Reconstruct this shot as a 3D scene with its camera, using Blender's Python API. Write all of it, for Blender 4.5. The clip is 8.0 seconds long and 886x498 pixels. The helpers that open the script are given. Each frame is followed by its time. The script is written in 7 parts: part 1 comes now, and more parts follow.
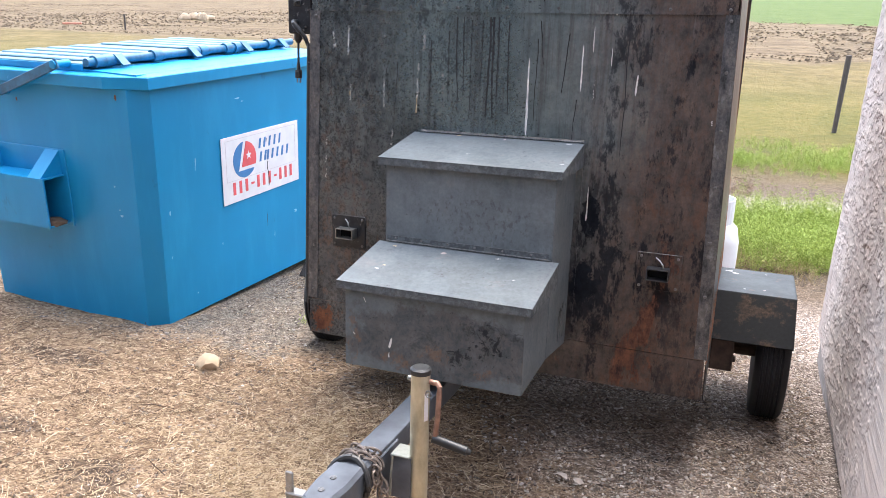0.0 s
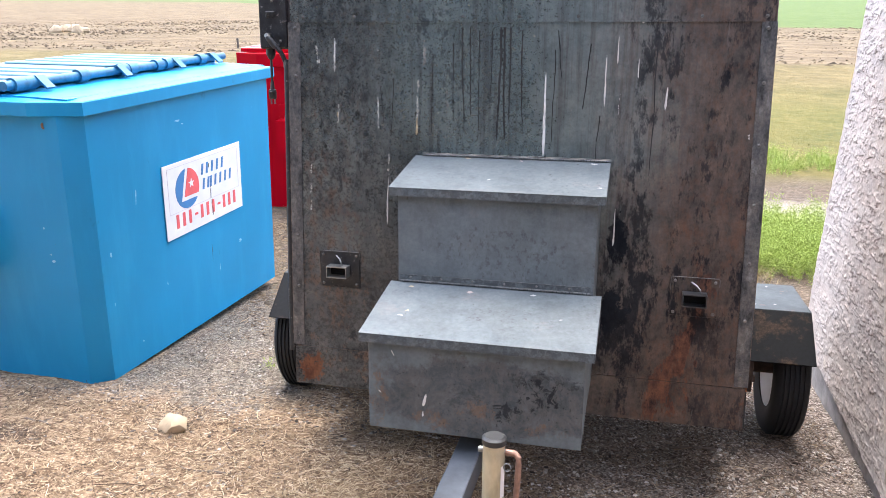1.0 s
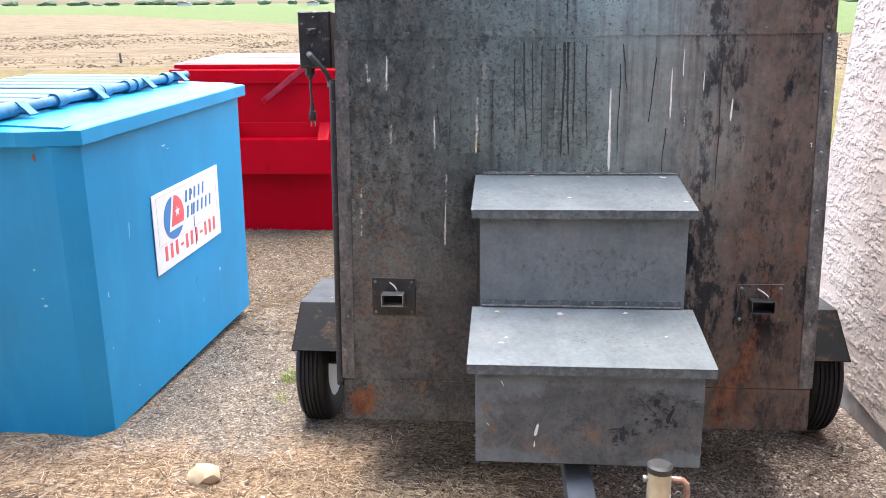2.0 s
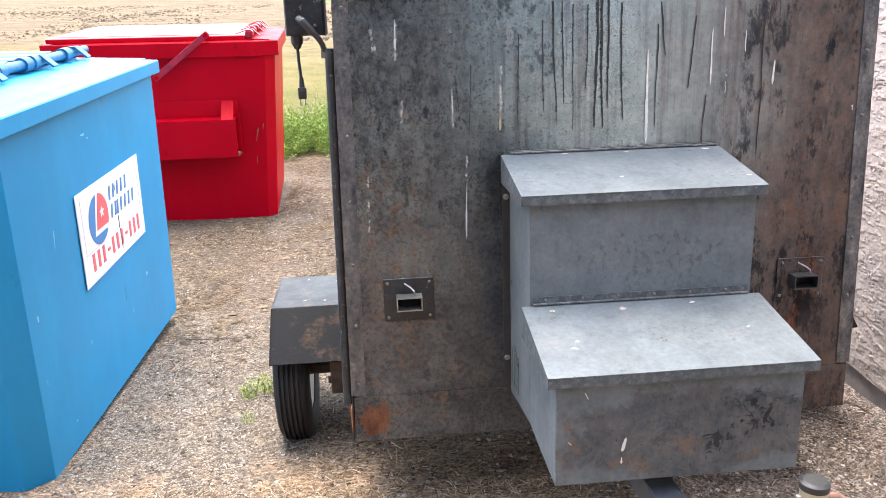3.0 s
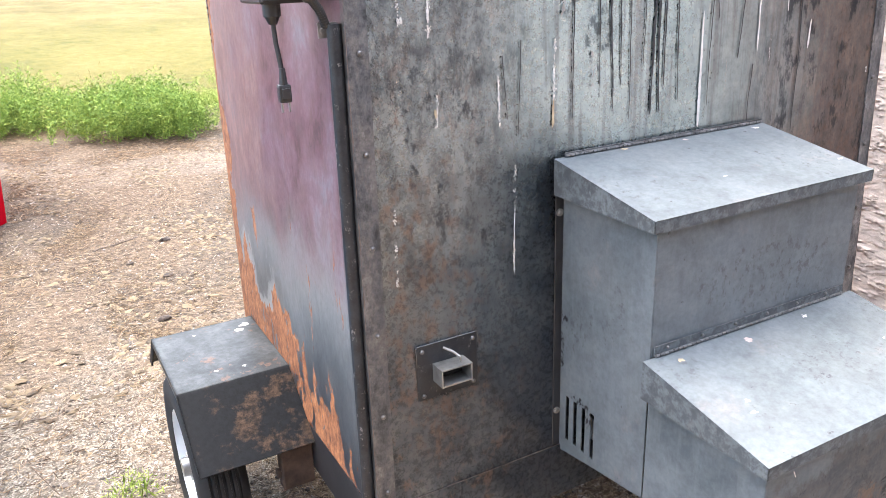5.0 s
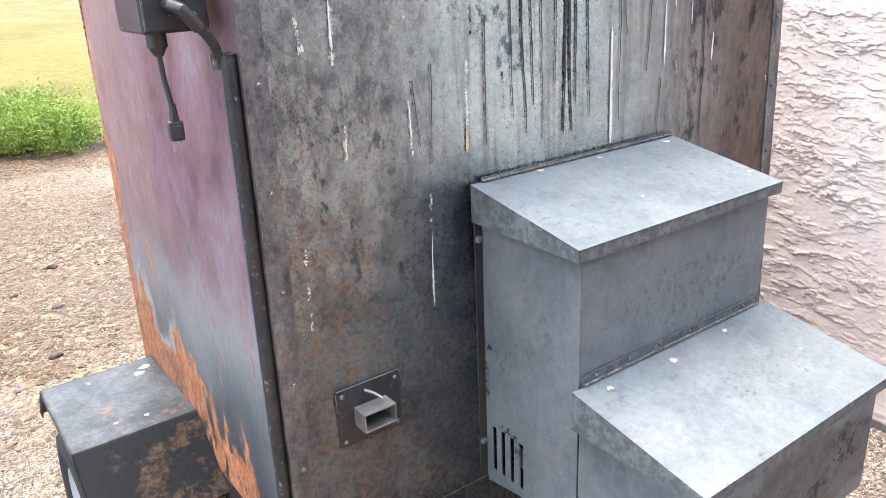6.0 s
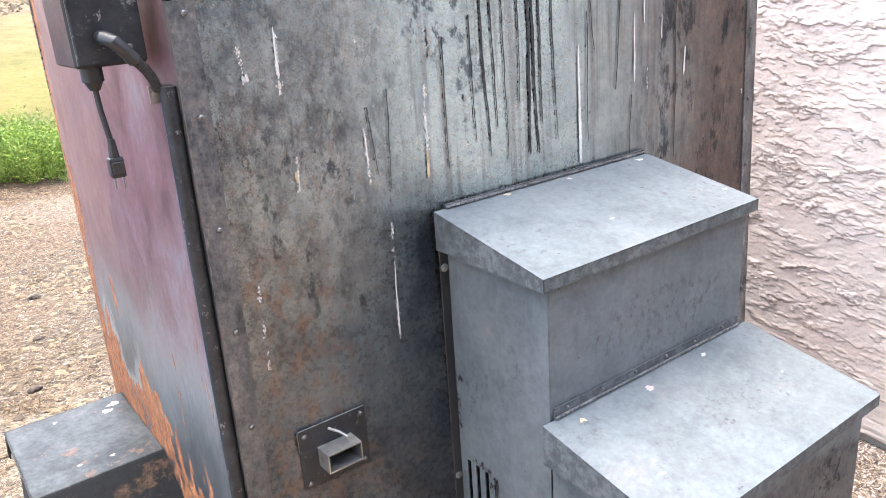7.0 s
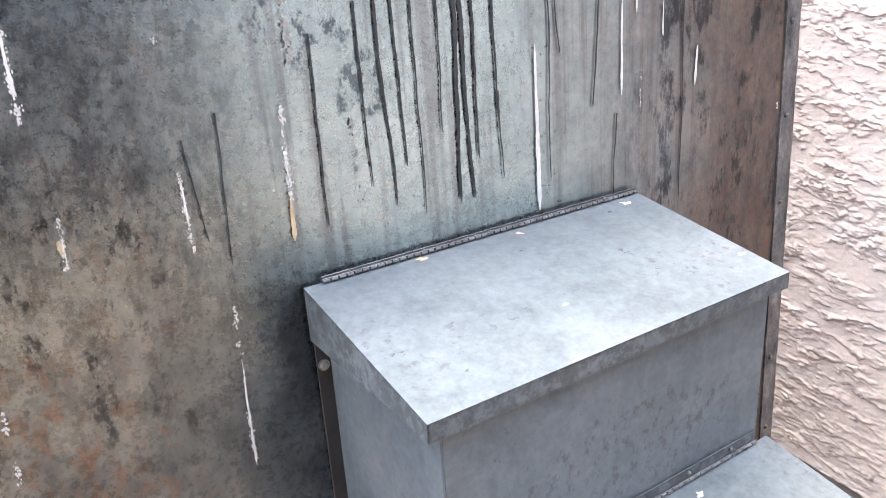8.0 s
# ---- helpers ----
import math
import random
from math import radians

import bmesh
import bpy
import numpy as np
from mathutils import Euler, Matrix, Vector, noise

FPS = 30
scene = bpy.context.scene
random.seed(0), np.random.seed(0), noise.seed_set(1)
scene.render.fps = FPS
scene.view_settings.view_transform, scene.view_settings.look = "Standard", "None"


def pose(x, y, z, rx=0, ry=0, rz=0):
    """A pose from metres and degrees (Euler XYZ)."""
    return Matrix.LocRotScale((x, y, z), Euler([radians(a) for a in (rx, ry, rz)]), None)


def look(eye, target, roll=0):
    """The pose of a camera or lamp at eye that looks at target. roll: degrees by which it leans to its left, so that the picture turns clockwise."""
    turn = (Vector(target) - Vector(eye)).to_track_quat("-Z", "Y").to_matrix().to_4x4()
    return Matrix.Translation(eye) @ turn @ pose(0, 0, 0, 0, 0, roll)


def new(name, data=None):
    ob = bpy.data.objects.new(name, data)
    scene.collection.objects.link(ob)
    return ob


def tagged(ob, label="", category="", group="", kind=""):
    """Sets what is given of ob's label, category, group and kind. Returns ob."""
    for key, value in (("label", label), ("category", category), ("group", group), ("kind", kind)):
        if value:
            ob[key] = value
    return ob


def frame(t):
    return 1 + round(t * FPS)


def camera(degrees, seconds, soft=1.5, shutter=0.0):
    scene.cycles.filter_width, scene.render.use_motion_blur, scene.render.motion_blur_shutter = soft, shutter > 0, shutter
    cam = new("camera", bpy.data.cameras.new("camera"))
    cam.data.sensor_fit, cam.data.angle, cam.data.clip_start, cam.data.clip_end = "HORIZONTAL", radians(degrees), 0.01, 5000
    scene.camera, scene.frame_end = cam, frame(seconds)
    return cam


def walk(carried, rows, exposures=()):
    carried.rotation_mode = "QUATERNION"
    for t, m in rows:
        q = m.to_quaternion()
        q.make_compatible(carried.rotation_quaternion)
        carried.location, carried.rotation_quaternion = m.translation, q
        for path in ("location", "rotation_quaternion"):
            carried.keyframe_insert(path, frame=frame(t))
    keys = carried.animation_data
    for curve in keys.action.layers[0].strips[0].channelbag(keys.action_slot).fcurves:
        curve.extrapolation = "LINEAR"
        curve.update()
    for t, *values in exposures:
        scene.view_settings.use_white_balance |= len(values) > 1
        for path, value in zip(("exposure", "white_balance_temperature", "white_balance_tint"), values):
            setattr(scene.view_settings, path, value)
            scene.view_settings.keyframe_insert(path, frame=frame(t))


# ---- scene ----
cam = camera(59.73, 8.0, soft=0.35)

# The trailer stands nose-up: LEVEL turns its own upright axes into the level world.
LEVEL = Matrix.Translation((0, 0, 0.045)) @ Euler((radians(-4.4), 0, 0)).to_matrix().to_4x4() @ Euler((0, radians(-0.7), 0)).to_matrix().to_4x4()
PATH = [
    (0.0, (0.026, -0.017, 1.659), (-0.677, 1.786, 1.155), 1.7),
    (0.5, (-0.195, -0.001, 1.64), (-0.793, 1.837, 1.129), 1.2),
    (1.0, (-0.459, 0.149, 1.675), (-0.907, 2.038, 1.192), 0.5),
    (1.5, (-0.755, 0.142, 1.687), (-1.066, 2.065, 1.234), 0.0),
    (1.7, (-0.889, 0.113, 1.693), (-1.145, 2.045, 1.243), -0.1),
    (2.8, (-1.408, 0.433, 1.707), (-1.317, 2.361, 1.185), -2.0),
    (3.0, (-1.529, 0.492, 1.691), (-1.363, 2.412, 1.154), -1.8),
    (3.5, (-1.775, 0.681, 1.705), (-1.421, 2.559, 1.116), -2.0),
    (4.0, (-1.893, 0.979, 1.713), (-1.34, 2.795, 1.085), -2.1),
    (4.2, (-1.947, 1.068, 1.73), (-1.318, 2.854, 1.087), -2.3),
    (5.3, (-2.187, 1.423, 1.754), (-1.216, 3.026, 1.055), -2.0),
    (5.5, (-2.178, 1.434, 1.758), (-1.16, 3.005, 1.054), -2.0),
    (6.0, (-2.12, 1.47, 1.792), (-1.028, 2.992, 1.088), -2.5),
    (6.5, (-2.142, 1.474, 1.819), (-1.027, 2.985, 1.132), -3.2),
    (7.0, (-2.023, 1.477, 1.798), (-0.922, 3.007, 1.128), -4.0),
    (7.5, (-1.722, 1.553, 1.8), (-0.655, 3.107, 1.129), -4.1),
    (8.0, (-1.523, 1.754, 1.765), (-0.525, 3.338, 1.061), -3.7),
]
EXPOSURES = [(0.0, 2.43, 6280, 10), (1.0, 2.62, 6230, 10), (1.5, 2.67, 6350, 10), (3.5, 2.92, 6480, 10), (5.5, 3.15, 6480, 10), (6.7, 3.14, 6470, 10), (7.5, 3.15, 6420, 10), (8.0, 3.28, 6450, 10)]
walk(cam, [(t, LEVEL @ look(eye, target, roll)) for t, eye, target, roll in PATH], EXPOSURES)

# ---- light: a bright overcast day ----
SUN_HEIGHT, SUN_SIDE = radians(71), radians(-10)
world = bpy.data.worlds.new("overcast_sky")
world.use_nodes = True
scene.world = world
wn, wl = world.node_tree.nodes, world.node_tree.links
sky = wn.new("ShaderNodeTexSky")
sky.sky_type, sky.sun_disc = "NISHITA", False
sky.sun_elevation, sky.sun_rotation = SUN_HEIGHT, SUN_SIDE
sky.air_density, sky.dust_density, sky.ozone_density = 1.0, 4.0, 1.0
veil = wn.new("ShaderNodeHueSaturation")
veil.inputs["Saturation"].default_value = 0.8
wl.new(sky.outputs[0], veil.inputs["Color"])
wl.new(veil.outputs[0], wn["Background"].inputs["Color"])
wn["Background"].inputs["Strength"].default_value = 0.15

sun = bpy.data.lights.new("sun", "SUN")
sun.energy, sun.angle, sun.color = 0.52, radians(60), (1.0, 0.97, 0.93)
sun_ob = new("sun", sun)
sun_ob.matrix_world = look((8 * math.sin(SUN_SIDE), 8 * math.cos(SUN_SIDE), 8 * math.tan(SUN_HEIGHT)), (0, 0, 0))


# ---- material helpers ----
def material(name, rough=0.6, metal=0.0, spec=0.5):
    m = bpy.data.materials.new(name)
    m.use_nodes = True
    b = m.node_tree.nodes["Principled BSDF"]
    b.inputs["Roughness"].default_value = rough
    b.inputs["Metallic"].default_value = metal
    b.inputs["Specular IOR Level"].default_value = spec
    return m, m.node_tree, b


def coords(nt, stretch=(1, 1, 1), shift=(0, 0, 0)):
    tc = nt.nodes.new("ShaderNodeTexCoord")
    mp = nt.nodes.new("ShaderNodeMapping")
    mp.inputs["Scale"].default_value = stretch
    mp.inputs["Location"].default_value = shift
    nt.links.new(tc.outputs["Object"], mp.inputs["Vector"])
    return mp.outputs[0]


def noise_tex(nt, scale, detail=4, rough=0.55, stretch=(1, 1, 1), shift=(0, 0, 0), warp=0.0):
    n = nt.nodes.new("ShaderNodeTexNoise")
    n.inputs["Scale"].default_value = scale
    n.inputs["Detail"].default_value = detail
    n.inputs["Roughness"].default_value = rough
    n.inputs["Distortion"].default_value = warp
    nt.links.new(coords(nt, stretch, shift), n.inputs["Vector"])
    return n.outputs["Fac"]


def ramp(nt, fac, *stops):
    r = nt.nodes.new("ShaderNodeValToRGB")
    els = r.color_ramp.elements
    while len(els) < len(stops):
        els.new(0.5)
    for e, (p, c) in zip(els, stops):
        e.position = p
        e.color = (*c, 1) if isinstance(c, tuple) else (c, c, c, 1)
    nt.links.new(fac, r.inputs[0])
    return r.outputs[0]


def put(nt, socket, value):
    if isinstance(value, (int, float)):
        socket.default_value = value
    elif isinstance(value, tuple):
        socket.default_value = (*value, 1)
    else:
        nt.links.new(value, socket)


def mix(nt, fac, a, b, blend="MIX"):
    n = nt.nodes.new("ShaderNodeMix")
    n.data_type, n.blend_type = "RGBA", blend
    put(nt, n.inputs[0], fac)
    put(nt, n.inputs[6], a)
    put(nt, n.inputs[7], b)
    return n.outputs[2]


def calc(nt, op, a, b=0.0, clamp=False):
    n = nt.nodes.new("ShaderNodeMath")
    n.operation, n.use_clamp = op, clamp
    put(nt, n.inputs[0], a)
    put(nt, n.inputs[1], b)
    return n.outputs[0]


def axis(nt, which):
    s = nt.nodes.new("ShaderNodeSeparateXYZ")
    nt.links.new(coords(nt), s.inputs[0])
    return s.outputs[which]


def bump(nt, bsdf, height, strength=0.3, distance=0.002):
    b = nt.nodes.new("ShaderNodeBump")
    b.inputs["Strength"].default_value = strength
    b.inputs["Distance"].default_value = distance
    nt.links.new(height, b.inputs["Height"])
    nt.links.new(b.outputs[0], bsdf.inputs["Normal"])


def per_piece(nt, how="island"):
    if how == "island":
        return nt.nodes.new("ShaderNodeNewGeometry").outputs["Random Per Island"]
    return nt.nodes.new("ShaderNodeObjectInfo").outputs["Random"]


# ---- materials ----
def plain(name, color, rough=0.6, metal=0.0, vary=0.25, scale=30, grain=0.15, stretch=(1, 1, 1)):
    m, nt, b = material(name, rough, metal)
    n = noise_tex(nt, scale, 5, 0.6, stretch)
    lo = tuple(c * (1 - vary) for c in color)
    hi = tuple(min(1, c * (1 + vary)) for c in color)
    put(nt, b.inputs["Base Color"], ramp(nt, n, (0.3, lo), (0.7, hi)))
    put(nt, b.inputs["Roughness"], calc(nt, "ADD", calc(nt, "MULTIPLY", n, 0.2), rough - 0.1))
    bump(nt, b, noise_tex(nt, scale * 6, 3), grain, 0.001)
    return m


def blob(nt, x, z, rx, rz, rag=0.8, scale=26, across=0):
    """A ragged stain of its own shape on an upright sheet: 1 inside, 0 outside; across is the sheet's level axis."""
    dx = calc(nt, "DIVIDE", calc(nt, "SUBTRACT", axis(nt, across), x), rx)
    dz = calc(nt, "DIVIDE", calc(nt, "SUBTRACT", axis(nt, 2), z), rz)
    d = calc(nt, "SQRT", calc(nt, "ADD", calc(nt, "MULTIPLY", dx, dx), calc(nt, "MULTIPLY", dz, dz)))
    n = calc(nt, "MULTIPLY", calc(nt, "SUBTRACT", noise_tex(nt, scale, 8, 0.75), 0.5), rag * 4)
    return ramp(nt, calc(nt, "MULTIPLY", calc(nt, "ADD", d, n), 0.5), (0.44, 1.0), (0.54, 0.0))


def front_steel():
    """Black weathered sheet: glossy bluish mill scale in the middle, olive-brown bloom on one side, rust with hard black scabs on the other."""
    m, nt, b = material("weathered_black_steel", 0.42, 0.0, 0.3)
    x, z = axis(nt, 0), axis(nt, 2)
    big = noise_tex(nt, 2.3, 6, 0.6)
    mid = noise_tex(nt, 9, 8, 0.72)
    speck = noise_tex(nt, 75, 9, 0.8)
    fleck = noise_tex(nt, 38, 8, 0.72, (1, 1, 0.6), (3, 0, 3))
    runs = noise_tex(nt, 5, 6, 0.6, (9, 9, 0.3))
    cloud = calc(nt, "MULTIPLY", calc(nt, "SUBTRACT", big, 0.5), 1.6)
    side = calc(nt, "ADD", calc(nt, "MULTIPLY", calc(nt, "SUBTRACT", x, 0.05), 1.9), calc(nt, "MULTIPLY", cloud, 0.6), True)
    low = calc(nt, "MULTIPLY", calc(nt, "SUBTRACT", 1.25, z), 1.7, True)
    wing = calc(nt, "ADD", calc(nt, "MULTIPLY", calc(nt, "SUBTRACT", -0.27, x), 4.0), cloud, True)
    # bluish mill scale
    scale = ramp(nt, mid, (0.34, (0.26, 0.325, 0.33)), (0.5, (0.335, 0.41, 0.415)), (0.66, (0.4, 0.48, 0.48)))
    scale = mix(nt, ramp(nt, runs, (0.5, 0.0), (0.62, 0.7)), scale, (0.19, 0.205, 0.212))
    # olive-grey bloom with brown freckles
    drift = noise_tex(nt, 4.5, 11, 0.76, (1.7, 1.7, 0.65), (3, 1, 6))
    olive = ramp(nt, drift, (0.34, (0.15, 0.17, 0.175)), (0.47, (0.212, 0.24, 0.242)), (0.56, (0.265, 0.293, 0.288)), (0.68, (0.225, 0.233, 0.223)))
    freckled = calc(nt, "MULTIPLY", ramp(nt, fleck, (0.52, 0.0), (0.59, 0.75)), ramp(nt, drift, (0.44, 0.15), (0.6, 0.8)))
    olive = mix(nt, freckled, olive, (0.2, 0.13, 0.098))
    mottle = noise_tex(nt, 24, 12, 0.84, (1, 1, 0.6), (9, 2, 5))
    olive = mix(nt, ramp(nt, mottle, (0.44, 0.65), (0.52, 0.0)), olive, (0.06, 0.066, 0.07))
    olive = mix(nt, ramp(nt, noise_tex(nt, 48, 8, 0.8, (1, 1, 0.7), (2, 8, 3)), (0.59, 0.0), (0.65, 0.7)), olive, (0.3, 0.27, 0.24))
    # rust brown
    grainy = noise_tex(nt, 26, 11, 0.78, (1.4, 1.4, 0.5), (1, 3, 7))
    brown = ramp(nt, mix(nt, 0.5, mid, grainy), (0.38, (0.042, 0.036, 0.034)), (0.5, (0.098, 0.078, 0.068)), (0.62, (0.165, 0.114, 0.086)))
    brown = mix(nt, ramp(nt, fleck, (0.5, 0.0), (0.6, 0.45)), brown, (0.13, 0.07, 0.046))
    rust = calc(nt, "MULTIPLY", side, 0.95)
    col = mix(nt, wing, scale, olive)
    col = mix(nt, low, col, ramp(nt, mid, (0.38, (0.03, 0.0365, 0.043)), (0.5, (0.074, 0.083, 0.089)), (0.64, (0.13, 0.132, 0.128))))
    col = mix(nt, calc(nt, "MULTIPLY", calc(nt, "MULTIPLY", ramp(nt, noise_tex(nt, 30, 9, 0.76, (1, 1, 0.7), (6, 0, 4)), (0.54, 0.0), (0.6, 0.6)), low), wing), col, (0.165, 0.105, 0.074))
    col = mix(nt, rust, col, brown)
    band = calc(nt, "MULTIPLY", blob(nt, -0.66, 0.82, 0.12, 0.32, 0.6, 9), ramp(nt, fleck, (0.5, 0.0), (0.58, 0.6)))
    col = mix(nt, band, col, (0.15, 0.098, 0.07))
    flecks = ramp(nt, noise_tex(nt, 32, 12, 0.8, (1, 1, 0.6), (5, 7, 2)), (0.545, 0.0), (0.585, 0.85))
    worn = calc(nt, "MULTIPLY", flecks, ramp(nt, noise_tex(nt, 3.4, 5, 0.6, (1, 1, 0.7), (8, 1, 3)), (0.42, 0.0), (0.56, 1.0)))
    col = mix(nt, calc(nt, "MULTIPLY", worn, wing), col, (0.02, 0.024, 0.03))
    # brick-red patches low on the rusty side
    red = ramp(nt, noise_tex(nt, 4.6, 10, 0.72, (1.2, 1, 0.5), (2, 0, 8)), (0.57, 0.0), (0.6, 1.0))
    red = calc(nt, "MULTIPLY", calc(nt, "MULTIPLY", red, side), ramp(nt, z, (0.7, 1.0), (1.15, 0.15)))
    col = mix(nt, calc(nt, "MULTIPLY", red, 0.85), col, ramp(nt, fleck, (0.4, (0.08, 0.036, 0.026)), (0.62, (0.2, 0.088, 0.052))))
    # nearly black scabs with hard, flaky edges
    spots = ramp(nt, mix(nt, 0.35, noise_tex(nt, 26, 12, 0.78, (1, 1, 0.42), (7, 0, 2)), noise_tex(nt, 5, 4, 0.6, (1.3, 1, 0.45), (3, 0, 9))), (0.505, 0.0), (0.56, 0.88))
    where = ramp(nt, noise_tex(nt, 1.8, 3, 0.5, (1, 1, 1), (1, 4, 0)), (0.5, 0.0), (0.62, 0.6))
    belt = ramp(nt, calc(nt, "ADD", calc(nt, "MULTIPLY", calc(nt, "ADD", x, calc(nt, "MULTIPLY", cloud, 0.12)), 0.5), 0.5), (0.63, 0.0), (0.71, 0.95), (0.82, 1.0), (0.85, 0.45), (0.9, 0.95))
    where = calc(nt, "ADD", calc(nt, "MULTIPLY", where, calc(nt, "SUBTRACT", 1.0, calc(nt, "MULTIPLY", wing, 0.6))), calc(nt, "MULTIPLY", belt, 0.9), True)
    scab = calc(nt, "MULTIPLY", spots, where)
    for bx, bz, rx, rz in ((0.35, 0.64, 0.05, 0.07), (0.36, 0.9, 0.03, 0.08)):
        scab = calc(nt, "ADD", scab, calc(nt, "MULTIPLY", blob(nt, bx, bz, rx, rz, 0.75, 22), 0.8), True)
    flaked = ramp(nt, noise_tex(nt, 24, 11, 0.76, (1, 1, 0.7), (4, 4, 1)), (0.515, 0.0), (0.56, 0.7))
    for bx, bz, rx, rz in ((-0.29, 1.54, 0.08, 0.1), (-0.2, 1.42, 0.04, 0.05), (-0.38, 1.15, 0.1, 0.06)):
        scab = calc(nt, "ADD", scab, calc(nt, "MULTIPLY", blob(nt, bx, bz, rx, rz, 0.6, 14), flaked), True)
    # near-black band left of the step box, fading out upwards
    dark_band = calc(nt, "SUBTRACT", 1.0, calc(nt, "MULTIPLY", calc(nt, "ABSOLUTE", calc(nt, "ADD", x, 0.34)), 6.5), True)
    dark_band = calc(nt, "MULTIPLY", dark_band, ramp(nt, calc(nt, "MULTIPLY", z, 0.5), (0.55, 1.0), (0.64, 0.0)))
    dark_band = calc(nt, "MULTIPLY", dark_band, ramp(nt, mid, (0.36, 1.4), (0.62, 0.7)), True)
    col = mix(nt, calc(nt, "MULTIPLY", dark_band, 0.9), col, (0.034, 0.04, 0.05))
    col = mix(nt, scab, col, ramp(nt, mid, (0.4, (0.007, 0.009, 0.014)), (0.62, (0.018, 0.022, 0.029))))
    corner = blob(nt, -0.74, 0.34, 0.045, 0.06, 1.1, 16)
    col = mix(nt, corner, col, ramp(nt, fleck, (0.4, (0.09, 0.036, 0.022)), (0.6, (0.2, 0.088, 0.048))))
    # pale scuffs and crumbs of lime
    pale = ramp(nt, noise_tex(nt, 9, 8, 0.8, (5, 5, 0.5), (0, 0, 5)), (0.62, 0.0), (0.68, 0.35))
    col = mix(nt, pale, col, (0.24, 0.23, 0.21))
    crumbs = ramp(nt, noise_tex(nt, 120, 6, 0.8), (0.68, 0.0), (0.71, 0.7))
    col = mix(nt, crumbs, col, (0.32, 0.28, 0.24))
    col = mix(nt, 0.9, col, ramp(nt, calc(nt, "ADD", calc(nt, "MULTIPLY", calc(nt, "SUBTRACT", speck, 0.5), calc(nt, "ADD", calc(nt, "MULTIPLY", wing, 0.3), 0.7)), 0.5), (0.36, 0.68), (0.5, 0.95), (0.62, 1.12)), "MULTIPLY")
    put(nt, b.inputs["Base Color"], col)
    dull = calc(nt, "ADD", calc(nt, "ADD", rust, scab), corner, True)
    shine = calc(nt, "SUBTRACT", 0.93, calc(nt, "ADD", calc(nt, "MULTIPLY", wing, 0.12), calc(nt, "MULTIPLY", low, 0.5)))
    put(nt, b.inputs["Specular IOR Level"], calc(nt, "SUBTRACT", 0.32, calc(nt, "MULTIPLY", dull, 0.2)))
    put(nt, b.inputs["Metallic"], calc(nt, "MULTIPLY", shine, calc(nt, "SUBTRACT", 1.0, calc(nt, "MULTIPLY", dull, 0.55))))
    rough = calc(nt, "ADD", calc(nt, "MULTIPLY", speck, 0.3), 0.13)
    put(nt, b.inputs["Roughness"], calc(nt, "ADD", rough, calc(nt, "MULTIPLY", dull, 0.14)))
    bump(nt, b, mix(nt, 0.5, speck, mid), 0.1, 0.0012)
    return m


def fender_steel():
    """Fender sheet: lighter blue-grey on its flat top, brown rust eating through near-black paint on its sloping ends.
    """
    m, nt, b = material("rust_browned_fender_steel", 0.5, 0.0, 0.15)
    y = axis(nt, 1)
    mid = noise_tex(nt, 9, 8, 0.7)
    fine = noise_tex(nt, 70, 7, 0.75)
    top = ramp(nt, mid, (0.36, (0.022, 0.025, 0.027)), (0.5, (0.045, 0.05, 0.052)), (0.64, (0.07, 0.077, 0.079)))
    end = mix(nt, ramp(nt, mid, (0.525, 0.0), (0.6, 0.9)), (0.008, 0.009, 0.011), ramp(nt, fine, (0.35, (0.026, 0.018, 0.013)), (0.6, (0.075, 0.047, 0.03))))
    # colour split by place: flat top lighter than the sloping ends
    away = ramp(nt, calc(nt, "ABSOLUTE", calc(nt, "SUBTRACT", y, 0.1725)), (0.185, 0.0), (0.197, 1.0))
    freckle = ramp(nt, noise_tex(nt, 14, 7, 0.7, (1, 1, 1), (4, 4, 0)), (0.6, 0.0), (0.64, 0.8))
    top = mix(nt, freckle, top, (0.13, 0.075, 0.05))
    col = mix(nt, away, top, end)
    col = mix(nt, 0.8, col, ramp(nt, fine, (0.36, 0.4), (0.6, 1.1)), "MULTIPLY")
    put(nt, b.inputs["Base Color"], col)
    put(nt, b.inputs["Roughness"], calc(nt, "ADD", calc(nt, "MULTIPLY", fine, 0.3), calc(nt, "ADD", calc(nt, "MULTIPLY", away, 0.25), 0.25)))
    bump(nt, b, mix(nt, 0.5, fine, mid), 0.3, 0.0015)
    return m


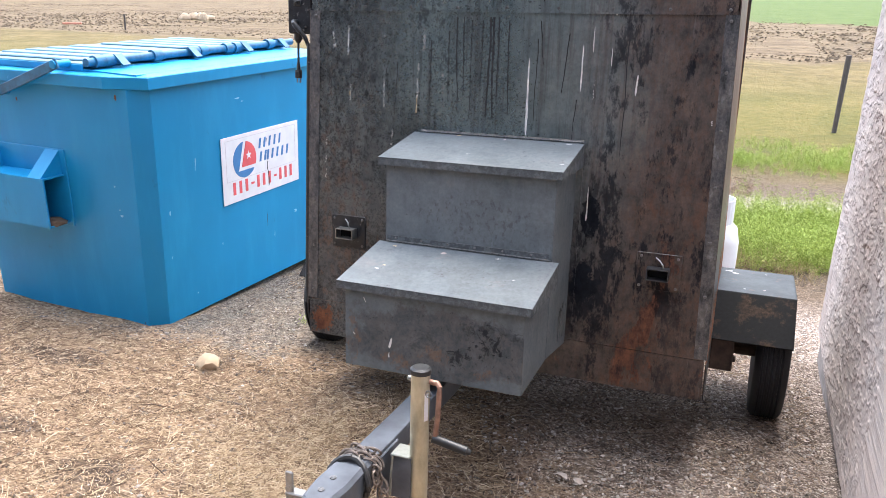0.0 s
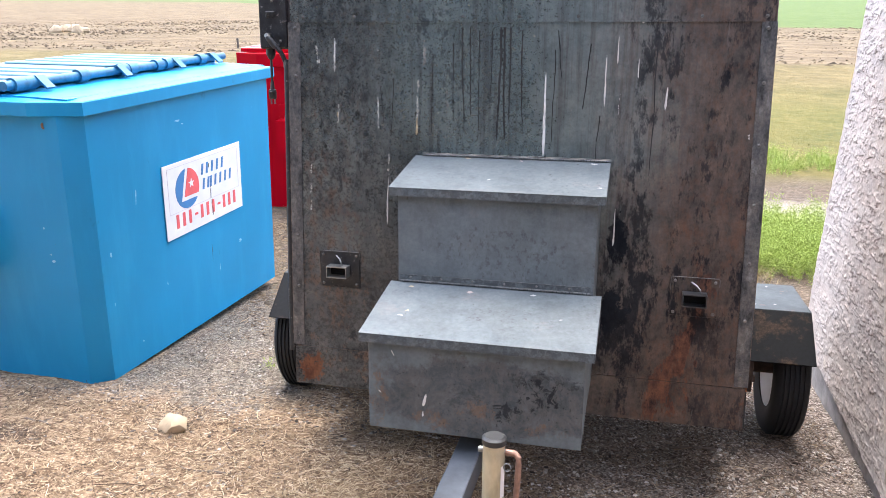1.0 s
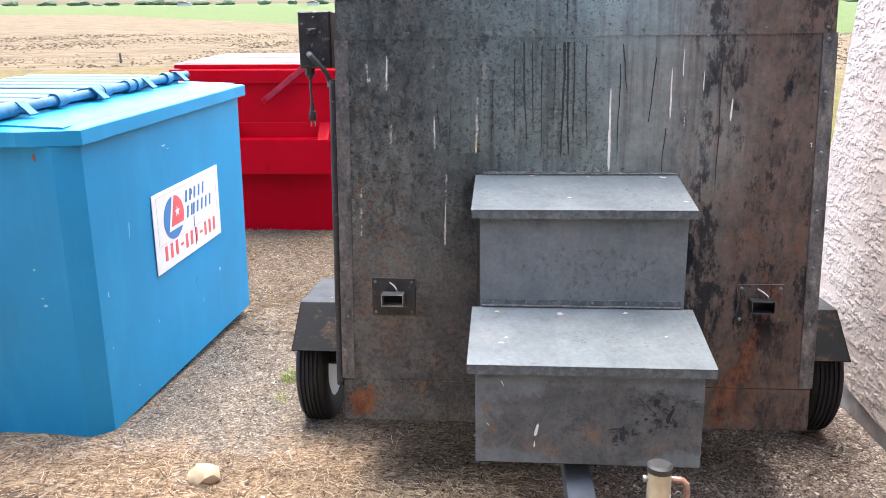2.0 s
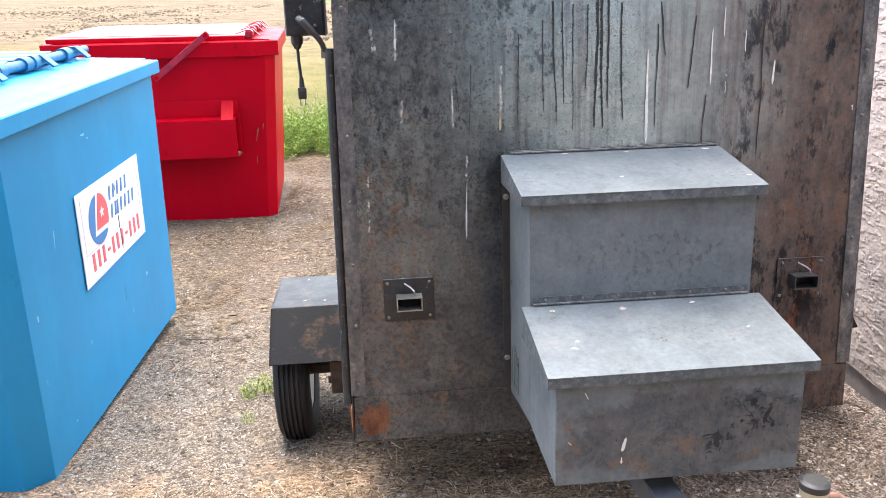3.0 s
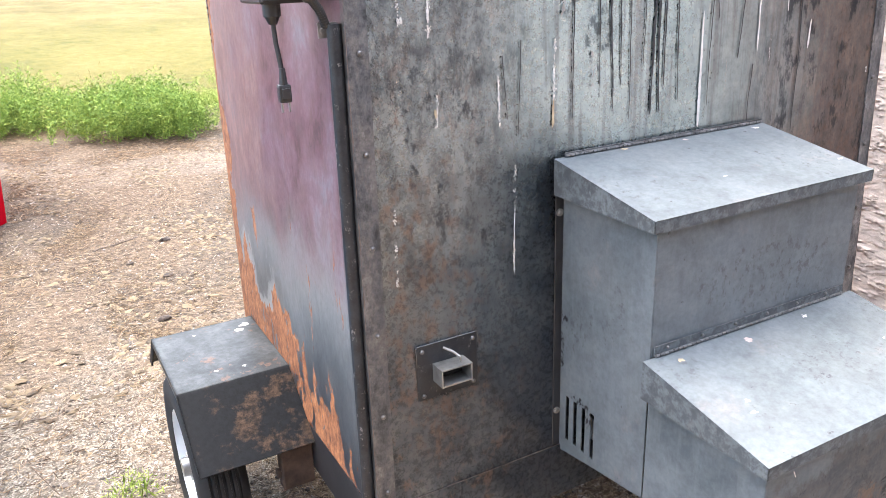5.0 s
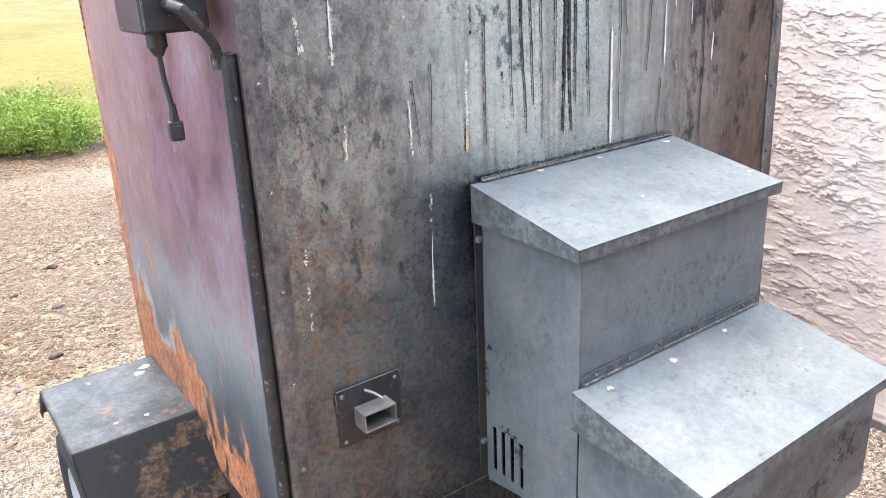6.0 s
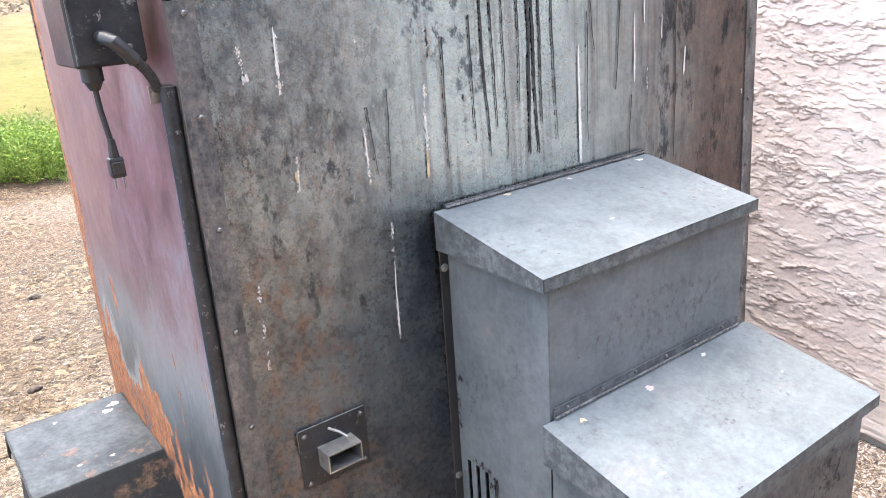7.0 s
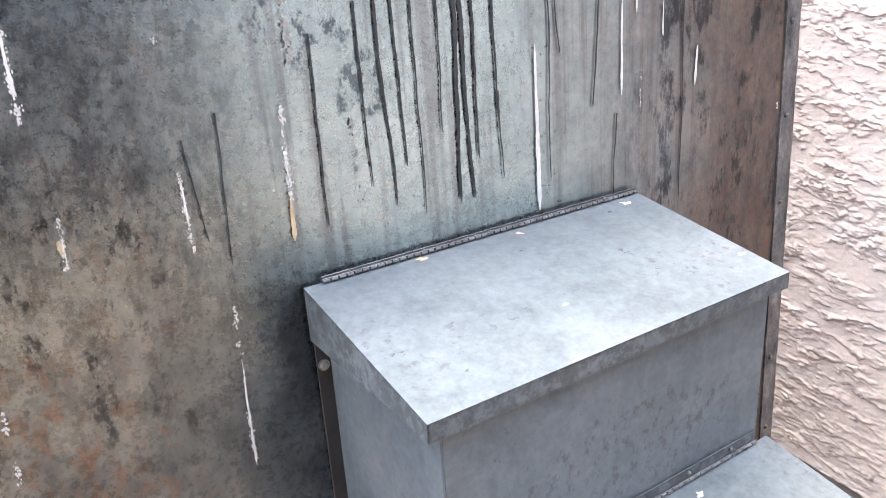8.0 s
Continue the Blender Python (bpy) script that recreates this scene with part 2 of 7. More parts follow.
def side_steel():
    """The trailer's side: purple-brown and grey weathered paint, paler at the upper rear to imitate sky reflection,
    that flakes off over orange rust above the fender.
    """
    m, nt, b = material("flaking_side_steel", 0.4, 0.0, 0.4)
    y, z = axis(nt, 1), axis(nt, 2)
    soft = noise_tex(nt, 3, 8, 0.68, (1.5, 1.5, 0.8))
    fine = noise_tex(nt, 24, 8, 0.72, (1.3, 1.3, 0.6))
    grain = noise_tex(nt, 90, 7, 0.75, (1, 1, 0.5))
    h = calc(nt, "ADD", calc(nt, "MULTIPLY", z, 0.8), calc(nt, "MULTIPLY", calc(nt, "SUBTRACT", soft, 0.5), 0.5))
    patch = noise_tex(nt, 5.5, 12, 0.78, (1.1, 1.1, 0.85), (2, 0, 0), 0.3)
    upper = ramp(nt, patch, (0.38, (0.07, 0.042, 0.045)), (0.46, (0.125, 0.072, 0.082)), (0.54, (0.15, 0.1, 0.118)), (0.64, (0.19, 0.165, 0.19)))
    upper = mix(nt, ramp(nt, fine, (0.5, 0.0), (0.62, 0.6)), upper, (0.15, 0.1, 0.097))
    # pinkish rear brown, lightened to carry the glancing sky reflection
    upper = mix(nt, ramp(nt, calc(nt, "ADD", y, calc(nt, "MULTIPLY", calc(nt, "SUBTRACT", soft, 0.5), 1.2)), (0.0, 0.0), (0.35, 0.75)), upper, ramp(nt, fine, (0.4, (0.17, 0.11, 0.1)), (0.6, (0.3, 0.205, 0.18))))
    lower = ramp(nt, h, (0.34, (0.03, 0.034, 0.04)), (0.52, (0.085, 0.092, 0.095)), (0.72, (0.19, 0.195, 0.195)))
    paint = mix(nt, ramp(nt, h, (0.66, 0.0), (0.82, 1.0)), lower, upper)
    paint = mix(nt, ramp(nt, patch, (0.57, 0.0), (0.62, 0.4)), paint, (0.11, 0.11, 0.125))
    rust = ramp(nt, mix(nt, 0.5, fine, grain), (0.38, (0.12, 0.05, 0.028)), (0.5, (0.29, 0.115, 0.05)), (0.62, (0.46, 0.2, 0.085)))
    # flaked edge: climbs towards the rear
    line = calc(nt, "ADD", calc(nt, "MULTIPLY", y, 0.36), 0.64)
    rag = calc(nt, "MULTIPLY", calc(nt, "SUBTRACT", noise_tex(nt, 4.5, 9, 0.66, (1.6, 1.6, 0.6)), 0.5), 0.9)
    below = calc(nt, "SUBTRACT", calc(nt, "ADD", line, rag), z)
    flake = ramp(nt, calc(nt, "ADD", calc(nt, "MULTIPLY", below, 4), 0.5), (0.49, 0.0), (0.52, 1.0))
    keep = ramp(nt, noise_tex(nt, 9, 7, 0.66, (1.5, 1.5, 0.6), (5, 2, 1)), (0.58, 1.0), (0.6, 0.0))
    flake = calc(nt, "MULTIPLY", flake, keep)
    # rust creeping in along the rear edge and in a few upright slivers
    rear = calc(nt, "ADD", calc(nt, "MULTIPLY", calc(nt, "SUBTRACT", y, 0.34), 12), calc(nt, "MULTIPLY", calc(nt, "SUBTRACT", noise_tex(nt, 6, 6, 0.65, (1, 1, 0.5), (0, 0, 3)), 0.5), 5))
    flake = calc(nt, "ADD", flake, ramp(nt, rear, (0.5, 0.0), (0.56, 1.0)), True)
    slivers = ramp(nt, noise_tex(nt, 9, 6, 0.6, (1.6, 1.6, 0.4), (6, 6, 2)), (0.63, 0.0), (0.65, 0.9))
    flake = calc(nt, "ADD", flake, calc(nt, "MULTIPLY", slivers, ramp(nt, z, (0.95, 1.0), (1.1, 0.1))), True)
    rim = ramp(nt, calc(nt, "ADD", calc(nt, "MULTIPLY", below, 4), 0.5), (0.22, 0.0), (0.3, 0.75), (0.5, 0.75), (0.52, 0.0))
    rim = calc(nt, "MULTIPLY", rim, ramp(nt, y, (-0.25, 0.0), (0.1, 1.0)))
    col = mix(nt, rim, paint, (0.27, 0.275, 0.265))
    col = mix(nt, flake, col, rust)
    col = mix(nt, 0.5, col, ramp(nt, grain, (0.36, 0.6), (0.6, 1.1)), "MULTIPLY")
    put(nt, b.inputs["Base Color"], col)
    put(nt, b.inputs["Roughness"], calc(nt, "ADD", calc(nt, "ADD", calc(nt, "MULTIPLY", flake, 0.4), calc(nt, "MULTIPLY", fine, 0.3)), 0.26))
    bump(nt, b, mix(nt, 0.6, fine, flake), 0.4, 0.0018)
    return m


def grey_paint(name, rusty=False, worn=False):
    """Semi-matt grey paint on the stepped boxes; rusty adds brown clouds and black scabs, worn the rubbed look of the folded lips."""
    m, nt, b = material(name, 0.6, 0.0, 0.22)
    soft = noise_tex(nt, 7, 8, 0.7)
    fine = noise_tex(nt, 70, 7, 0.75)
    runs = noise_tex(nt, 6, 8, 0.7, (6, 6, 0.5))
    col = ramp(nt, soft, (0.36, (0.094, 0.111, 0.119)), (0.5, (0.127, 0.147, 0.156)), (0.64, (0.16, 0.18, 0.189)))
    col = mix(nt, ramp(nt, runs, (0.48, 0.0), (0.64, 0.4)), col, (0.165, 0.181, 0.188))
    if rusty:
        front = calc(nt, "LESS_THAN", axis(nt, 1), -1.197)
        mott = noise_tex(nt, 17, 12, 0.78, (1, 1, 0.85), (3, 1, 5), 0.5)
        field = calc(nt, "MULTIPLY", blob(nt, 0.03, 0.56, 0.34, 0.12, 0.45, 12), front)
        tint = ramp(nt, mott, (0.4, (0.036, 0.03864, 0.04224)), (0.47, (0.072, 0.0714, 0.0704)), (0.53, (0.0976, 0.08568, 0.07568)), (0.6, (0.112, 0.1159, 0.1179)))
        col = mix(nt, calc(nt, "MULTIPLY", field, 0.65), col, tint)
        crack = ramp(nt, noise_tex(nt, 30, 12, 0.8, (1, 1, 0.9), (6, 2, 1), 1.0), (0.5, 0.0), (0.54, 1.0))
        for bx, bz, rx, rz, k in ((0.185, 0.59, 0.06, 0.05, 0.95), (0.09, 0.53, 0.045, 0.03, 0.85), (0.2, 0.635, 0.09, 0.025, 0.5), (-0.02, 0.56, 0.05, 0.05, 0.35)):
            scab = calc(nt, "MULTIPLY", calc(nt, "MULTIPLY", blob(nt, bx, bz, rx, rz, 1.1, 30), crack), calc(nt, "MULTIPLY", front, k))
            col = mix(nt, scab, col, (0.014, 0.016, 0.02))
        warm = ramp(nt, noise_tex(nt, 24, 10, 0.78, (1, 1, 0.8), (8, 8, 2)), (0.48, 0.0), (0.57, 0.6))
        for bx, bz, rx, rz in ((0.215, 0.485, 0.05, 0.022), (0.0, 0.52, 0.05, 0.03), (-0.12, 0.485, 0.05, 0.025), (-0.28, 0.52, 0.025, 0.08)):
            col = mix(nt, calc(nt, "MULTIPLY", calc(nt, "MULTIPLY", blob(nt, bx, bz, rx, rz, 1.0, 24), front), warm), col, (0.19, 0.115, 0.07))
        pits = ramp(nt, noise_tex(nt, 80, 9, 0.76, (1, 1, 0.8), (2, 5, 1)), (0.57, 0.0), (0.63, 0.7))
        col = mix(nt, calc(nt, "MULTIPLY", pits, field), col, (0.025, 0.025, 0.027))
    else:
        dust = ramp(nt, noise_tex(nt, 4, 7, 0.68, (1, 1, 1), (4, 0, 0)), (0.45, 0.0), (0.6, 0.45))
        col = mix(nt, dust, col, (0.14, 0.152, 0.154))
        pink = ramp(nt, noise_tex(nt, 9, 6, 0.65, (1, 1, 1), (9, 3, 0)), (0.6, 0.0), (0.69, 0.3))
        col = mix(nt, pink, col, (0.22, 0.19, 0.18))
        specks = ramp(nt, noise_tex(nt, 60, 7, 0.72, (1, 1, 0.8), (3, 1, 2)), (0.56, 0.0), (0.61, 0.6))
        specks = calc(nt, "MULTIPLY", specks, ramp(nt, noise_tex(nt, 4, 5, 0.65, (1, 1, 1), (8, 0, 0)), (0.52, 0.0), (0.6, 0.8)))
        pock = calc(nt, "MULTIPLY", blob(nt, 0.03, 0.91, 0.2, 0.075, 0.5, 9), calc(nt, "LESS_THAN", calc(nt, "ABSOLUTE", calc(nt, "ADD", axis(nt, 1), 0.9)), 0.01))
        pitted = ramp(nt, noise_tex(nt, 58, 8, 0.75, (1, 1, 0.7), (7, 3, 2)), (0.52, 0.0), (0.6, 0.5))
        col = mix(nt, calc(nt, "MULTIPLY", pitted, pock), col, (0.06, 0.058, 0.056))
        col = mix(nt, specks, col, (0.055, 0.057, 0.06))
        nicks = ramp(nt, noise_tex(nt, 26, 6, 0.75, (1, 1, 0.8), (1, 1, 6)), (0.655, 0.0), (0.68, 0.7))
        col = mix(nt, nicks, col, (0.05, 0.05, 0.052))
        chip = ramp(nt, noise_tex(nt, 75, 7, 0.75, (1, 1, 0.7), (4, 4, 4)), (0.5, 0.0), (0.53, 1.0))
        cheek = calc(nt, "GREATER_THAN", calc(nt, "ABSOLUTE", calc(nt, "ADD", axis(nt, 0), 0.0035)), 0.3)
        for by, bz, ry, rz in ((-0.605, 0.775, 0.022, 0.018), (-0.607, 0.69, 0.012, 0.05), (-0.715, 0.555, 0.022, 0.03), (-0.675, 0.58, 0.02, 0.012)):
            col = mix(nt, calc(nt, "MULTIPLY", calc(nt, "MULTIPLY", blob(nt, by, bz, ry, rz, 0.7, 50, 1), chip), cheek), col, (0.012, 0.012, 0.014))
    if worn:
        rub = noise_tex(nt, 40, 10, 0.8, (1, 1, 1), (5, 7, 1))
        col = mix(nt, ramp(nt, rub, (0.46, 0.7), (0.56, 0.0)), col, (0.06, 0.064, 0.067))
        col = mix(nt, ramp(nt, rub, (0.62, 0.0), (0.68, 0.6)), col, (0.19, 0.182, 0.175))
    col = mix(nt, 0.35, col, ramp(nt, fine, (0.38, 0.5), (0.6, 1.0)), "MULTIPLY")
    put(nt, b.inputs["Base Color"], col)
    put(nt, b.inputs["Roughness"], calc(nt, "ADD", calc(nt, "MULTIPLY", soft, 0.36), 0.52))
    bump(nt, b, mix(nt, 0.3, fine, soft), 0.22, 0.0015)
    return m


def dumpster_paint(name, color, fade, coat, spec):
    m, nt, b = material(name, 0.4, 0.0, spec)
    b.inputs["Coat Weight"].default_value = coat
    b.inputs["Coat Roughness"].default_value = 0.36
    big = noise_tex(nt, 1.6, 5, 0.55)
    runs = noise_tex(nt, 2.5, 7, 0.66, (2.5, 2.5, 0.5))
    col = ramp(nt, big, (0.3, tuple(c * 0.85 for c in color)), (0.7, color))
    col = mix(nt, ramp(nt, runs, (0.5, 0.0), (0.75, 0.45)), col, fade)
    scratch = ramp(nt, noise_tex(nt, 16, 5, 0.75, (1, 1, 0.7)), (0.72, 0.0), (0.75, 0.85))
    col = mix(nt, scratch, col, tuple(min(1, c * 1.3 + 0.12) for c in fade))
    dirt = ramp(nt, noise_tex(nt, 9, 6, 0.7, (1, 1, 0.5), (3, 3, 3)), (0.66, 0.0), (0.74, 0.5))
    col = mix(nt, dirt, col, tuple(c * 0.4 for c in color))
    put(nt, b.inputs["Base Color"], col)
    put(nt, b.inputs["Roughness"], calc(nt, "ADD", calc(nt, "MULTIPLY", runs, 0.3), 0.25))
    bump(nt, b, mix(nt, 0.1, big, noise_tex(nt, 60, 3)), 0.25, 0.01)
    return m


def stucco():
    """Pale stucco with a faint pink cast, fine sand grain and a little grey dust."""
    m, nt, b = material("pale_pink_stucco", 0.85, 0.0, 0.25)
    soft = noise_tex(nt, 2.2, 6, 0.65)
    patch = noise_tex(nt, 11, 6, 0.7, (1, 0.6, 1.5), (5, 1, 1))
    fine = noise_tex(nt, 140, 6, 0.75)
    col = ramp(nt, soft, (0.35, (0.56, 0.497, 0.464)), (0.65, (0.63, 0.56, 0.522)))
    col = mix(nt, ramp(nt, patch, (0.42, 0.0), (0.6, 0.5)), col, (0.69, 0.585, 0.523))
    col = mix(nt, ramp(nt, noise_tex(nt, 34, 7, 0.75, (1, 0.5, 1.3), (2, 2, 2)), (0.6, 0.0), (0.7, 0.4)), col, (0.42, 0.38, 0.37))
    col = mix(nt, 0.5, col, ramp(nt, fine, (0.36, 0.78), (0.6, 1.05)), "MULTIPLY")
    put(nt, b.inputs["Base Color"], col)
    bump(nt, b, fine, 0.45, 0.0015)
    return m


def chips(nt, scale, stretch, shift=0.0):
    """A random grey value for each chip of a crushed surface, dark in the gaps between chips."""
    v = nt.nodes.new("ShaderNodeTexVoronoi")
    v.inputs["Scale"].default_value = scale
    n = nt.nodes.new("ShaderNodeTexNoise")
    n.inputs["Scale"].default_value = scale * 0.3
    c = coords(nt, stretch, (shift, shift, 0))
    nt.links.new(c, n.inputs["Vector"])
    nt.links.new(mix(nt, 0.06, c, n.outputs["Color"]), v.inputs["Vector"])
    sep = nt.nodes.new("ShaderNodeSeparateColor")
    nt.links.new(v.outputs["Color"], sep.inputs[0])
    gap = ramp(nt, v.outputs["Distance"], (0.35, 1.0), (0.75, 0.35))
    return calc(nt, "MULTIPLY", sep.outputs[0], gap), v.outputs["Distance"]


def ground_soil():
    """Gravel and straw litter near by, then rough grass, a ploughed strip and a far green crop."""
    m, nt, b = material("yard_and_field_ground", 0.95, 0.0, 0.2)
    x, y = axis(nt, 0), axis(nt, 1)
    patches = noise_tex(nt, 1.1, 7, 0.65)
    grit = noise_tex(nt, 70, 6, 0.8)
    clod = noise_tex(nt, 9, 6, 0.7)
    a, da = chips(nt, 115, (1, 1, 0.2))
    c, _ = chips(nt, 60, (0.6, 2.0, 0.2), 3.0)
    gravel = ramp(nt, a, (0.0, (0.055, 0.047, 0.039)), (0.25, (0.125, 0.109, 0.088)), (0.6, (0.22, 0.197, 0.163)), (1.0, (0.36, 0.335, 0.29)))
    straw = ramp(nt, mix(nt, 0.5, a, c), (0.05, (0.085, 0.054, 0.034)), (0.25, (0.23, 0.153, 0.095)), (0.5, (0.37, 0.265, 0.168)), (0.85, (0.54, 0.42, 0.295)))
    mulchy = ramp(nt, a, (0.0, (0.08, 0.061, 0.049)), (0.4, (0.265, 0.213, 0.175)), (0.72, (0.46, 0.393, 0.337)), (1.0, (0.68, 0.62, 0.56)))
    strawy = ramp(nt, calc(nt, "ADD", patches, calc(nt, "MULTIPLY", calc(nt, "SUBTRACT", grit, 0.5), 0.4)), (0.4, 0.0), (0.52, 1.0))
    strawy = calc(nt, "ADD", strawy, ramp(nt, calc(nt, "MULTIPLY", y, 0.1), (0.27, 0.85), (0.3, 0.0)), True)
    gx, gy = calc(nt, "DIVIDE", calc(nt, "ADD", x, 2.2), 0.6), calc(nt, "DIVIDE", calc(nt, "SUBTRACT", y, 3.85), 1.0)
    grey = calc(nt, "ADD", calc(nt, "ADD", calc(nt, "MULTIPLY", gx, gx), calc(nt, "MULTIPLY", gy, gy)), calc(nt, "MULTIPLY", calc(nt, "SUBTRACT", clod, 0.5), 3.0))
    strawy = calc(nt, "MULTIPLY", strawy, ramp(nt, calc(nt, "MULTIPLY", grey, 0.5), (0.3, 0.25), (0.65, 1.0)))
    col = mix(nt, strawy, gravel, straw)
    # bare tan dirt towards the field
    dirt = ramp(nt, mix(nt, 0.5, a, c), (0.05, (0.0289, 0.02125, 0.0153)), (0.3, (0.0799, 0.06035, 0.0425)), (0.6, (0.1386, 0.1054, 0.0748)), (0.9, (0.238, 0.1938, 0.1445)))
    bare = calc(nt, "ADD", calc(nt, "MULTIPLY", y, 0.1), calc(nt, "MULTIPLY", calc(nt, "SUBTRACT", patches, 0.5), 0.4))
    col = mix(nt, ramp(nt, bare, (0.4, 0.0), (0.5, 0.85)), col, dirt)
    # mulch of greyer chips under and beside the trailer
    near = calc(nt, "ADD", calc(nt, "ADD", x, 0.56), calc(nt, "MULTIPLY", calc(nt, "SUBTRACT", calc(nt, "MINIMUM", y, 3.4), 2.2), 0.6))
    near = calc(nt, "ADD", calc(nt, "MULTIPLY", near, 2.4), calc(nt, "MULTIPLY", calc(nt, "SUBTRACT", clod, 0.5), 2.6), True)
    near = calc(nt, "MULTIPLY", near, ramp(nt, calc(nt, "MULTIPLY", y, 0.1), (0.16, 0.0), (0.22, 1.0), (0.47, 1.0), (0.53, 0.0)))
    col = mix(nt, near, col, mulchy)
    for px, py, rx, ry in ((-1.98, 1.8, 0.2, 0.12), (-2.55, 1.95, 0.16, 0.07), (-2.9, 2.5, 0.25, 0.08)):
        d = calc(nt, "ADD", calc(nt, "POWER", calc(nt, "ABSOLUTE", calc(nt, "DIVIDE", calc(nt, "SUBTRACT", x, px), rx)), 2.0), calc(nt, "POWER", calc(nt, "ABSOLUTE", calc(nt, "DIVIDE", calc(nt, "SUBTRACT", y, py), ry)), 2.0))
        d = calc(nt, "ADD", calc(nt, "MULTIPLY", d, 0.4), calc(nt, "MULTIPLY", calc(nt, "SUBTRACT", clod, 0.5), 1.4))
        col = mix(nt, ramp(nt, d, (0.15, 0.75), (0.5, 0.0)), col, ramp(nt, a, (0.0, (0.03, 0.022, 0.018)), (0.6, (0.09, 0.066, 0.05)), (1.0, (0.25, 0.19, 0.15))))
    col = mix(nt, 0.6, col, ramp(nt, grit, (0.36, 0.35), (0.55, 1.0)), "MULTIPLY")
    wob = calc(nt, "ADD", y, calc(nt, "MULTIPLY", calc(nt, "SUBTRACT", noise_tex(nt, 0.25, 4), 0.5), 5.0))
    far = noise_tex(nt, 0.5, 8, 0.7)
    grass = ramp(nt, mix(nt, 0.5, far, noise_tex(nt, 6, 7, 0.75)), (0.38, (0.06225, 0.0664, 0.01328)), (0.5, (0.1062, 0.09296, 0.02241)), (0.62, (0.1494, 0.1145, 0.03818)))
    dry = ramp(nt, mix(nt, 0.5, far, noise_tex(nt, 2, 7, 0.75)), (0.38, (0.07885, 0.06391, 0.02158)), (0.5, (0.1228, 0.09296, 0.03569)), (0.62, (0.1618, 0.1212, 0.05312)))
    plough = ramp(nt, noise_tex(nt, 1.1, 9, 0.76, (0.6, 1.6, 1)), (0.38, (0.07225, 0.051, 0.0289)), (0.5, (0.1275, 0.0918, 0.051)), (0.64, (0.1742, 0.1292, 0.0748)))
    crop = ramp(nt, far, (0.35, (0.0585, 0.09, 0.0207)), (0.65, (0.09, 0.117, 0.0324)))
    yy = calc(nt, "MULTIPLY", wob, 0.01)
    col = mix(nt, ramp(nt, yy, (0.092, 0.0), (0.105, 1.0)), col, grass)
    col = mix(nt, ramp(nt, yy, (0.15, 0.0), (0.22, 1.0)), col, dry)
    col = mix(nt, ramp(nt, yy, (0.25, 0.0), (0.265, 1.0)), col, plough)
    edge = calc(nt, "SUBTRACT", yy, calc(nt, "MULTIPLY", calc(nt, "MULTIPLY", x, -0.012, True), 1.0))
    col = mix(nt, ramp(nt, edge, (0.53, 0.0), (0.55, 1.0)), col, crop)
    lane = calc(nt, "ADD", calc(nt, "ABSOLUTE", calc(nt, "SUBTRACT", y, 8.15)), calc(nt, "MULTIPLY", calc(nt, "SUBTRACT", patches, 0.5), 1.0))
    lane = calc(nt, "MULTIPLY", ramp(nt, lane, (0.3, 0.75), (0.55, 0.0)), ramp(nt, calc(nt, "ADD", calc(nt, "MULTIPLY", x, 0.2), 0.5), (0.3, 0.25), (0.46, 1.0)))
    col = mix(nt, lane, col, ramp(nt, a, (0.0, (0.14, 0.115, 0.09)), (0.5, (0.28, 0.24, 0.195)), (1.0, (0.46, 0.41, 0.35))))
    put(nt, b.inputs["Base Color"], col)
    bump(nt, b, mix(nt, 0.5, calc(nt, "SUBTRACT", 1.0, da), clod), 0.8, 0.012)
    return m


def islands(name, stops, rough=0.9, fine=0.0):
    m, nt, b = material(name, rough, 0.0, 0.3)
    put(nt, b.inputs["Base Color"], ramp(nt, per_piece(nt), *stops))
    return m


STEEL = front_steel()
FENDER = fender_steel()
SIDE = side_steel()
GREY = grey_paint("grey_box_paint")
GREY_RUSTY = grey_paint("grey_rusted_paint", rusty=True)
GREY_WORN = grey_paint("grey_rubbed_lip_paint", worn=True)
def angle_steel():
    """Corner angle: black paint rubbed to brown and grey."""
    m, nt, b = material("rubbed_angle_steel", 0.4, 0.3, 0.4)
    n = noise_tex(nt, 22, 9, 0.75, (1, 1, 0.45))
    fine = noise_tex(nt, 90, 7, 0.78)
    col = ramp(nt, n, (0.36, (0.03, 0.032, 0.034)), (0.48, (0.105, 0.108, 0.112)), (0.57, (0.16, 0.15, 0.142)), (0.66, (0.24, 0.245, 0.25)))
    col = mix(nt, 0.8, col, ramp(nt, fine, (0.36, 0.45), (0.6, 1.15)), "MULTIPLY")
    put(nt, b.inputs["Base Color"], col)
    put(nt, b.inputs["Roughness"], calc(nt, "ADD", calc(nt, "MULTIPLY", fine, 0.4), 0.2))
    bump(nt, b, n, 0.15, 0.001)
    return m


ANGLE = angle_steel()
def worn_black():
    """Black paint chipped in small specks down to grey."""
    m, nt, b = material("chipped_black_paint", 0.4, 0.0, 0.35)
    n = noise_tex(nt, 30, 8, 0.75)
    chip = ramp(nt, noise_tex(nt, 55, 9, 0.8, (1, 1, 0.8), (4, 2, 1)), (0.59, 0.0), (0.63, 0.75))
    col = mix(nt, chip, ramp(nt, n, (0.35, (0.012, 0.013, 0.015)), (0.65, (0.035, 0.037, 0.04))), (0.24, 0.22, 0.21))
    put(nt, b.inputs["Base Color"], col)
    put(nt, b.inputs["Roughness"], calc(nt, "ADD", calc(nt, "MULTIPLY", n, 0.4), 0.2))
    bump(nt, b, mix(nt, 0.5, n, chip), 0.3, 0.001)
    return m


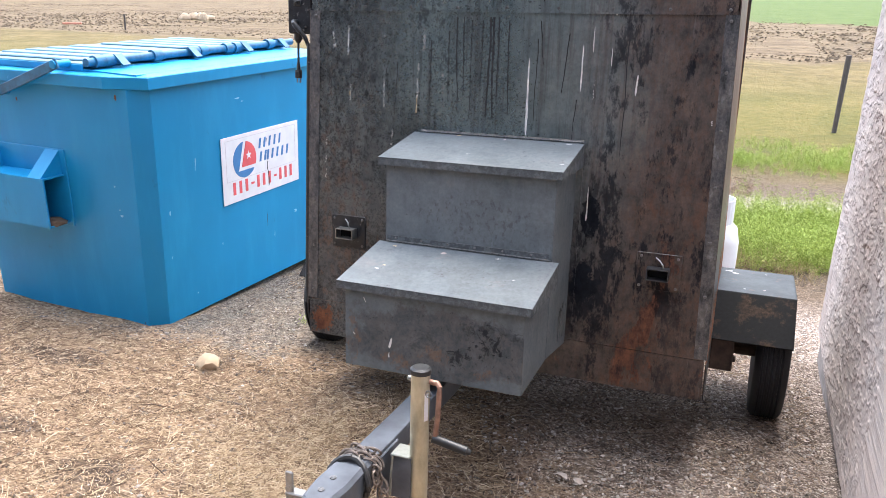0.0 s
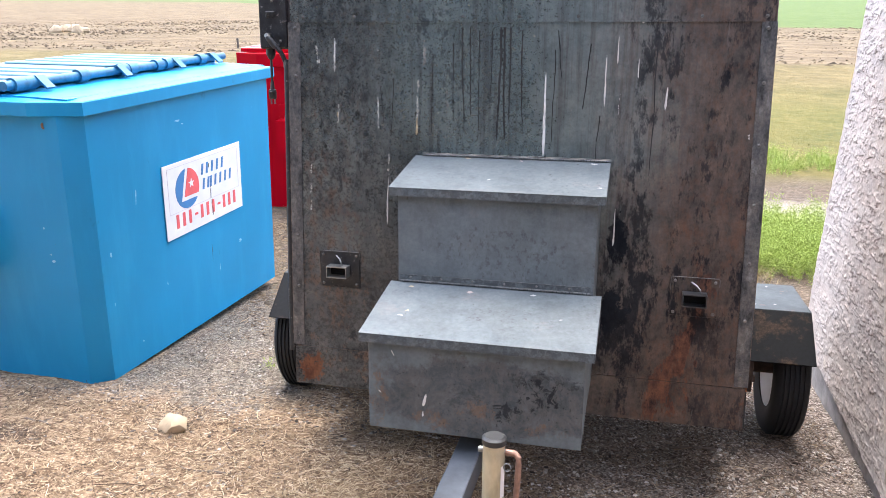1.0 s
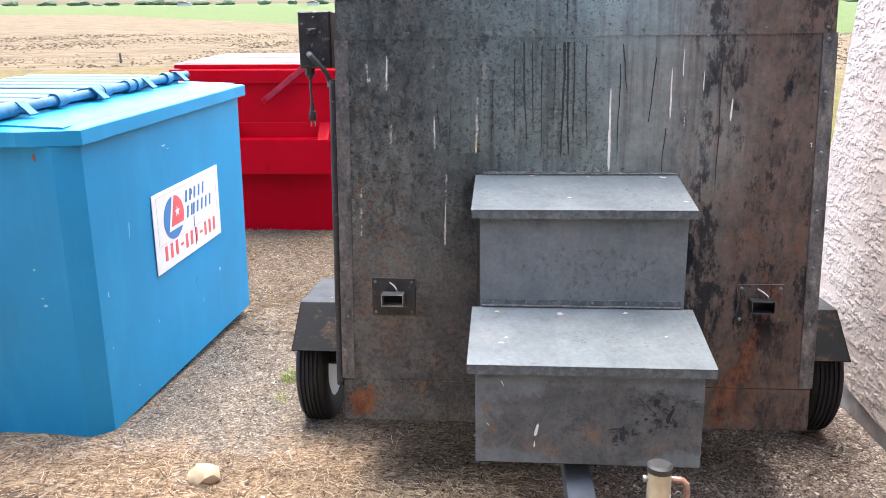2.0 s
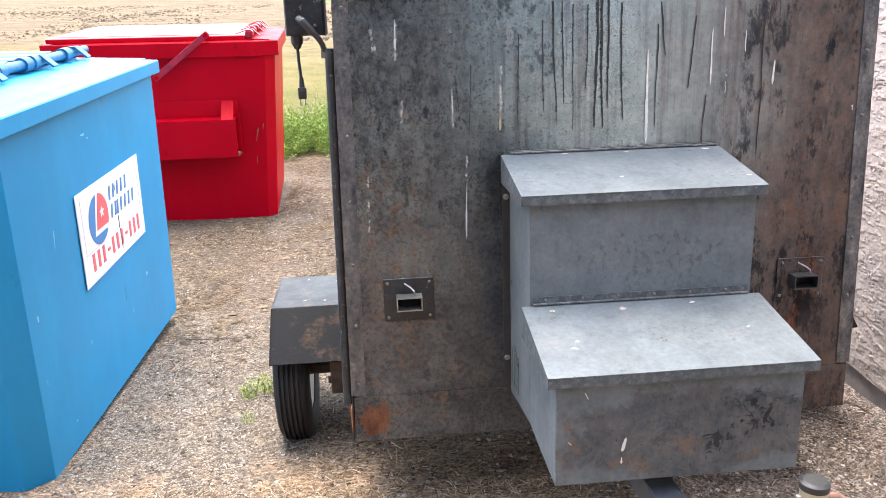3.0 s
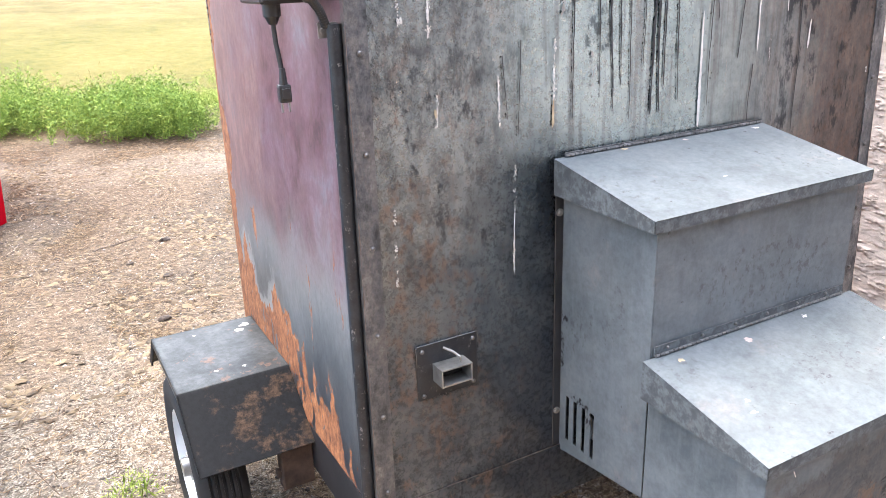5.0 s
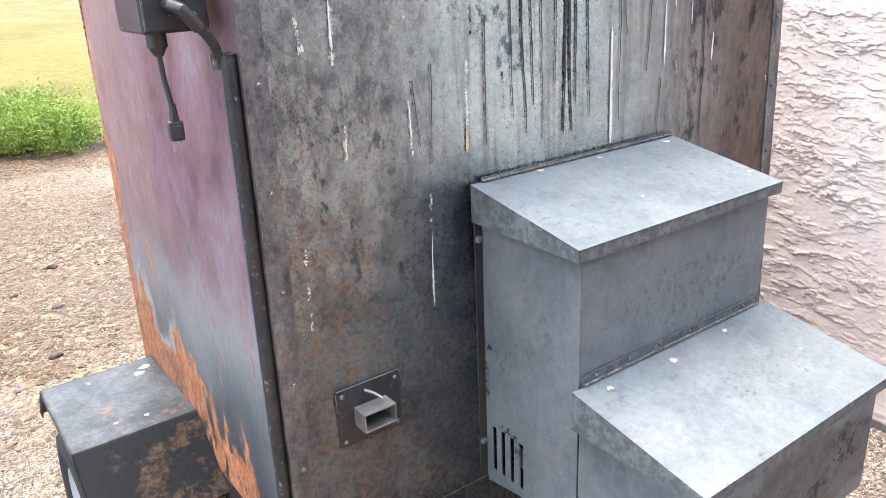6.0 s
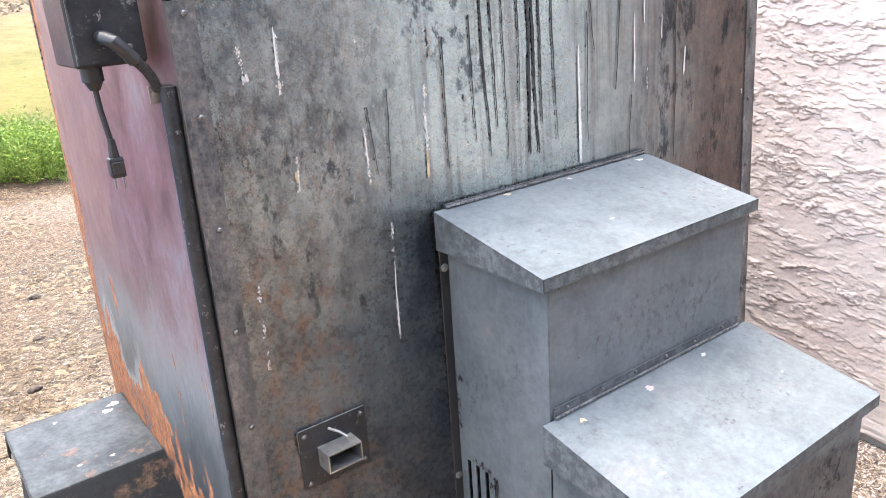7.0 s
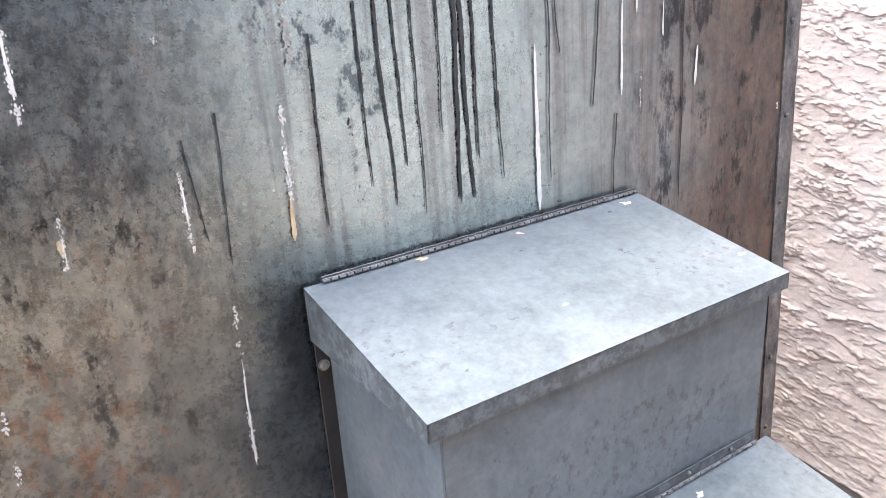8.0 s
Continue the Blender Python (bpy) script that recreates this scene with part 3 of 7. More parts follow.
WORN_BLACK = worn_black()
VENT = plain("vent_steel", (0.06, 0.063, 0.068), 0.36, 0.35, 0.5, 30, 0.3)
BLACK = plain("black_enamel", (0.022, 0.022, 0.024), 0.4, 0.0, 0.4, 20)
RUSTED = plain("rusted_frame_steel", (0.055, 0.035, 0.026), 0.8, 0.0, 0.6, 25, 0.5)
SCREW = plain("screw_steel", (0.16, 0.155, 0.15), 0.42, 0.7, 0.3, 60)
BARE = plain("worn_bright_steel", (0.3, 0.295, 0.28), 0.38, 0.7, 0.3, 30)
GALVANISED = plain("pale_galvanised_steel", (0.3, 0.31, 0.275), 0.45, 0.4, 0.25, 30)
ZINC = plain("yellow_zinc", (0.47, 0.43, 0.31), 0.36, 0.55, 0.28, 16, 0.25, (1.5, 1.5, 0.7))
COPPER = plain("coppery_rusted_rod", (0.26, 0.15, 0.11), 0.5, 0.4, 0.4, 40)
RUBBER = plain("tyre_rubber", (0.013, 0.013, 0.014), 0.75, 0.0, 0.3, 30)
RIM_WHITE = plain("white_wheel_enamel", (0.7, 0.72, 0.75), 0.35, 0.0, 0.08, 8)
PLASTIC = plain("black_plastic", (0.02, 0.02, 0.02), 0.45, 0.0, 0.3, 40)
CORE_BLACK = plain("deep_matt_black", (0.006, 0.006, 0.006), 0.9, 0.0, 0.3, 40)
AMBER = plain("amber_reflector", (0.36, 0.085, 0.03), 0.25, 0.0, 0.1, 40)
HINGE = plain("worn_hinge_steel", (0.15, 0.15, 0.15), 0.5, 0.3, 0.6, 60)
CHAIN = plain("weathered_chain", (0.2, 0.165, 0.14), 0.45, 0.6, 0.6, 50)
TONGUE = plain("blue_black_beam_paint", (0.075, 0.085, 0.1), 0.38, 0.0, 0.45, 12)
WHITE_LIME = plain("chalky_white_splash", (0.66, 0.645, 0.61), 0.8, 0.0, 0.12, 60)
CREAM = plain("cream_splash", (0.42, 0.34, 0.22), 0.8, 0.0, 0.3, 60)
PINKISH = plain("pinkish_splash", (0.42, 0.34, 0.31), 0.8, 0.0, 0.25, 60)
LID_SPLASH = plain("dull_white_splash", (0.45, 0.44, 0.42), 0.8, 0.0, 0.2, 60)
GREY_SPLASH = plain("grey_splash", (0.33, 0.32, 0.3), 0.8, 0.0, 0.4, 120)
DRIP = plain("dark_run_mark", (0.018, 0.019, 0.021), 0.6, 0.0, 0.4, 30)
RUBBED = plain("rubbed_rusty_edge", (0.14, 0.105, 0.085), 0.6, 0.0, 0.6, 40)
BARE_CHIP = plain("paint_scratch", (0.3, 0.5, 0.64), 0.6, 0.0, 0.3, 60)
RUST_CHIP = plain("rust_bloom", (0.2, 0.09, 0.045), 0.8, 0.0, 0.5, 60)
CAKED = plain("caked_brown_dirt", (0.13, 0.085, 0.055), 0.95, 0.0, 0.5, 50, 0.8)
SCUFF_AND_POCKET = plain("dark_scuff_and_pocket_shade", (0.05, 0.06, 0.06), 0.7, 0.0, 0.4, 60)
BLUE = dumpster_paint("blue_dumpster_paint", (0.0135, 0.27, 0.53), (0.038, 0.345, 0.6), 0.26, 0.16)
RED = dumpster_paint("red_dumpster_paint", (0.42, 0.0012, 0.01), (0.44, 0.003, 0.014), 0.0, 0.06)
RED_LID = plain("faded_red_lid", (0.45, 0.2, 0.21), 0.35, 0.0, 0.12, 5)
BLUE_ROD = plain("blue_hinge_paint", (0.022, 0.125, 0.225), 0.4, 0.0, 0.4, 20)
RED_ROD = plain("dark_red_hinge_paint", (0.3, 0.006, 0.02), 0.4, 0.0, 0.4, 20)
BLUE_LID = plain("sun_bleached_blue_lid", (0.09, 0.2, 0.265), 0.52, 0.0, 0.15, 5, 0.15, (1, 3, 1))
SIGN_WHITE = plain("white_sign_vinyl", (0.8, 0.79, 0.8), 0.4, 0.0, 0.06, 12)
SIGN_LINE = plain("faded_sign_line", (0.62, 0.56, 0.6), 0.5, 0.0, 0.1, 30)
INK_BLUE = plain("blue_sign_ink", (0.05, 0.2, 0.45), 0.45, 0.0, 0.1, 12)
INK_RED = plain("red_sign_ink", (0.78, 0.12, 0.13), 0.45, 0.0, 0.1, 12)
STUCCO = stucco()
# near-black for the unseen added wall, to darken reflections
BLOCKER_DARK = plain("near_black_blocker", (0.02, 0.021, 0.024), 0.8, 0.0, 0.2, 6)
CONCRETE = plain("foundation_concrete", (0.3, 0.28, 0.27), 0.9, 0.0, 0.3, 14, 0.6)
SOIL = ground_soil()
STONE = islands("gravel_stone", [(0.0, (0.04, 0.033, 0.028)), (0.4, (0.13, 0.109, 0.092)), (0.75, (0.22, 0.19, 0.163)), (1.0, (0.39, 0.355, 0.315))])
STRAW = islands("dry_straw", [(0.0, (0.05, 0.034, 0.023)), (0.35, (0.19, 0.125, 0.08)), (0.7, (0.38, 0.277, 0.178)), (0.92, (0.55, 0.43, 0.29)), (1.0, (0.68, 0.57, 0.42))])
PALE_STRAW = islands("pale_straw", [(0.0, (0.24, 0.165, 0.1)), (0.5, (0.5, 0.38, 0.24)), (1.0, (0.72, 0.6, 0.43))])
OLD_STRAW = islands("weathered_straw", [(0.0, (0.02975, 0.01955, 0.0136)), (0.3, (0.098, 0.064, 0.039)), (0.7, (0.212, 0.143, 0.083)), (1.0, (0.35, 0.263, 0.165))])
TWIG = islands("dark_twig", [(0.0, (0.05, 0.036, 0.027)), (0.5, (0.2, 0.145, 0.105)), (1.0, (0.48, 0.38, 0.29))])
BARK = islands("bark_chip", [(0.0, (0.035, 0.025, 0.019)), (0.4, (0.16, 0.113, 0.083)), (0.8, (0.33, 0.247, 0.182)), (1.0, (0.55, 0.45, 0.36))])
PEBBLE = islands("pale_pebble", [(0.0, (0.13, 0.112, 0.098)), (0.5, (0.36, 0.325, 0.29)), (1.0, (0.7, 0.65, 0.6))])
LEAF = islands("weed_leaf", [(0.0, (0.06, 0.11, 0.014)), (0.5, (0.145, 0.235, 0.032)), (1.0, (0.28, 0.36, 0.07))], 0.7)
YOUNG_LEAF = islands("feathery_weed_leaf", [(0.0, (0.13, 0.185, 0.028)), (0.5, (0.26, 0.35, 0.06)), (1.0, (0.42, 0.48, 0.13))], 0.7)
DRY_LEAF = islands("dry_grass_leaf", [(0.0, (0.16, 0.115, 0.05)), (0.5, (0.34, 0.26, 0.13)), (1.0, (0.52, 0.43, 0.26))], 0.8)
BLADE = islands("meadow_blade", [(0.0, (0.102, 0.1148, 0.0255)), (0.4, (0.1403, 0.136, 0.03825)), (0.75, (0.1785, 0.153, 0.0595)), (1.0, (0.2125, 0.1785, 0.085))], 0.8)
FIELD_CLOD = islands("turned_earth", [(0.0, (0.055, 0.04, 0.027)), (0.5, (0.115, 0.086, 0.053)), (1.0, (0.2, 0.15, 0.093))])
PLANK_RED = plain("faded_red_paint", (0.42, 0.16, 0.1), 0.7, 0.0, 0.3, 9)
ROCK = plain("tan_rock", (0.38, 0.29, 0.19), 0.9, 0.0, 0.25, 16, 0.6)
PAPER = plain("pale_paper", (0.5, 0.44, 0.39), 0.8, 0.0, 0.2, 30)
POST_WOOD = plain("grey_post_wood", (0.09, 0.075, 0.065), 0.9, 0.0, 0.4, 20, 0.5, (4, 4, 0.4))
FAR_TREE = plain("distant_foliage", (0.07, 0.1, 0.06), 0.9, 0.0, 0.4, 0.2)
FAR_WALL = plain("distant_walls", (0.4, 0.4, 0.4), 0.9, 0.0, 0.2, 0.1)
ROOF = plain("roof_felt", (0.12, 0.11, 0.11), 0.9, 0.0, 0.3, 10)


# ---- mesh helpers ----
def bm_box(x0, x1, y0, y1, z0, z1, bevel=0.0, seg=1):
    bm = bmesh.new()
    vs = [bm.verts.new((x, y, z)) for x in (x0, x1) for y in (y0, y1) for z in (z0, z1)]
    for q in ((0, 1, 3, 2), (4, 6, 7, 5), (0, 4, 5, 1), (2, 3, 7, 6), (0, 2, 6, 4), (1, 5, 7, 3)):
        bm.faces.new([vs[i] for i in q])
    if bevel:
        bmesh.ops.bevel(bm, geom=bm.edges[:], offset=bevel, segments=seg, affect="EDGES", profile=0.6)
    return bm


def bm_prism(outline, a0, a1, plane="yz", bevel=0.0):
    """A flat outline of (u, v) pushed from a0 to a1 along the third axis."""
    bm = bmesh.new()
    put3 = {"yz": lambda u, v, a: (a, u, v), "xz": lambda u, v, a: (u, a, v), "xy": lambda u, v, a: (u, v, a)}[plane]
    lo = [bm.verts.new(put3(u, v, a0)) for u, v in outline]
    hi = [bm.verts.new(put3(u, v, a1)) for u, v in outline]
    n = len(outline)
    bm.faces.new(lo)
    bm.faces.new(hi[::-1])
    for i in range(n):
        bm.faces.new((lo[i], hi[i], hi[(i + 1) % n], lo[(i + 1) % n]))
    bmesh.ops.recalc_face_normals(bm, faces=bm.faces[:])
    if bevel:
        bmesh.ops.bevel(bm, geom=bm.edges[:], offset=bevel, segments=1, affect="EDGES")
    return bm


def bm_cyl(p, q, r, r2=None, seg=16, cap=True):
    bm = bmesh.new()
    p, q = Vector(p), Vector(q)
    d = q - p
    turn = d.to_track_quat("Z", "Y").to_matrix().to_4x4()
    bmesh.ops.create_cone(bm, cap_ends=cap, segments=seg, radius1=r, radius2=r if r2 is None else r2, depth=d.length,
                          matrix=Matrix.Translation((p + q) / 2) @ turn)
    return bm


def bm_tube(points, r, seg=10):
    """A round rod along a chain of points."""
    bm = bmesh.new()
    pts = [Vector(p) for p in points]
    rings = []
    for i, p in enumerate(pts):
        d = (pts[min(i + 1, len(pts) - 1)] - pts[max(i - 1, 0)]).normalized()
        side = d.cross(Vector((0.31, 0.2, 0.93))).normalized()
        up = side.cross(d)
        rings.append([bm.verts.new(p + r * (math.cos(a) * side + math.sin(a) * up)) for a in (2 * math.pi * k / seg for k in range(seg))])
    for a, b in zip(rings, rings[1:]):
        for k in range(seg):
            bm.faces.new((a[k], a[(k + 1) % seg], b[(k + 1) % seg], b[k]))
    bm.faces.new(rings[0][::-1])
    bm.faces.new(rings[-1])
    bmesh.ops.recalc_face_normals(bm, faces=bm.faces[:])
    return bm


def bm_spin(profile, centre, axis_dir="x", seg=40):
    """A ring swept from a closed profile of (along, radius)."""
    bm = bmesh.new()
    rings = []
    for k in range(seg):
        a = 2 * math.pi * k / seg
        ring = []
        for u, r in profile:
            c, s = r * math.cos(a), r * math.sin(a)
            v = {"x": (u, c, s), "y": (c, u, s), "z": (c, s, u)}[axis_dir]
            ring.append(bm.verts.new(Vector(centre) + Vector(v)))
        rings.append(ring)
    n = len(profile)
    for k in range(seg):
        a, b = rings[k], rings[(k + 1) % seg]
        for i in range(n):
            bm.faces.new((a[i], a[(i + 1) % n], b[(i + 1) % n], b[i]))
    bmesh.ops.recalc_face_normals(bm, faces=bm.faces[:])
    return bm


def join(*bms):
    out = bmesh.new()
    for b in bms:
        me = bpy.data.meshes.new("scratch")
        b.to_mesh(me)
        b.free()
        out.from_mesh(me)
        bpy.data.meshes.remove(me)
    return out


def part(name, bm, mat, parent=None, label="", smooth=False):
    me = bpy.data.meshes.new(name)
    bm.to_mesh(me)
    bm.free()
    me.materials.append(mat)
    if smooth:
        for p in me.polygons:
            p.use_smooth = True
        me.set_sharp_from_angle(angle=radians(35))
    ob = new(name, me)
    ob.parent = parent
    return tagged(ob, label) if label else ob


def thing(name, m, label, category, group=""):
    ob = new(name)
    ob.empty_display_size = 0.1
    ob.matrix_world = m
    return tagged(ob, label, category, group)


# ---- ground ----
def ground_z(x, y):
    """The yard falls gently away from the building's front, then runs level to the horizon."""
    if y < 2.7:
        z = -0.045 * (y - 2.7) if y > 0.5 else 0.1
        return min(z, 0.1)
    t = min(max((y - 2.7) / 6.3, 0.0), 1.0)
    return -0.36 * (1.35 * t - 0.35 * t * t * t) if t < 1 else -0.36


def spread(a, b, step, far, grow):
    mid = list(np.arange(a, b + 1e-6, step))
    up, s = [], step
    v = b
    while v < far:
        s *= grow
        v += s
        up.append(v)
    down, s = [], step
    v = a
    while v > -far:
        s *= grow
        v -= s
        down.append(v)
    return down[::-1] + mid + up


def build_ground():
    xs = spread(-4.6, 1.6, 0.05, 3500, 1.28)
    ys = spread(0.6, 11.0, 0.05, 3500, 1.28)
    verts, faces = [], []
    for y in ys:
        for x in xs:
            near = -5 < x < 2 and -1 < y < 12
            z = ground_z(x, y)
            if near:
                z += 0.012 * noise.fractal((x * 1.7, y * 1.7, 0.3), 1.0, 2.0, 3) + 0.008 * noise.fractal((x * 9, y * 9, 4.0), 1.0, 2.0, 2)
            elif 24 < y < 90 and abs(x) < 150:
                z += 0.12 * noise.fractal((x * 0.5, y * 0.5, 2.0), 1.0, 2.0, 3)
            verts.append((x, y, z))
    w = len(xs)
    for j in range(len(ys) - 1):
        for i in range(w - 1):
            k = j * w + i
            faces.append((k, k + 1, k + w + 1, k + w))
    me = bpy.data.meshes.new("ground")
    me.from_pydata(verts, [], faces)
    me.materials.append(SOIL)
    for p in me.polygons:
        p.use_smooth = True
    tagged(new("ground", me), "gravel yard with straw litter running out to dry fields", "ground", kind="structure")


build_ground()

# ---- building wall ----
WALL_X, WALL_END = 0.478, 4.17


def lattice_noise(u, v, seed):
    """Smooth noise between 0 and 1 over arrays of places."""
    iu, iv = np.floor(u).astype(np.int64), np.floor(v).astype(np.int64)
    fu, fv = u - iu, v - iv
    fu, fv = fu * fu * (3 - 2 * fu), fv * fv * (3 - 2 * fv)

    def corner(a, b):
        h = (a * 374761393 + b * 668265263 + seed * 982451653) & 0xFFFFFFFF
        h = ((h ^ (h >> 13)) * 1274126177) & 0xFFFFFFFF
        return ((h ^ (h >> 16)) & 0xFFFF) / 65535.0

    low = corner(iu, iv) * (1 - fu) + corner(iu + 1, iv) * fu
    high = corner(iu, iv + 1) * (1 - fu) + corner(iu + 1, iv + 1) * fu
    return low * (1 - fv) + high * fv


def layered_noise(u, v, seed, layers=4, fall=0.55):
    total, weight, size = 0.0, 0.0, 1.0
    for k in range(layers):
        total = total + size * lattice_noise(u * 2.03 ** k, v * 2.03 ** k, seed + k)
        weight += size
        size *= fall
    return total / weight


def stucco_relief(y, z):
    """Trowelled laps: every lap thickens downwards to a thin ragged lip that overhangs the lap below, and comes and goes along the wall."""
    depth, sag = np.zeros_like(y), np.zeros_like(y)
    for k, (pitch, sway, rag, thick, cover) in enumerate(((13, 3.6, 1.5, 0.0025, 0.5), (23, 4.6, 2.0, 0.0023, 0.51), (41, 5.0, 2.4, 0.0017, 0.52))):
        tilt = 0.16 * (z - 0.9) * pitch * (y - 3.0) * 0.35
        s = z * pitch + tilt + sway * layered_noise(y * 3.2, z * 6.0, 11 + 20 * k, 3) + rag * layered_noise(y * 26, z * 30, 15 + 20 * k, 5, 0.72)
        rise = s - np.floor(s)
        there = np.clip((layered_noise(y * 9 + 3.7 * np.floor(s), z * 15, 18 + 20 * k, 4, 0.62) - cover) * 16, 0, 1)
        depth = depth + thick * there * (1 - rise + 0.35 * np.exp(-rise * 14))
        sag = sag + 1.3 * thick * there * np.exp(-rise * 9)
    depth = depth + 0.004 * layered_noise(y * 5, z * 8, 71, 3) + 0.0011 * layered_noise(y * 70, z * 80, 76, 2)
    return 0.008 + depth, sag


def build_wall():
    verts, faces = [], []
    zs = np.array(list(np.arange(0.05, 2.35, 0.0021)) + [2.45, 2.6])
    ys = np.array([-6.0, -3.0, 0.0, 1.5, 2.2, 2.4] + list(np.arange(2.5, WALL_END + 0.004, 0.0046)))
    yy, zz = np.meshgrid(ys, zs)
    depth, sag = stucco_relief(yy, zz)
    depth, sag = np.where(yy >= 2.4, depth, 0.01), np.where((yy >= 2.4) & (zz < 2.3) & (zz > 0.06), sag, 0.0)
    lean = 0.10 * np.maximum(zz - 0.3, 0)
    back = yy - np.where(yy > 3.0, lean * np.maximum(yy - 3.0, 0) / (WALL_END - 3.0), 0)
    verts = np.stack((WALL_X - depth, back, zz - sag), -1).reshape(-1, 3).tolist()
    w = len(ys)
    for j in range(len(zs) - 1):
        for i in range(w - 1):
            k = j * w + i
            faces.append((k, k + w, k + w + 1, k + 1))
    # turn the corner and close the wall behind
    n0 = len(verts)
    for z in zs:
        lean = 0.10 * max(z - 0.3, 0)
        for x in (WALL_X + 0.02, WALL_X + 0.3, WALL_X + 5.0):
            verts.append((x, WALL_END - lean + 0.004, z))
    for j in range(len(zs) - 1):
        a = j * w + w - 1
        b = n0 + j * 3
        faces.append((a, a + w, b + 3, b))
        for i in range(2):
            faces.append((b + i, b + 3 + i, b + 4 + i, b + 1 + i))
    m0 = len(verts)
    verts += [(WALL_X + 5, -6, 0.05), (WALL_X + 5, -6, 2.6)]
    top = len(zs) - 1
    faces.append((n0 + 2, n0 + 3 * top + 2, m0 + 1, m0))
    faces.append((m0, m0 + 1, top * w, 0))
    me = bpy.data.meshes.new("wall_east")
    me.from_pydata(verts, [], faces)
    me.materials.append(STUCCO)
    for p in me.polygons:
        p.use_smooth = True
    tagged(new("wall_east", me), "pale pinkish rough-trowelled stucco building wall", "wall", kind="structure")
    tagged(part("foundation", bm_box(WALL_X + 0.006, WALL_X + 4.9, -5.9, WALL_END - 0.02, -0.5, 0.075, 0.006), CONCRETE), "grey concrete footing under the stucco wall", "foundation", kind="structure")
    # unseen, added wall: blocks southern light and darkens reflections in the front sheet
    tagged(part("wall_south", bm_box(-11.0, WALL_X - 0.02, -3.8, -3.5, -0.3, 8.6, 0.01), BLOCKER_DARK), "unseen dark blocker added behind the camera to shade south-facing surfaces", "wall", kind="structure")
    tagged(part("roof_slab", bm_box(WALL_X - 0.05, WALL_X + 5.1, -6.1, WALL_END - 0.1, 2.6, 2.72), ROOF), "flat roof of the stucco building", "roof", kind="structure")


build_wall()

# ---- trailer ----
BASE = Vector((-0.83, 3.3, 0.19))
TRAILER = thing("box_trailer", LEVEL @ Matrix.Translation(BASE), "homemade black steel box trailer, rusty, propped nose-up on gravel", "trailer")


def tp(name, bm, mat, label="", parent=None, smooth=False):
    bm.transform(Matrix.Translation(-BASE))
    return part(name, bm, mat, parent or TRAILER, label, smooth)


def front_y(z):
    return 2.713 - 0.018 * (1.75 - z)


def left_x(z):
    return -1.617 - 0.014 * (1.8 - z)


def right_x(z):
    return -0.05 + 0.022 * (1.8 - z)


REAR, TOP, BOTTOM, SKIRT = 3.76, 2.02, 0.465, 0.615


def sheet(x0, x1, z0, z1, thick=0.003, proud=0.0, cols=6, rows=8):
    """A front sheet between two heights; x0 and x1 are functions or numbers."""
    bm = bmesh.new()
    fx0 = x0 if callable(x0) else (lambda z: x0)
    fx1 = x1 if callable(x1) else (lambda z: x1)
    grid = []
    for j in range(rows + 1):
        z = z0 + (z1 - z0) * j / rows
        row = []
        for i in range(cols + 1):
            x = fx0(z) + (fx1(z) - fx0(z)) * i / cols
            y = front_y(z) - proud + 0.0015 * noise.noise((x * 3, z * 3, 0.5))
            row.append(bm.verts.new((x, y, z)))
        grid.append(row)
    for j in range(rows):
        for i in range(cols):
            bm.faces.new((grid[j][i], grid[j][i + 1], grid[j + 1][i + 1], grid[j + 1][i]))
    ext = bmesh.ops.extrude_face_region(bm, geom=bm.faces[:])
    for v in ext["geom"]:
        if isinstance(v, bmesh.types.BMVert):
            v.co.y += thick
    bmesh.ops.recalc_face_normals(bm, faces=bm.faces[:])
    return bm


def side_sheet(fx, out, y0, y1, z0, z1, thick=0.004):
    bm = bmesh.new()
    vs = []
    for z in (z0, z1):
        for y in (y0, y1):
            for o in (0, thick):
                vs.append(bm.verts.new((fx(z) + out * o, y + (front_y(z) - 2.71), z)))
    for q in ((0, 1, 3, 2), (4, 6, 7, 5), (0, 4, 5, 1), (2, 3, 7, 6), (0, 2, 6, 4), (1, 5, 7, 3)):
        bm.faces.new([vs[i] for i in q])
    bmesh.ops.recalc_face_normals(bm, faces=bm.faces[:])
    return bm


def screw_head(x, y, z, r=0.006, out=(0, -1, 0)):
    d = Vector(out)
    p = Vector((x, y, z))
    return join(bm_cyl(p, p + d * 0.003, r, r, 10), bm_cyl(p + d * 0.003, p + d * 0.005, r * 0.8, r * 0.45, 10))


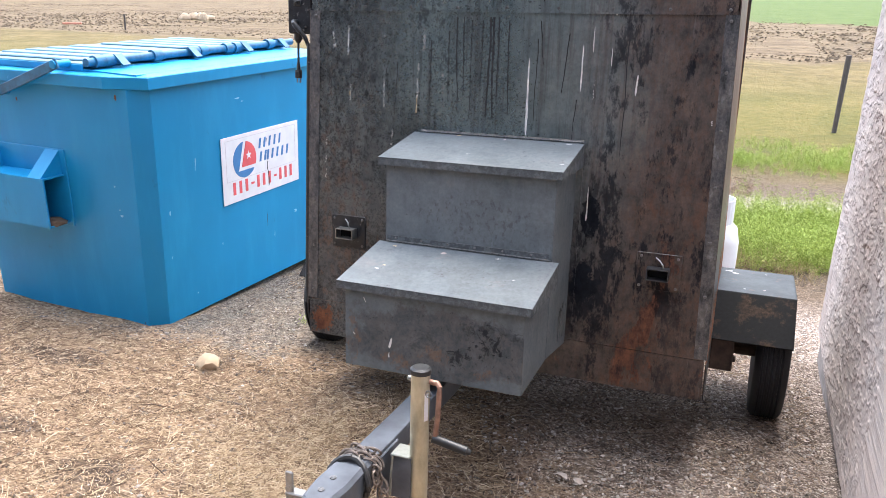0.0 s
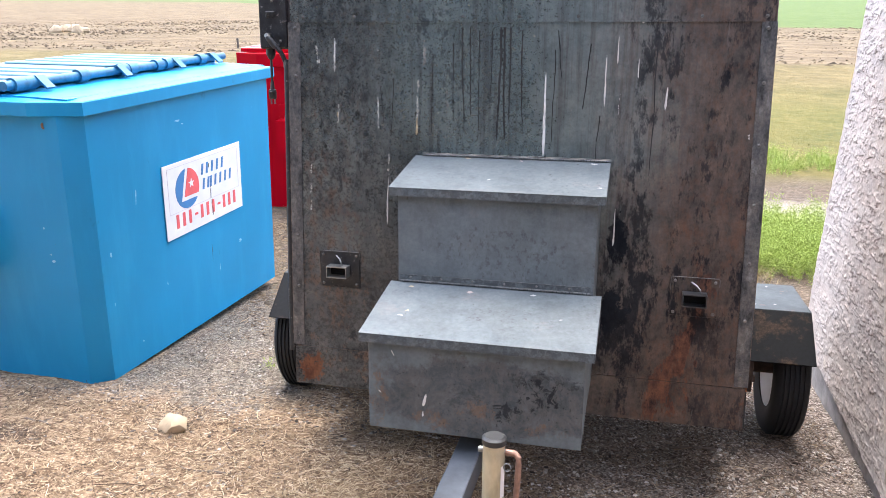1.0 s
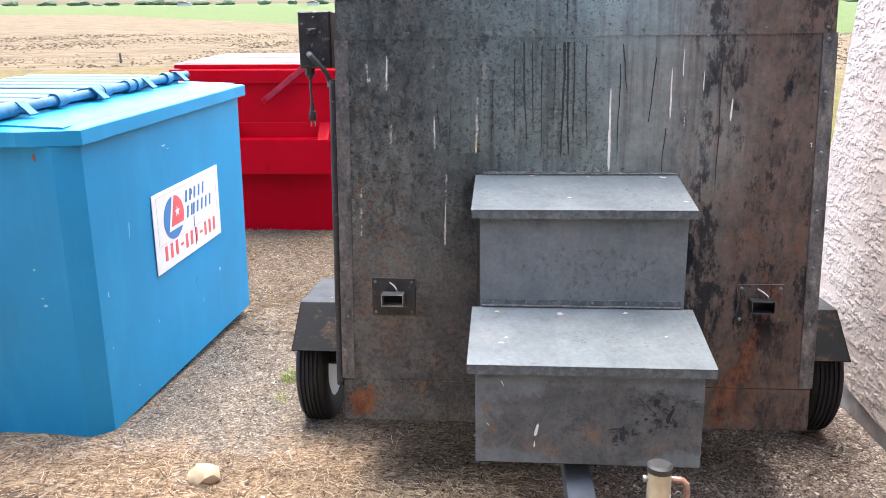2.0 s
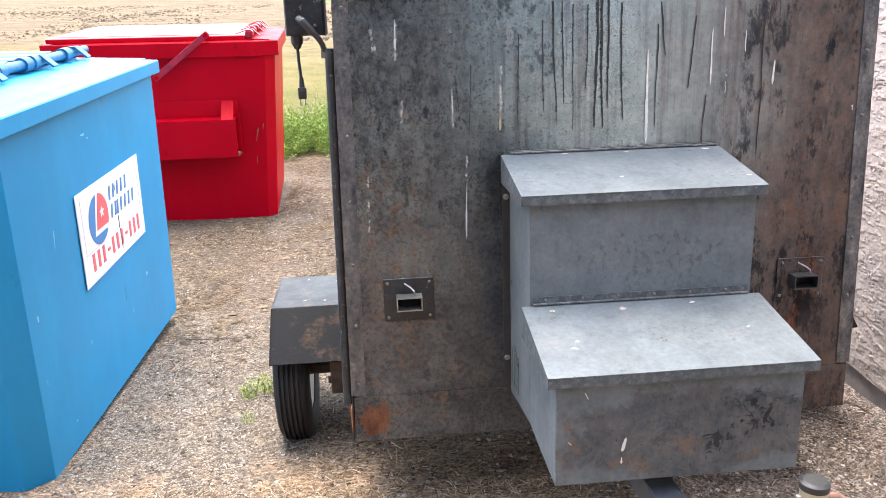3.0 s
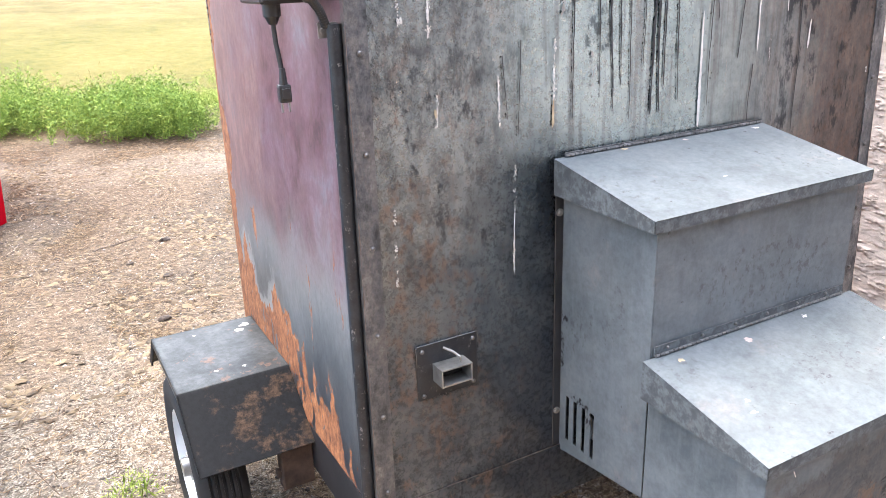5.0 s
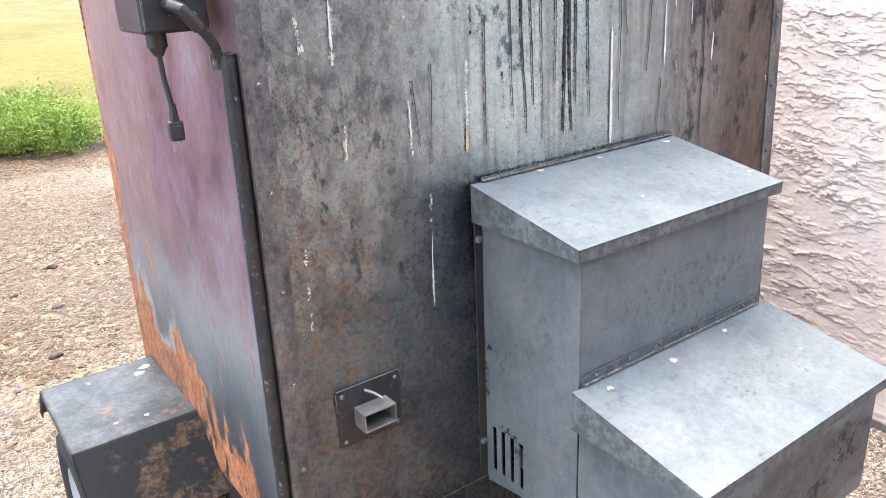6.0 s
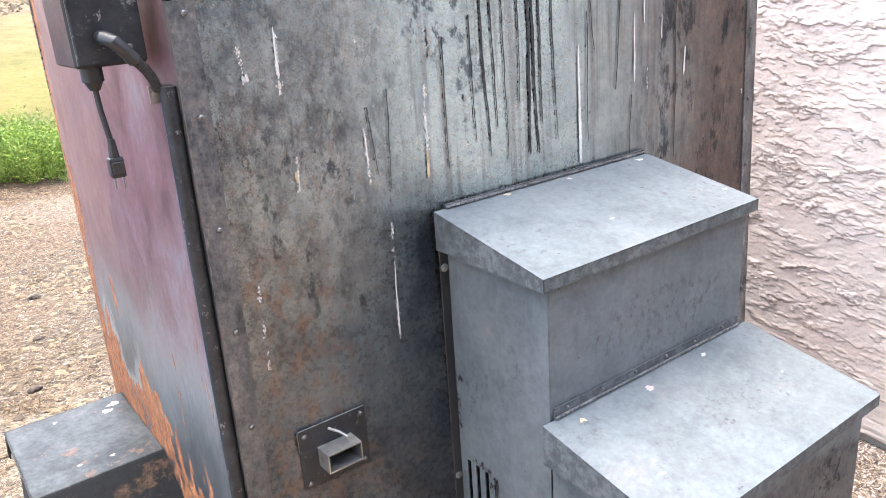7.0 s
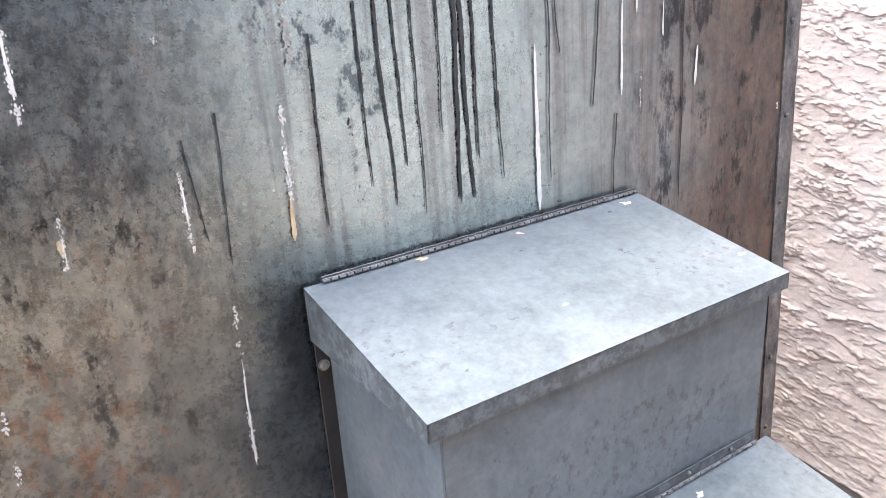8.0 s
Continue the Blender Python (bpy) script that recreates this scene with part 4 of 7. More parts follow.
def build_box():
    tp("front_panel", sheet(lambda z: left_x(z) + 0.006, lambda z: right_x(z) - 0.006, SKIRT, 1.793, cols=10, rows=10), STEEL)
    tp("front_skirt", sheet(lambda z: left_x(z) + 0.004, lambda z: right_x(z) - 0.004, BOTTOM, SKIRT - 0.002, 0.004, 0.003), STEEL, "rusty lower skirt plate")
    tp("upper_strip", sheet(lambda z: left_x(z) + 0.004, -0.875, 1.789, 1.908, 0.003, 0.004), STEEL)
    tp("upper_strip", sheet(-0.872, lambda z: right_x(z) - 0.004, 1.789, 1.908, 0.003, 0.004), STEEL)
    tp("top_strip", sheet(left_x, right_x, 1.911, TOP, 0.003, 0.006), STEEL)
    side_l = tp("side_panel", side_sheet(left_x, -1, 2.722, REAR, 0.60, TOP), SIDE, "purple-brown side sheet flaking to orange rust")
    tp("side_skirt", side_sheet(left_x, -1, 2.722, REAR, BOTTOM, 0.598), BLACK)
    tp("side_panel", side_sheet(right_x, 1, 2.722, REAR, 0.60, TOP), SIDE)
    tp("side_skirt", side_sheet(right_x, 1, 2.722, REAR, BOTTOM, 0.598), BLACK)
    tp("rear_panel", bm_box(-1.625, -0.035, REAR - 0.01, REAR, BOTTOM, TOP, 0.001), STEEL)
    tp("roof", bm_box(-1.625, -0.04, 2.725, REAR, TOP - 0.006, TOP + 0.004, 0.001), BLACK)
    tp("floor", bm_box(-1.62, -0.035, 2.72, REAR - 0.012, BOTTOM + 0.02, BOTTOM + 0.06), RUSTED)
    seam = [(left_x(SKIRT) + 0.02 + 0.0116 * k, front_y(SKIRT) - 0.0035, SKIRT + 0.0015 * noise.noise((k * 0.31, 1.0, 4.0))) for k in range(44)]
    tp("seam_edge", bm_tube(seam, 0.0008, 5), RUBBED)
    # riveted corner angles
    for fx, out in ((left_x, 1), (right_x, -1)):
        bm = bmesh.new()
        rows = []
        for z in (BOTTOM + 0.155, 1.0, 1.4, 1.787):
            x, y = fx(z), front_y(z)
            rows.append([bm.verts.new(c) for c in ((x - out * 0.004, y + 0.02, z), (x - out * 0.004, y - 0.004, z), (x + out * 0.04, y - 0.004, z), (x + out * 0.04, y - 0.0005, z))])
        for a, b in zip(rows, rows[1:]):
            for i in range(3):
                bm.faces.new((a[i], a[i + 1], b[i + 1], b[i]))
        bmesh.ops.recalc_face_normals(bm, faces=bm.faces[:])
        angle = tp("corner_angle", bm, ANGLE)
        for z in (0.66, 0.85, 1.04, 1.23, 1.418, 1.607, 1.768):
            tp("screw", screw_head(fx(z) + out * 0.022, front_y(z) - 0.004, z), SCREW, parent=angle)
    for fx, out in ((left_x, 1), (right_x, -1)):
        bm = bmesh.new()
        prev = None
        for z in np.arange(0.66, 1.78, 0.006):
            w = max(0.0, 0.0026 * (0.5 + noise.noise((out * 3.0, z * 14, 2)) + 0.8 * noise.noise((out, z * 70, 5))))
            x, y = fx(z) - out * 0.0045, front_y(z) - 0.0046
            cur = (bm.verts.new((x, y, z)), bm.verts.new((x + out * w, y, z)))
            if prev:
                bm.faces.new((prev[0], prev[1], cur[1], cur[0]))
            prev = cur
        bmesh.ops.recalc_face_normals(bm, faces=bm.faces[:])
        tp("worn_edge", bm, RUBBED)
    strip = tp("seam_lip", sheet(lambda z: left_x(z) + 0.03, lambda z: right_x(z) - 0.03, 1.786, 1.791, 0.004, 0.006, 10, 1), STEEL)
    for i in range(9):
        tp("screw", screw_head(-1.565 + 0.186 * i, front_y(1.803) - 0.004, 1.803, 0.0055), SCREW, parent=strip)
    # conduit down the corner edge
    pipe = bm_tube([(left_x(z) - 0.016, front_y(z) + 0.018, z) for z in (0.588, 0.8, 1.1, 1.4, 1.66)], 0.014, 12)
    conduit = tp("conduit", pipe, WORN_BLACK, smooth=True)
    tp("conduit_clip", join(bm_box(-1.66, -1.618, 2.744, 2.748, 1.635, 1.662), bm_cyl((-1.653, 2.742, 1.648), (-1.653, 2.738, 1.648), 0.005)), BARE, parent=conduit)
    return side_l


build_box()


def ribbon(x0, z0, x1, z1, width, seed, rag=0.35, hang=False):
    """A thin run lying on the front sheet, widening a little downwards."""
    bm = bmesh.new()
    n = max(6, int(abs(z0 - z1) / 0.003))
    prev = None
    for i in range(n + 1):
        t = i / n
        z = z0 + (z1 - z0) * t
        x = x0 + (x1 - x0) * t + 0.0016 * noise.noise((seed * 3.1, z * 22, 0))
        w = width * (0.4 + 0.45 * t) * (1 + rag * noise.noise((seed * 2.3, z * 190, 5)) + 0.45 * noise.noise((seed * 1.7, z * 45, 2)))
        if hang:
            w *= (1.25 - 0.5 * t) / (0.8 + 0.9 * t) * min(1.0, 0.2 + 26 * (1 - t))
            x += 0.0045 * (noise.noise((seed * 3.1, z * 7, 3)) - noise.noise((seed * 3.1, z0 * 7, 3)))
        else:
            w *= min(1.0, 0.25 + 6 * min(t, 1 - t))
        y = front_y(z) - 0.0026
        cur = (bm.verts.new((x - w / 2, y, z)), bm.verts.new((x, y - 0.0003, z)), bm.verts.new((x + w / 2, y, z)))
        if prev:
            bm.faces.new((prev[0], prev[1], cur[1], cur[0]))
            bm.faces.new((prev[1], prev[2], cur[2], cur[1]))
        prev = cur
    bmesh.ops.recalc_face_normals(bm, faces=bm.faces[:])
    return bm


def spatter(x0, z0, x1, z1, width, seed):
    """A dried trail of many small flecks that comes and goes along its length."""
    rnd = random.Random(seed)
    bm = bmesh.new()
    for i in range(int(abs(z0 - z1) / 0.0006)):
        t = rnd.random()
        z = z0 + (z1 - z0) * t
        gate = noise.noise((seed * 5.3, z * 30, 1)) + 0.5 * noise.noise((seed, z * 90, 4))
        if gate < rnd.uniform(-0.15, 0.15):
            continue
        x = x0 + (x1 - x0) * t + width * 0.2 * rnd.gauss(0, 1) + 0.002 * noise.noise((seed * 2.7, z * 60, 7))
        r = width * rnd.choice((0.05, 0.07, 0.09, 0.12, 0.16))
        y = front_y(z) - rnd.uniform(0.0026, 0.0031)
        k = rnd.randint(4, 6)
        a0 = rnd.uniform(0, 6)
        ring = [bm.verts.new((x + r * rnd.uniform(0.6, 1.2) * math.cos(a0 + 2 * math.pi * j / k), y, z + 1.7 * r * rnd.uniform(0.6, 1.3) * math.sin(a0 + 2 * math.pi * j / k))) for j in range(k)]
        bm.faces.new(ring)
    if not bm.faces:
        for k in range(5):
            z = z0 + (z1 - z0) * k / 5
            bm.faces.new([bm.verts.new((x0 + a, front_y(z) - 0.0026, z + c)) for a, c in ((-0.0015, 0), (0, -0.003), (0.0012, 0.0005), (0, 0.003))])
    return bm


def build_marks():
    white = [(-0.73, 1.632, -0.728, 1.362, 9), (-0.54, 1.685, -0.54, 1.526, 6), (-0.506, 1.745, -0.506, 1.659, 4), (-0.348, 1.59, -0.351, 1.519, 8),
             (-0.485, 1.196, -0.485, 1.072, 7), (-0.441, 1.676, -0.439, 1.615, 4), (-0.436, 1.796, -0.435, 1.782, 7), (-1.511, 1.665, -1.509, 1.652, 8)]
    for i, (a, b, c, d, w) in enumerate(white):
        tp("white_splash", ribbon(a, b, c, d, w * 0.0012, i + 1, 0.3), WHITE_LIME)
    broken = [(-1.45, 1.748, -1.455, 1.623, 8), (-1.299, 1.738, -1.299, 1.693, 6), (-1.299, 1.555, -1.298, 1.423, 6), (-1.26, 1.347, -1.268, 1.091, 7),
              (-1.137, 1.73, -1.135, 1.64, 12), (-1.056, 1.585, -1.054, 1.433, 10), (-0.491, 1.589, -0.495, 1.5, 5), (-1.549, 1.3, -1.553, 1.13, 7),
              (-0.643, 1.534, -0.645, 1.425, 4), (-0.096, 1.449, -0.094, 1.435, 7), (-1.52, 1.71, -1.515, 1.65, 8), (-1.44, 1.515, -1.445, 1.45, 6)]
    for i, (a, b, c, d, w) in enumerate(broken):
        tagged(tp("splash_trail", spatter(a, b, c, d, w * 0.0012, i + 31), GREY_SPLASH if i in (4, 5, 8) else WHITE_LIME), kind="stuff")
    for k, (a, b, c, d, w) in enumerate(((-1.2625, 1.27, -1.267, 1.1, 0.0042), (-1.4515, 1.735, -1.454, 1.65, 0.0048), (-1.2985, 1.53, -1.298, 1.47, 0.0035))):
        tp("white_splash", ribbon(a, b, c, d, w, 90 + k, 0.9), WHITE_LIME)
    tp("cream_splash", ribbon(-1.159, 1.48, -1.163, 1.416, 0.0085, 77, 0.7), CREAM)
    tagged(tp("splash_trail", spatter(-1.156, 1.6, -1.16, 1.47, 0.009, 79), WHITE_LIME), kind="stuff")
    tp("cream_splash", ribbon(-1.447, 1.487, -1.445, 1.468, 0.012, 78, 0.8), CREAM)
    runs = [(-1.007, 1.77, -0.995, 1.428, 6), (-0.981, 1.77, -0.975, 1.484, 5), (-0.95, 1.76, -0.95, 1.404, 4), (-0.908, 1.76, -0.908, 1.523, 4),
            (-0.88, 1.77, -0.884, 1.408, 9), (-0.868, 1.77, -0.859, 1.411, 9), (-0.848, 1.77, -0.843, 1.472, 6), (-0.81, 1.76, -0.806, 1.501, 6),
            (-0.805, 1.571, -0.8, 1.431, 4), (-1.106, 1.685, -1.108, 1.424, 4), (-1.037, 1.72, -1.034, 1.466, 4), (-0.695, 1.76, -0.679, 1.612, 5),
            (-0.702, 1.70, -0.704, 1.407, 4), (-0.591, 1.72, -0.607, 1.515, 5), (-0.551, 1.497, -0.559, 1.356, 4), (-0.387, 1.72, -0.388, 1.308, 5),
            (-1.288, 1.577, -1.276, 1.442, 3), (-1.242, 1.604, -1.251, 1.403, 3)]
    for i, (a, b, c, d, w) in enumerate(runs):
        tp("dark_run", ribbon(a, b, c, d, w * 0.00135, i + 61, 0.25, True), DRIP)


build_marks()


def build_vent(cx, cz):
    """A small screwed plate with a square tube outlet and a bent wire latch."""
    y = front_y(cz)
    plate = tp("vent_plate", bm_box(cx - 0.076, cx + 0.076, y - 0.005, y + 0.001, cz - 0.067, cz + 0.067, 0.002), WORN_BLACK if cx < -0.8 else STEEL)
    for sx in (-1, 1):
        for sz in (-1, 1):
            tp("screw", screw_head(cx + sx * 0.063, y - 0.005, cz + sz * 0.054, 0.0055), SCREW, parent=plate)
    bm = bmesh.new()
    w, h, d, t = 0.038, 0.021, 0.047, 0.003
    rings = []
    for yy, ww, hh in ((y - 0.004, w, h), (y - d, w, h), (y - d, w - t, h - t), (y - 0.006, w - t, h - t)):
        rings.append([bm.verts.new((cx + a * ww, yy, cz - 0.002 + b * hh)) for a, b in ((-1, -1), (1, -1), (1, 1), (-1, 1))])
    for a, b in zip(rings, rings[1:]):
        for k in range(4):
            bm.faces.new((a[k], a[(k + 1) % 4], b[(k + 1) % 4], b[k]))
    # near-black plate at the tube's inner end
    tp("outlet_core", bm_box(cx - w + t, cx + w - t, y - 0.0055, y - 0.0045, cz - 0.002 - h + t, cz - 0.002 + h - t), CORE_BLACK, parent=plate)
    bmesh.ops.recalc_face_normals(bm, faces=bm.faces[:])
    tp("outlet_tube", bm, BARE if cx < -0.8 else VENT, "square steel outlet tube", parent=plate)
    wire = bm_tube([(cx + 0.018, y - 0.03, cz + 0.02), (cx + 0.015, y - 0.034, cz + 0.034), (cx + 0.005, y - 0.02, cz + 0.043), (cx - 0.012, y - 0.008, cz + 0.052)], 0.0029, 8)
    tp("wire_latch", wire, BARE, parent=plate, smooth=True)
    rim = [(cx - 0.0762, y - 0.0055, cz + 0.02), (cx - 0.0765, y - 0.0055, cz + 0.064), (cx - 0.073, y - 0.0055, cz + 0.0675), (cx + 0.072, y - 0.0055, cz + 0.0675), (cx + 0.0765, y - 0.0055, cz + 0.063), (cx + 0.0765, y - 0.0055, cz + 0.04)]
    tp("rubbed_rim", bm_tube(rim, 0.0011, 6), SCREW, parent=plate)


build_vent(-1.446, 0.923)
build_vent(-0.215, 0.917)

BOX_L, BOX_R = -1.137, -0.53


def lid(name, x0, x1, y_front, y_back, z_front, z_back, parent):
    """A sloping steel lid with a folded lip on three sides."""
    t, lip = 0.003, 0.026
    bm = bmesh.new()

    def plank(pts_lo, pts_hi):
        vs = [bm.verts.new(p) for p in pts_lo] + [bm.verts.new(p) for p in pts_hi]
        n = len(pts_lo)
        bm.faces.new(vs[:n])
        bm.faces.new(vs[n:][::-1])
        for i in range(n):
            bm.faces.new((vs[i], vs[n + i], vs[n + (i + 1) % n], vs[(i + 1) % n]))

    # tapering cheeks: deep at the back of the lip, shallow in front
    top = [(x0, y_front, z_front), (x1, y_front, z_front), (x1, y_back, z_back), (x0, y_back, z_back)]
    plank([(x, y, z - t) for x, y, z in top], top)
    plank([(x0, y_front, z_front - lip), (x1, y_front, z_front - lip), (x1, y_front + t, z_front - lip), (x0, y_front + t, z_front - lip)],
          [(x0, y_front, z_front - 0.0005), (x1, y_front, z_front - 0.0005), (x1, y_front + t, z_front - 0.0005), (x0, y_front + t, z_front - 0.0005)])
    for xa, xb in ((x0, x0 + t), (x1 - t, x1)):
        plank([(xa, y_front, z_front - lip), (xb, y_front, z_front - lip), (xb, y_back, z_front - lip + 0.004), (xa, y_back, z_front - lip + 0.004)],
              [(xa, y_front, z_front - 0.001), (xb, y_front, z_front - 0.001), (xb, y_back, z_back - 0.001), (xa, y_back, z_back - 0.001)])
    bmesh.ops.recalc_face_normals(bm, faces=bm.faces[:])
    ob = tp(name, bm, GREY, parent=parent)
    ob.data.materials.append(GREY_WORN)
    for f in ob.data.polygons:
        f.material_index = 0 if f.normal.z > 0.5 else 1
    return ob


def hinge(x0, x1, y, z, parent, leaf, screws):
    """A piano hinge: fine knuckles along a pin below an upright leaf with a few screws; thin brighter rods imitate edge
    highlights.
    """
    tp("hinge_leaf", bm_box(x0, x1, y + 0.0025, y + 0.0045, z - 0.003, z + leaf, 0.0006), GREY_WORN, parent=parent)
    n = int((x1 - x0) / 0.0125)
    step = (x1 - x0) / n
    for i in range(n):
        tp("hinge_knuckle", bm_cyl((x0 + step * (i + 0.1), y, z + 0.0005), (x0 + step * (i + 0.9), y, z + 0.0005), 0.0029, seg=7), HINGE, parent=parent)
    # thin rods of brighter steel put the edge highlights into the shape
    for lift, off in ((leaf + 0.0004, 0.0025), (0.0035, -0.0005)):
        line = [(x0 + (x1 - x0) * k / 60, y + off, z + lift + 0.0009 * noise.noise((k * 0.9, z * 9, lift * 300))) for k in range(61)]
        tp("hinge_edge", bm_tube(line, 0.0009 if leaf < 0.01 else 0.0006, 5), SCREW if leaf < 0.01 else HINGE, parent=parent)
    for i in range(screws):
        tp("hinge_screw", screw_head(x0 + (x1 - x0) * (i + 0.35) / screws, y + 0.0025, z + leaf * 0.6, min(0.0038, leaf * 0.4)), SCREW, parent=parent)


def splat(parent, x, y, size, lid_shape, mat, seed, stretch=1.0):
    """A flat dried splash lying on a sloping lid."""
    y_front, y_back, z_front, z_back = lid_shape
    rnd = random.Random(seed)
    bm = bmesh.new()
    ring = []
    for a in np.linspace(0, 2 * math.pi, 19)[:-1]:
        r = 0.55 * size * (0.85 + 1.1 * noise.noise((math.cos(a) * 1.6, math.sin(a) * 1.6, seed * 3.7)) + rnd.uniform(-0.08, 0.08))
        px, py = x + r * math.cos(a) * stretch, y + r * math.sin(a)
        ring.append(bm.verts.new((px, py, z_front + (z_back - z_front) * (py - y_front) / (y_back - y_front) + 0.0012)))
    bm.faces.new(ring)
    bmesh.ops.recalc_face_normals(bm, faces=bm.faces[:])
    tp("splash", bm, mat, parent=parent)




def build_step_boxes():
    # upper box, fixed to the front sheet
    outline = [(2.4, 0.985), (2.4, 1.27), (2.7, 1.325), (2.7, 0.985)]
    upper = tp("upper_box", bm_prism(outline, BOX_L + 0.0035, BOX_R - 0.0035, "yz"), GREY, "grey painted steel box with sloping lid")
    top_lid = lid("lid", -1.162, -0.508, 2.383, 2.697, 1.288, 1.348, upper)
    shape = (2.383, 2.697, 1.288, 1.348)
    for i, (x, y, r, mat) in enumerate(((-0.975, 2.682, 0.012, CREAM), (-0.797, 2.675, 0.009, PINKISH), (-0.561, 2.672, 0.014, LID_SPLASH), (-0.87, 2.484, 0.006, LID_SPLASH), (-0.528, 2.454, 0.008, LID_SPLASH),
                                        (-0.83, 2.63, 0.004, DRIP), (-0.61, 2.66, 0.006, DRIP))):
        splat(top_lid, x, y, r, shape, mat, i + 100, 1.6)
    hinge(-1.135, -0.51, 2.692, 1.351, upper, 0.006, 5)
    # lower housing with its slotted cheek runs back to the sheet
    bm = bm_prism([(2.10, 0.632), (2.10, 0.905), (2.398, 0.976), (2.398, 0.64)], BOX_L, BOX_R, "yz", 0.002)
    lower = tp("lower_box", bm, GREY_RUSTY, "grey steel box browned with rust")
    low_lid = lid("lid", -1.16, -0.505, 2.082, 2.396, 0.924, 0.987, lower)
    shape = (2.082, 2.396, 0.924, 0.987)
    for i, (x, y, r, mat) in enumerate(((-0.898, 2.357, 0.013, PINKISH), (-1.054, 2.221, 0.008, CREAM), (-1.069, 2.193, 0.009, LID_SPLASH), (-1.083, 2.365, 0.009, CREAM), (-0.705, 2.368, 0.01, LID_SPLASH),
                                        (-0.61, 2.239, 0.006, LID_SPLASH))):
        splat(low_lid, x, y, r, shape, mat, i + 120, 1.5)
    for i, (xa, za, xb, zb, w) in enumerate(((-0.966, 0.752, -0.975, 0.715, 0.013), (-0.975, 0.70, -0.976, 0.682, 0.006), (-1.068, 0.875, -1.06, 0.858, 0.004), (-1.108, 0.75, -1.1, 0.742, 0.004))):
        bm = ribbon(xa, za, xb, zb, w, 140 + i, 0.6)
        for v in bm.verts:
            v.co.y += 2.0985 - front_y(v.co.z) + 0.0012
        tp("splash", bm, WHITE_LIME, parent=lower)
    hinge(-1.13, -0.537, 2.393, 0.991, lower, 0.02, 6)

    def roof(y):
        return 1.27 + 0.055 * (y - 2.4) / 0.3

    # cheeks, each pierced by four slots
    t = 0.003
    slots = [2.664, 2.634, 2.603, 2.571]
    cuts = [2.4005] + sorted([s + d for s in slots for d in (-0.0065, 0.0065)]) + [2.702]
    for xs in (BOX_L, BOX_R - t):
        bm = bmesh.new()
        grid = []
        for y in cuts:
            low = 0.645 - (y - 2.4005) * 0.155
            grid.append([bm.verts.new((xs, y, zz)) for zz in (low, 0.642, 0.762, roof(y))])
        for i in range(len(cuts) - 1):
            for j in range(3):
                if i % 2 == 0 or j != 1:
                    bm.faces.new((grid[i][j], grid[i + 1][j], grid[i + 1][j + 1], grid[i][j + 1]))
        ext = bmesh.ops.extrude_face_region(bm, geom=bm.faces[:])
        for v in ext["geom"]:
            if isinstance(v, bmesh.types.BMVert):
                v.co.x += t
        bmesh.ops.recalc_face_normals(bm, faces=bm.faces[:])
        tp("slotted_cheek", bm, GREY, "grey side plate with four vent slots")
    tp("bottom_plate", bm_prism([(2.408, 0.645), (2.702, 0.598), (2.702, 0.601), (2.408, 0.648)], BOX_L + t, BOX_R - t, "yz"), BLACK)
    tp("inner_bracket", bm_box(-1.1, -1.06, 2.55, 2.625, 0.655, 0.715, 0.003), BARE)
    # flange angles along both flanks
    for x, s in ((BOX_L, -1), (BOX_R, 1)):
        fl = tp("side_flange", bm_box(min(x, x + s * 0.022), max(x, x + s * 0.022), 2.692, 2.696, 0.615, 1.29, 0.001), BLACK if s < 0 else STEEL)
        for z in (1.225, 0.715) if s < 0 else ():
            tp("bolt", screw_head(x + s * 0.012, 2.692, z, 0.009), BARE, parent=fl)


build_step_boxes()


